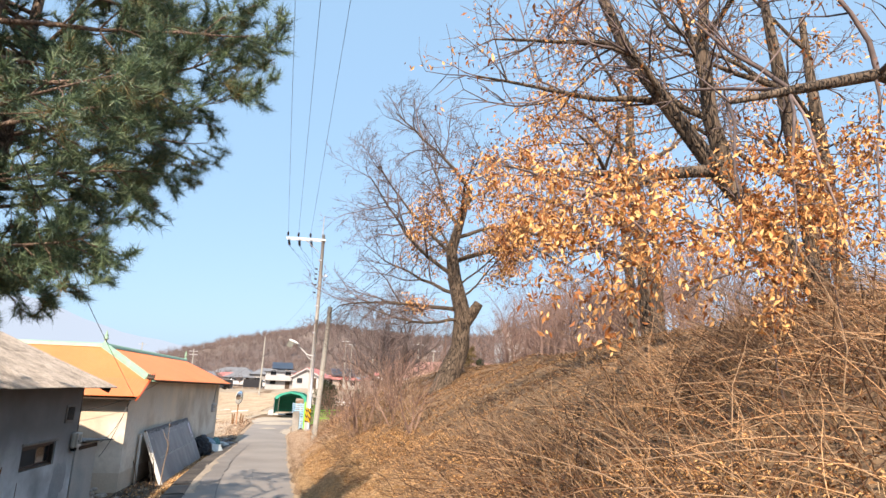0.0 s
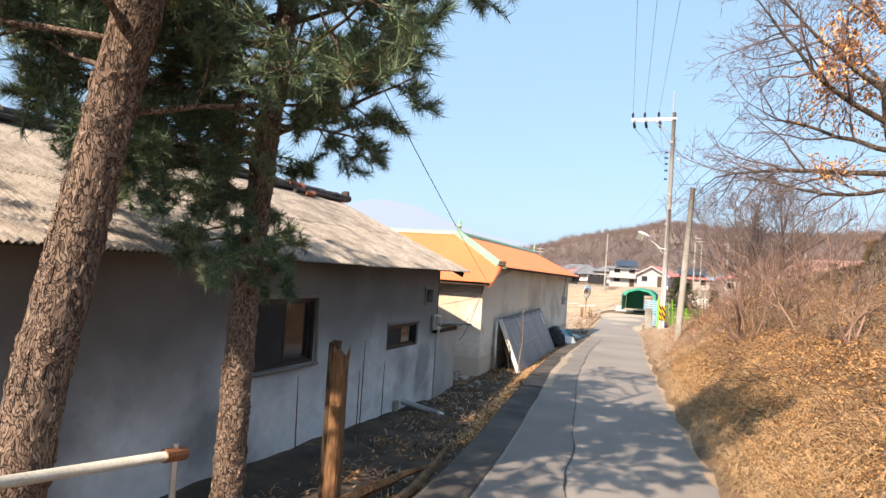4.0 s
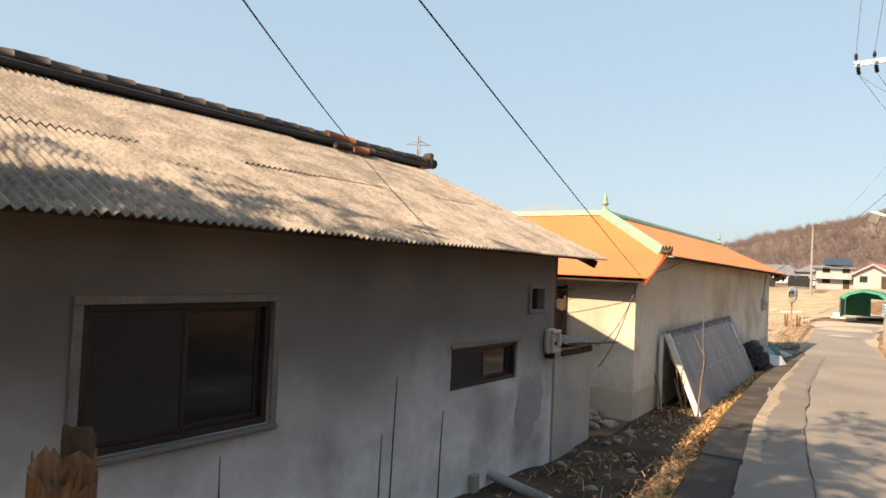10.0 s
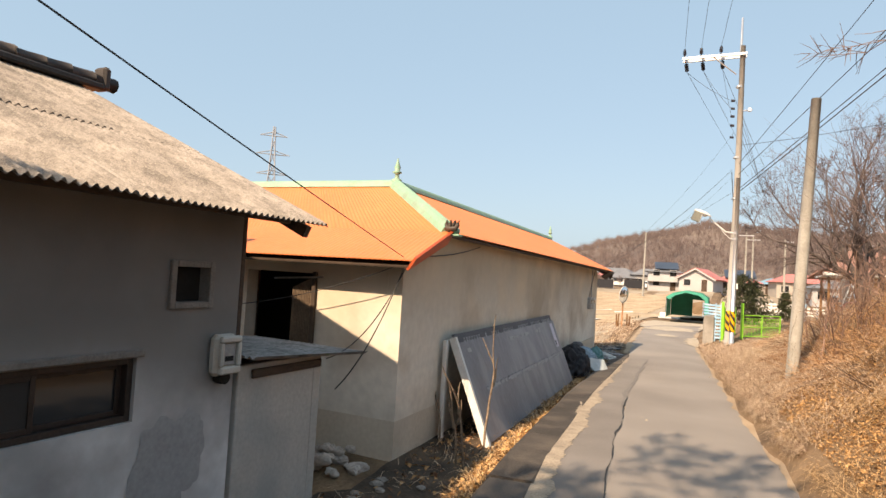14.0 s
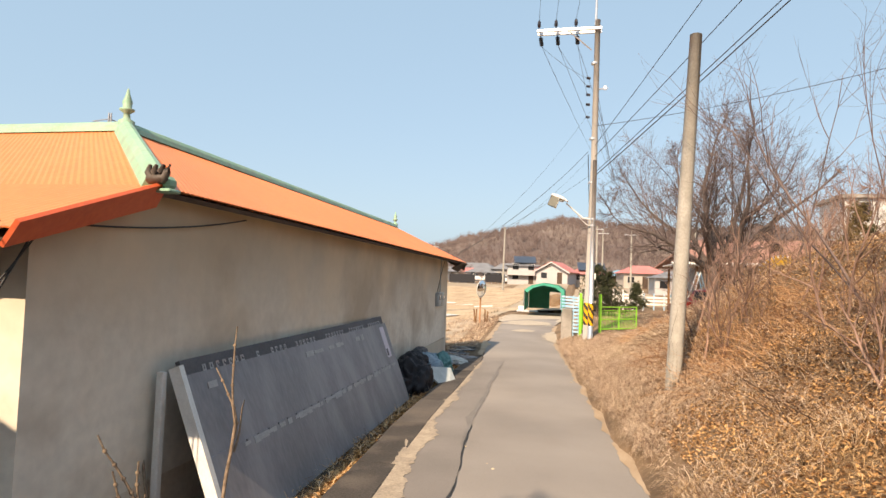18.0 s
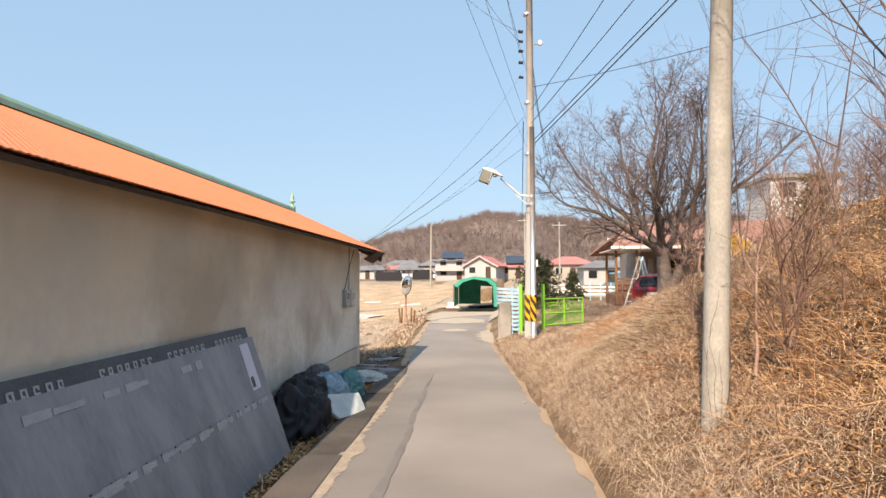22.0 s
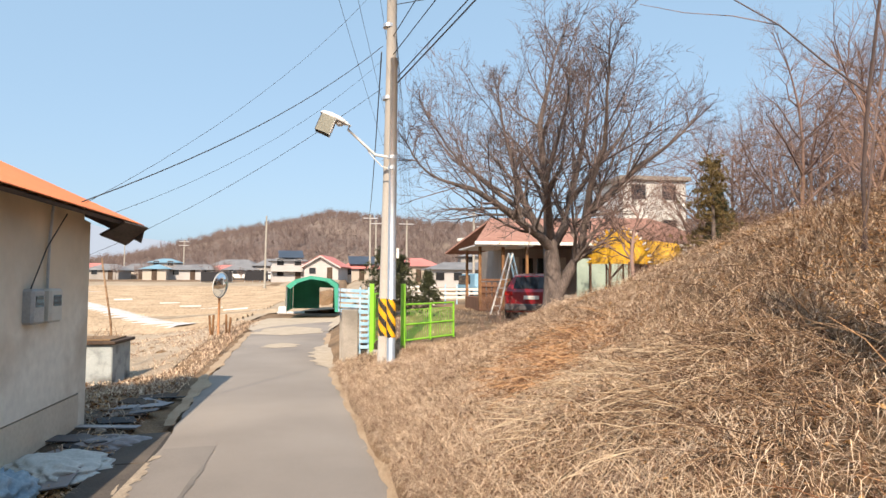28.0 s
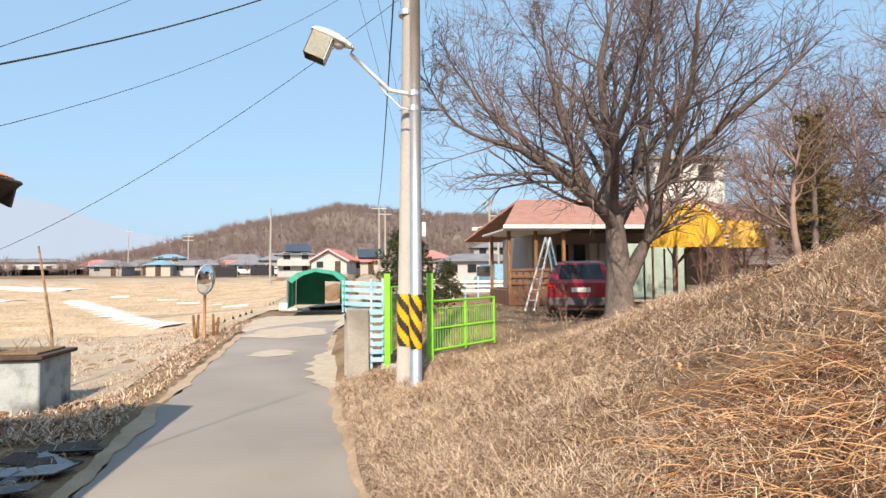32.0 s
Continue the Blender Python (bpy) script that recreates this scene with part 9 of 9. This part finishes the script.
tagged(raw_mesh("furrows", verts, faces, material("furrow_soil", (0.23, 0.175, 0.12), (0.40, 0.325, 0.24), 0.97, 0.5, 6, 0.4)), "low furrow ridges across the field", "furrows", kind="stuff")


def film(name, a, b, wd, label):
    bm = bmesh.new()
    a, b = Vector((*a, 0)), Vector((*b, 0))
    d = (b - a).normalized()
    s = Vector((-d.y, d.x, 0))
    rows = []
    for i in range(25):
        p = a.lerp(b, i / 24)
        rows.append([bm.verts.new((q.x, q.y, ground_z(q.x, q.y, False) + 0.12 + hh)) for q, hh in ((p - s * wd * (0.5 + 0.08 * noise.noise((i * 0.7, 1, 1))), 0), (p - s * wd * 0.2, 0.12), (p + s * wd * 0.2, 0.10), (p + s * wd * (0.5 + 0.08 * noise.noise((i * 0.7, 4, 1))), 0))])
    for p, q in zip(rows, rows[1:]):
        for k in range(3):
            bm.faces.new((p[k], p[k + 1], q[k + 1], q[k]))
    bmesh.ops.recalc_face_normals(bm, faces=bm.faces)
    return tagged(finish(name, bm, PLASTIC, smooth=True), label, "plastic sheet", "mulch films")


film("mulch_film", (-24, 77), (-8.0, 49.4), 2.2, "strip of white mulch film on the field")
film("mulch_film", (-40, 84), (-29, 78), 2.6, "strip of white mulch film on the field")
film("mulch_film", (-46, 100), (-30, 92), 6.0, "broad white film heaped on the field")
for k, (x, y) in enumerate(((-20, 74), (-17, 69), (-14.5, 65), (-12, 61), (-9.5, 57), (-26, 80), (-7.5, 54))):
    film("mulch_film", (x + 3, y + 2), (x + 4.6, y + 2.3), 0.7, "short scrap of white film on the field")
# rough verge between lane and field
rgv = np.random.default_rng(17)
pts = []
while len(pts) < 20000:
    y = rgv.uniform(29, 50)
    x = road_left(min(y, 43)) - 0.4 - rgv.uniform() ** 1.4 * 7
    if noise.noise((x * 0.8, y * 0.8, 2)) > rgv.uniform(-0.5, 0.5):
        pts.append((x, y, ground_z(x, y) + 0.03))
pts = np.array(pts)
blades("straw", pts, rgv.uniform(0.08, 0.28, len(pts)), rgv.uniform(0, 6.28, len(pts)), rgv.uniform(0.0, 1.0, len(pts)), 0.007, STRAW, "dry weeds on the verge by the field", 0.8)
for k in range(26):
    y = rg.uniform(30, 41)
    x = road_left(y) - rg.uniform(0.7, 4.5)
    tagged(finish("clod", lump((x, y, ground_z(x, y) + 0.02), rg.uniform(0.08, 0.25), k * 2.3, 0.45, 1), EARTH), "clod of dry earth on the verge", "clod", "earth clods")

ROOF_GREY = material("grey_tile_roof", (0.13, 0.14, 0.155), (0.21, 0.22, 0.235), 0.8, 0.6, 6, 0.2)
ROOF_RED = material("faded_red_roof", (0.42, 0.14, 0.13), (0.55, 0.22, 0.20), 0.8, 0.6, 6, 0.2)
ROOF_BLUE = material("blue_steel_roof", (0.12, 0.26, 0.36), (0.20, 0.36, 0.46), 0.6, 0.6, 6, 0.1)
SOLAR = material("dark_solar_panel", (0.03, 0.04, 0.06), (0.05, 0.065, 0.09), 0.3, 0.6, 6, 0)
WALLS = [material("white_house_wall", (0.38, 0.38, 0.385), (0.47, 0.47, 0.475), 0.9, 0.5, 6, 0.1), material("beige_house_wall", (0.38, 0.34, 0.295), (0.47, 0.43, 0.38), 0.9, 0.5, 6, 0.1), material("dull_grey_house_wall", (0.25, 0.245, 0.24), (0.34, 0.33, 0.32), 0.9, 0.5, 6, 0.1)]


def village_house(x, y, w, d, h, rh, roof, wall, label, rz=0, storeys=1, gable=False, solar=False, name="village_house"):
    """A far house: walls, pitched roof with eaves, storeys of windows and a door."""
    z = ground_z(x, y) - 0.1
    t = thing(name, (x, y, z), label, "house", "village houses", rz)
    part("wall", boxbm((-w / 2, -d / 2, -0.5), (w / 2, d / 2, h), 0.03), wall, t)
    e = 0.5
    bm = bmesh.new()
    if gable:
        slab(bm, [(-w / 2 - e, -d / 2 - e, h - 0.15), (0, -d / 2 - e, h + rh), (0, d / 2 + e, h + rh), (-w / 2 - e, d / 2 + e, h - 0.15)][::-1], 0.18)
        slab(bm, [(w / 2 + e, -d / 2 - e, h - 0.15), (0, -d / 2 - e, h + rh), (0, d / 2 + e, h + rh), (w / 2 + e, d / 2 + e, h - 0.15)], 0.18)
        part("roof", bm, roof, t)
        bm = bmesh.new()
        slab(bm, [(-w / 2, -d / 2 + 0.02, h - 0.02), (w / 2, -d / 2 + 0.02, h - 0.02), (0, -d / 2 + 0.02, h + rh - 0.2)], 0.1)
        part("gable", bm, wall, t)
        bm = bmesh.new()
        slab(bm, [(-w / 2 - e, -d / 2 - e - 0.05, h - 0.3), (0, -d / 2 - e - 0.05, h + rh - 0.15), (0, -d / 2 - e - 0.05, h + rh + 0.1), (-w / 2 - e, -d / 2 - e - 0.05, h - 0.05)], 0.08)
        slab(bm, [(w / 2 + e, -d / 2 - e - 0.05, h - 0.3), (0, -d / 2 - e - 0.05, h + rh - 0.15), (0, -d / 2 - e - 0.05, h + rh + 0.1), (w / 2 + e, -d / 2 - e - 0.05, h - 0.05)], 0.08)
        part("bargeboard", bm, WALLS[0], t, "white bargeboards")
    else:
        a = [(-w / 2 - e, -d / 2 - e, h - 0.1), (w / 2 + e, -d / 2 - e, h - 0.1), (w / 2 + e, d / 2 + e, h - 0.1), (-w / 2 - e, d / 2 + e, h - 0.1)]
        r0, r1 = (-w / 2 + d * 0.35, 0, h + rh), (w / 2 - d * 0.35, 0, h + rh)
        vs = [bm.verts.new(p) for p in (*a, r0, r1)]
        for f in ((0, 1, 5, 4), (1, 2, 5), (2, 3, 4, 5), (3, 0, 4), (3, 2, 1, 0)):
            bm.faces.new([vs[i] for i in f])
        part("roof", bm, roof, t)
    for s in range(storeys):
        zz = 0.9 + s * (h / storeys)
        n = max(int(w / 2.2), 1)
        for k in range(n):
            xx = -w / 2 + w * (k + 0.5) / n
            if s == 0 and k == n // 2:
                part("door", boxbm((xx - 0.45, -d / 2 - 0.05, 0), (xx + 0.45, -d / 2 + 0.02, 2.0), 0.01), DARK_WOOD, t)
            else:
                wd = part("window", boxbm((xx - 0.6, -d / 2 - 0.05, zz), (xx + 0.6, -d / 2 + 0.02, zz + 1.1), 0.01), WALLS[0], t)
                part("pane", boxbm((xx - 0.53, -d / 2 - 0.08, zz + 0.07), (xx + 0.53, -d / 2 - 0.052, zz + 1.03)), GLASS, wd)
        if s:
            part("balcony", boxbm((-w / 2 - 0.1, -d / 2 - 0.9, zz - 1.0), (w / 2 + 0.1, -d / 2 - 0.02, zz - 0.15), 0.02), WALLS[0], t)
    if solar:
        bm = bmesh.new()
        slab(bm, [(-w * 0.3, -d * 0.45, h + rh * 0.55), (w * 0.42, -d * 0.45, h + rh * 0.55), (w * 0.42, d * 0.1, h + rh + 0.9), (-w * 0.3, d * 0.1, h + rh + 0.9)], 0.08)
        part("solar_panel", bm, SOLAR, t)
    return t


village_house(-10.6, 124, 5.6, 6, 3.5, 0.9, ROOF_GREY, WALLS[0], "two-storey white house with blue trim and solar panels", 8, 2, solar=True)
village_house(-4.2, 122, 5.6, 7, 2.1, 1.7, ROOF_RED, WALLS[0], "white gabled house with a faded red roof", -12, 1, True)
village_house(1.4, 128, 7, 6, 2.1, 1.3, ROOF_RED, WALLS[1], "low house with a faded pink-red roof", 5, 1, solar=True)
village_house(-20.5, 138, 6, 5, 2.0, 1.0, ROOF_GREY, WALLS[2], "low grey-roofed farmhouse by the far field", 4)
village_house(-29, 142, 6.4, 5, 2.0, 1.0, ROOF_GREY, WALLS[1], "low beige house with a grey roof", -6)
village_house(-38, 152, 5.4, 5, 3.4, 0.8, ROOF_BLUE, WALLS[2], "grey two-storey house on the hill foot", 3, 2)
village_house(-54, 158, 5.6, 5, 2.0, 1.2, ROOF_RED, WALLS[0], "small house with a bright red roof", 6)
village_house(-70, 165, 16, 8, 2.8, 0.8, ROOF_GREY, WALLS[0], "long white farm building", 3, name="farm_building")
village_house(-98, 170, 22, 9, 3.0, 0.7, ROOF_BLUE, WALLS[0], "long white farm building with a pale blue roof", 0, name="farm_building")
village_house(-125, 180, 26, 10, 3.0, 0.8, ROOF_GREY, WALLS[0], "long white farm building", 4, name="farm_building")
village_house(14, 96, 9, 6, 2.4, 0.9, ROOF_GREY, WALLS[0], "low white shed with a grey roof beyond the lawn", 2, name="village_shed")
village_house(20.5, 112, 8, 6, 4.2, 0.8, ROOF_GREY, WALLS[2], "grey two-storey house beyond the lawn", -5, 2)
village_house(10, 118, 7, 6, 2.6, 1.3, ROOF_RED, WALLS[1], "low house with a dull red roof", 9)
village_house(31, 105, 8, 7, 3.0, 1.4, ROOF_RED, WALLS[1], "low house with a dull red roof", 0)
village_house(-14.5, 140, 8, 6, 2.8, 1.3, ROOF_GREY, WALLS[2], "grey-roofed farmhouse at the hill foot", 10)
village_house(-24, 152, 9, 6, 2.8, 1.3, ROOF_GREY, WALLS[1], "grey-roofed farmhouse at the hill foot", -8)

rh = random.Random(63)
for k in range(13):
    x, y = -44 + 4.6 * k + rh.uniform(-1.5, 1.5), rh.uniform(134, 150)
    village_house(x, y, rh.uniform(3.8, 6.0), rh.uniform(4, 5), rh.uniform(1.8, 2.3), rh.uniform(0.7, 1.2), rh.choice([ROOF_GREY, ROOF_GREY, ROOF_RED, ROOF_BLUE]), rh.choice(WALLS), "small low village house at the hill foot", rh.uniform(-15, 15))


def far_car(x, y, mat, label, rz, van=False, cat="car", name="parked_vehicle"):
    z = ground_z(x, y) + 0.05
    t = thing(name, (x, y, z), label, cat, "vehicles by the field", rz)
    top = 1.75 if van else 1.42
    part("body", car_shell(bmesh.new(), [(-2.1, 0.75, 0.4, 0.8, 0.85, 0.65), (-1.8, 0.86, 0.25, 0.9, 0.98, 0.72), (-1.3 if van else -0.9, 0.87, 0.22, 0.95, top, 0.62), (1.2, 0.87, 0.22, 0.95, top, 0.62), (1.9, 0.86, 0.25, 0.9, 1.0, 0.7), (2.15, 0.75, 0.4, 0.8, 0.85, 0.65)]), mat, t)
    for sx in (-1, 1):
        part("side_window", boxbm((sx * 0.80, -0.9, 0.98), (sx * 0.86, 1.3, top - 0.12), 0.02), GLASS, t)
        for yy in (-1.3, 1.3):
            w = part("wheel", lathe(bmesh.new(), (0, 0, -0.1), [(0.2, 0), (0.31, 0.02), (0.32, 0.1), (0.31, 0.18), (0.2, 0.2)], 12), TYRE, t)
            w.location, w.rotation_euler = (sx * 0.8, yy, 0.32), (0, radians(90), 0)
    return t


BLACK_CAR = material("black_car_paint", (0.012, 0.013, 0.016), (0.02, 0.021, 0.025), 0.25, 2, 20, 0, clear=0.6)
WHITE_CAR = material("white_car_paint", (0.68, 0.68, 0.68), (0.76, 0.76, 0.76), 0.3, 2, 20, 0, clear=0.6)
far_car(-45, 146, BLACK_CAR, "black car parked at the far field edge", 80)
far_car(-35, 144, BLACK_CAR, "dark blue van parked at the far field edge", 85, True)
far_car(-13.2, 128, WHITE_CAR, "white car parked before the village", 78)
far_car(-28, 143, WHITE_CAR, "white pickup parked before the village", 60, True)
far_car(-20.5, 136, WHITE_CAR, "silver van parked before the village", 95, True)
truck = far_car(8.6, 60, ROOF_BLUE, "blue light truck beside the porch house", 10, True, "truck")
for k, (x, y, w) in enumerate(((-20.5, 116, 4.6), (-15.2, 120, 3.6))):
    f = thing("windbreak", (x, y, ground_z(x, y)), "black shade-cloth fence before the farmhouse", "fence", "windbreaks")
    part("cloth", boxbm((-w / 2, -0.04, 0.2), (w / 2, 0.04, 1.7), 0.01), BLACK_TARP, f)
    for j in range(4):
        part("stake", tube(bmesh.new(), [(-w / 2 + w * j / 3, 0.08, -0.2), (-w / 2 + w * j / 3, 0.08, 1.85)], 0.05, 6), STEEL, f)


def far_pole(x, y, h, lean=0.0, arms=1, label="far grey concrete utility pole", lamp_head=False):
    z = ground_z(x, y)
    t = thing("utility_pole", (x, y, z), label, "utility pole", "far poles")
    part("shaft", tube(bmesh.new(), [(0, 0, -0.5), (lean, 0, h)], [0.15, 0.09], 8), POLE_CON, t)
    for k in range(arms):
        part("crossarm", boxbm((lean - 0.9, -0.06, h - 0.5 - 0.7 * k), (lean + 0.9, 0.06, h - 0.4 - 0.7 * k), 0.01), STEEL, t)
    if lamp_head:
        part("lamp_arm", tube(bmesh.new(), [(0, -0.1, h * 0.62), (-0.8, -0.1, h * 0.66), (-1.3, -0.1, h * 0.64)], 0.05, 6), LAMP_GREY, t)
        part("lamp_head", boxbm((-1.7, -0.25, h * 0.61), (-1.2, 0.05, h * 0.65), 0.05), LAMP_GREY, t)
    return t


far_pole(-11.2, 100, 9.6, 0.1, 0)
far_pole(2.2, 96, 9.2, 0, 1)
far_pole(3.2, 103, 9.0, 0, 1)
far_pole(12.0, 78, 8.2, 0, 1, "grey concrete utility pole with a street lamp", True)
far_pole(16.0, 92, 8.0, 0, 1, "grey concrete utility pole with a street lamp", True)
far_pole(-31.0, 138, 7.5, 0, 2)
far_pole(-45.5, 150, 9, 0, 1)
far_pole(6.5, 92, 8.2, 0, 1)

# lattice pylon
pyl = thing("lattice_pylon", (-125.8, 149.3, 2.0), "far grey steel lattice power pylon", "pylon", rz=41)
runs = []
zt = 41.4
corner = lambda sx, sy, f: Vector((sx * (2.6 * (1 - f) ** 1.3 + 0.25), sy * (2.6 * (1 - f) ** 1.3 + 0.25), zt * f))
for sx in (-1, 1):
    for sy in (-1, 1):
        runs.append(([corner(sx, sy, k / 6) for k in range(7)], [0.2] * 7, 4))
for k in range(11):
    f0, f1 = k / 11, (k + 1) / 11
    for sx, sy, tx, ty in ((-1, -1, 1, -1), (1, -1, 1, 1), (1, 1, -1, 1), (-1, 1, -1, -1)):
        runs.append(([corner(sx, sy, f0), corner(tx, ty, f1)], [0.1, 0.1], 3))
        runs.append(([corner(tx, ty, f0), corner(sx, sy, f1)], [0.1, 0.1], 3))
PYLON = material("dull_pylon_steel", (0.26, 0.29, 0.33), (0.34, 0.37, 0.41), 0.8, 2, 20, 0)
tubes_mesh("frame", runs, PYLON, pyl)
for z, wd in ((27.0, 4.4), (33.0, 4.9), (38.6, 4.0)):
    tubes_mesh("crossarm", [([Vector((-wd, 0, z)), Vector((0, 0.4, z + 1.3)), Vector((wd, 0, z))], [0.13, 0.18, 0.13], 4), ([Vector((-wd, 0, z)), Vector((0, -0.4, z - 0.1)), Vector((wd, 0, z))], [0.13, 0.18, 0.13], 4)], PYLON, pyl)

# wooded hill behind the village
WOODS = material("bare_brown_woods", (0.0975, 0.075, 0.0698), (0.18, 0.143, 0.129), 0.95, 0.05, 0.9, 0.6, stain=(0.27, 0.217, 0.165), stain_scale=0.03, stain_amount=0.6, depth=0.6)


def hill_z(x, y):
    """Height of the wooded ridge over its foot."""
    crest = lerp(x, [-130, -75, -60, -47, -33, -20, -6, 8, 24, 45, 93, 150, 260], [0, 1.5, 5, 9.5, 13, 16, 18.5, 18, 15.5, 16.5, 17, 20, 18])
    s = min(max((y - 150) / 70, 0), 1)
    s = s * s * (3 - 2 * s)
    b = min(max((330 - y) / 90, 0), 1)
    return crest * s * b + 1.6 * s * b * noise.noise((x * 0.05, y * 0.05, 1)) + 3.0


xs = np.linspace(-140, 260, 90)
ys = np.linspace(148, 330, 40)
verts = [(x, y, hill_z(x, y)) for y in ys for x in xs]
faces = [(j * 90 + i, j * 90 + i + 1, (j + 1) * 90 + i + 1, (j + 1) * 90 + i) for j in range(39) for i in range(89)]
tagged(raw_mesh("wooded_hill", verts, faces, WOODS, smooth=True), "long hill of bare brown winter woods behind the village", "hill", kind="structure")
g = np.random.default_rng(23)


def far_woods(name, n, place, h0, h1, mat, label, per=16, wide=0.012):
    """Bare far trees: each a fan of thin upright sprays with an uneven crown."""
    v = []
    for k in range(n):
        x, y, z = place()
        h = g.uniform(h0, h1)
        spread = h * g.uniform(0.3, 0.5)
        base = np.array([x, y, z])
        fork = base + np.array([0, 0, h * g.uniform(0.2, 0.4)])
        w = max(h * wide * 1.6, 0.05)
        v.append([base + [-w, 0, 0], base + [w, 0, 0], fork + [0, 0, h * 0.4]])
        for j in range(per):
            a = g.uniform(0, 6.283)
            r = spread * g.uniform(0.1, 1) ** 0.6
            tip = fork + np.array([math.cos(a) * r, math.sin(a) * r, h * (0.12 + 0.5 * math.sqrt(max(1 - (r / spread) ** 2, 0)) * g.uniform(0.7, 1.1))])
            root = fork + (tip - fork) * g.uniform(0.0, 0.45) + g.normal(0, 0.05 * h, 3)
            s = np.array([-(tip - root)[2], 0, (tip - root)[0]])
            s = s / (np.linalg.norm(s) + 1e-6) * h * wide
            v.append([root - s, root + s, tip])
    v = np.array(v).reshape(-1, 3)
    return tagged(raw_mesh(name, v, np.arange(len(v)).reshape(-1, 3), mat), label, "woods", kind="stuff")


FAR_TWIG = material("far_bare_branches", (0.10, 0.074, 0.07), (0.19, 0.145, 0.135), 0.95, 0.05, 0.6, 0, per_island=0.6)


def on_hill():
    while True:
        x, y = g.uniform(-80, 150), g.uniform(160, 245)
        z = hill_z(x, y)
        if z > 4.5:
            return x, y, z - 0.3


def at_foot():
    x, y = g.uniform(-110, 60), g.uniform(132, 170)
    return x, y, ground_z(x, y)


def right_hill():
    while True:
        x, y = 11 + 60 * g.uniform() ** 1.3, g.uniform(8, 70)
        if x - 11 > (y - 30) * 0.9 - 6 or y < 30:
            return x, y, ground_z(x, y, False)


far_woods("far_woods", 8000, on_hill, 2.0, 4.4, FAR_TWIG, "dense bare winter woods on the far hill", 17, 0.009)
far_woods("far_woods", 420, at_foot, 2.0, 5.0, FAR_TWIG, "bare trees among the village houses", 26, 0.008)
far_woods("bank_woods", 460, right_hill, 2.2, 4.6, TWIG_WOOD, "bare reddish thicket on the bank top", 80, 0.003)
# pale mountains far away; the blue haze is painted as their own glow
MOUNT = bpy.data.materials.new("hazed_glowing_mountain")
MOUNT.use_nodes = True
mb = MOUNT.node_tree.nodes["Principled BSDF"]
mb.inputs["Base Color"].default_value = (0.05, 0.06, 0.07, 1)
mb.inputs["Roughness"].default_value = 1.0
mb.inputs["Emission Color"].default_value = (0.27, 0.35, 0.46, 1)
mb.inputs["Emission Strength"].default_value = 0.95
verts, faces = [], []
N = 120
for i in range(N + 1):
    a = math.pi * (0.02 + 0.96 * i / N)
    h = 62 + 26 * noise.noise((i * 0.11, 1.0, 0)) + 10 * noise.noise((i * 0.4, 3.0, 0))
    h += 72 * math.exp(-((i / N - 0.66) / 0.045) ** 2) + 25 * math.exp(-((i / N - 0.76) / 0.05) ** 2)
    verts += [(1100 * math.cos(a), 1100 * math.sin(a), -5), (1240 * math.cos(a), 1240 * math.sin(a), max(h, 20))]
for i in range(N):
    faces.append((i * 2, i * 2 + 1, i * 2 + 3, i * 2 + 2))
tagged(raw_mesh("backdrop", verts, faces, MOUNT, smooth=True), "mountains on the horizon, pale blue haze put into their glow", "mountains", kind="structure")
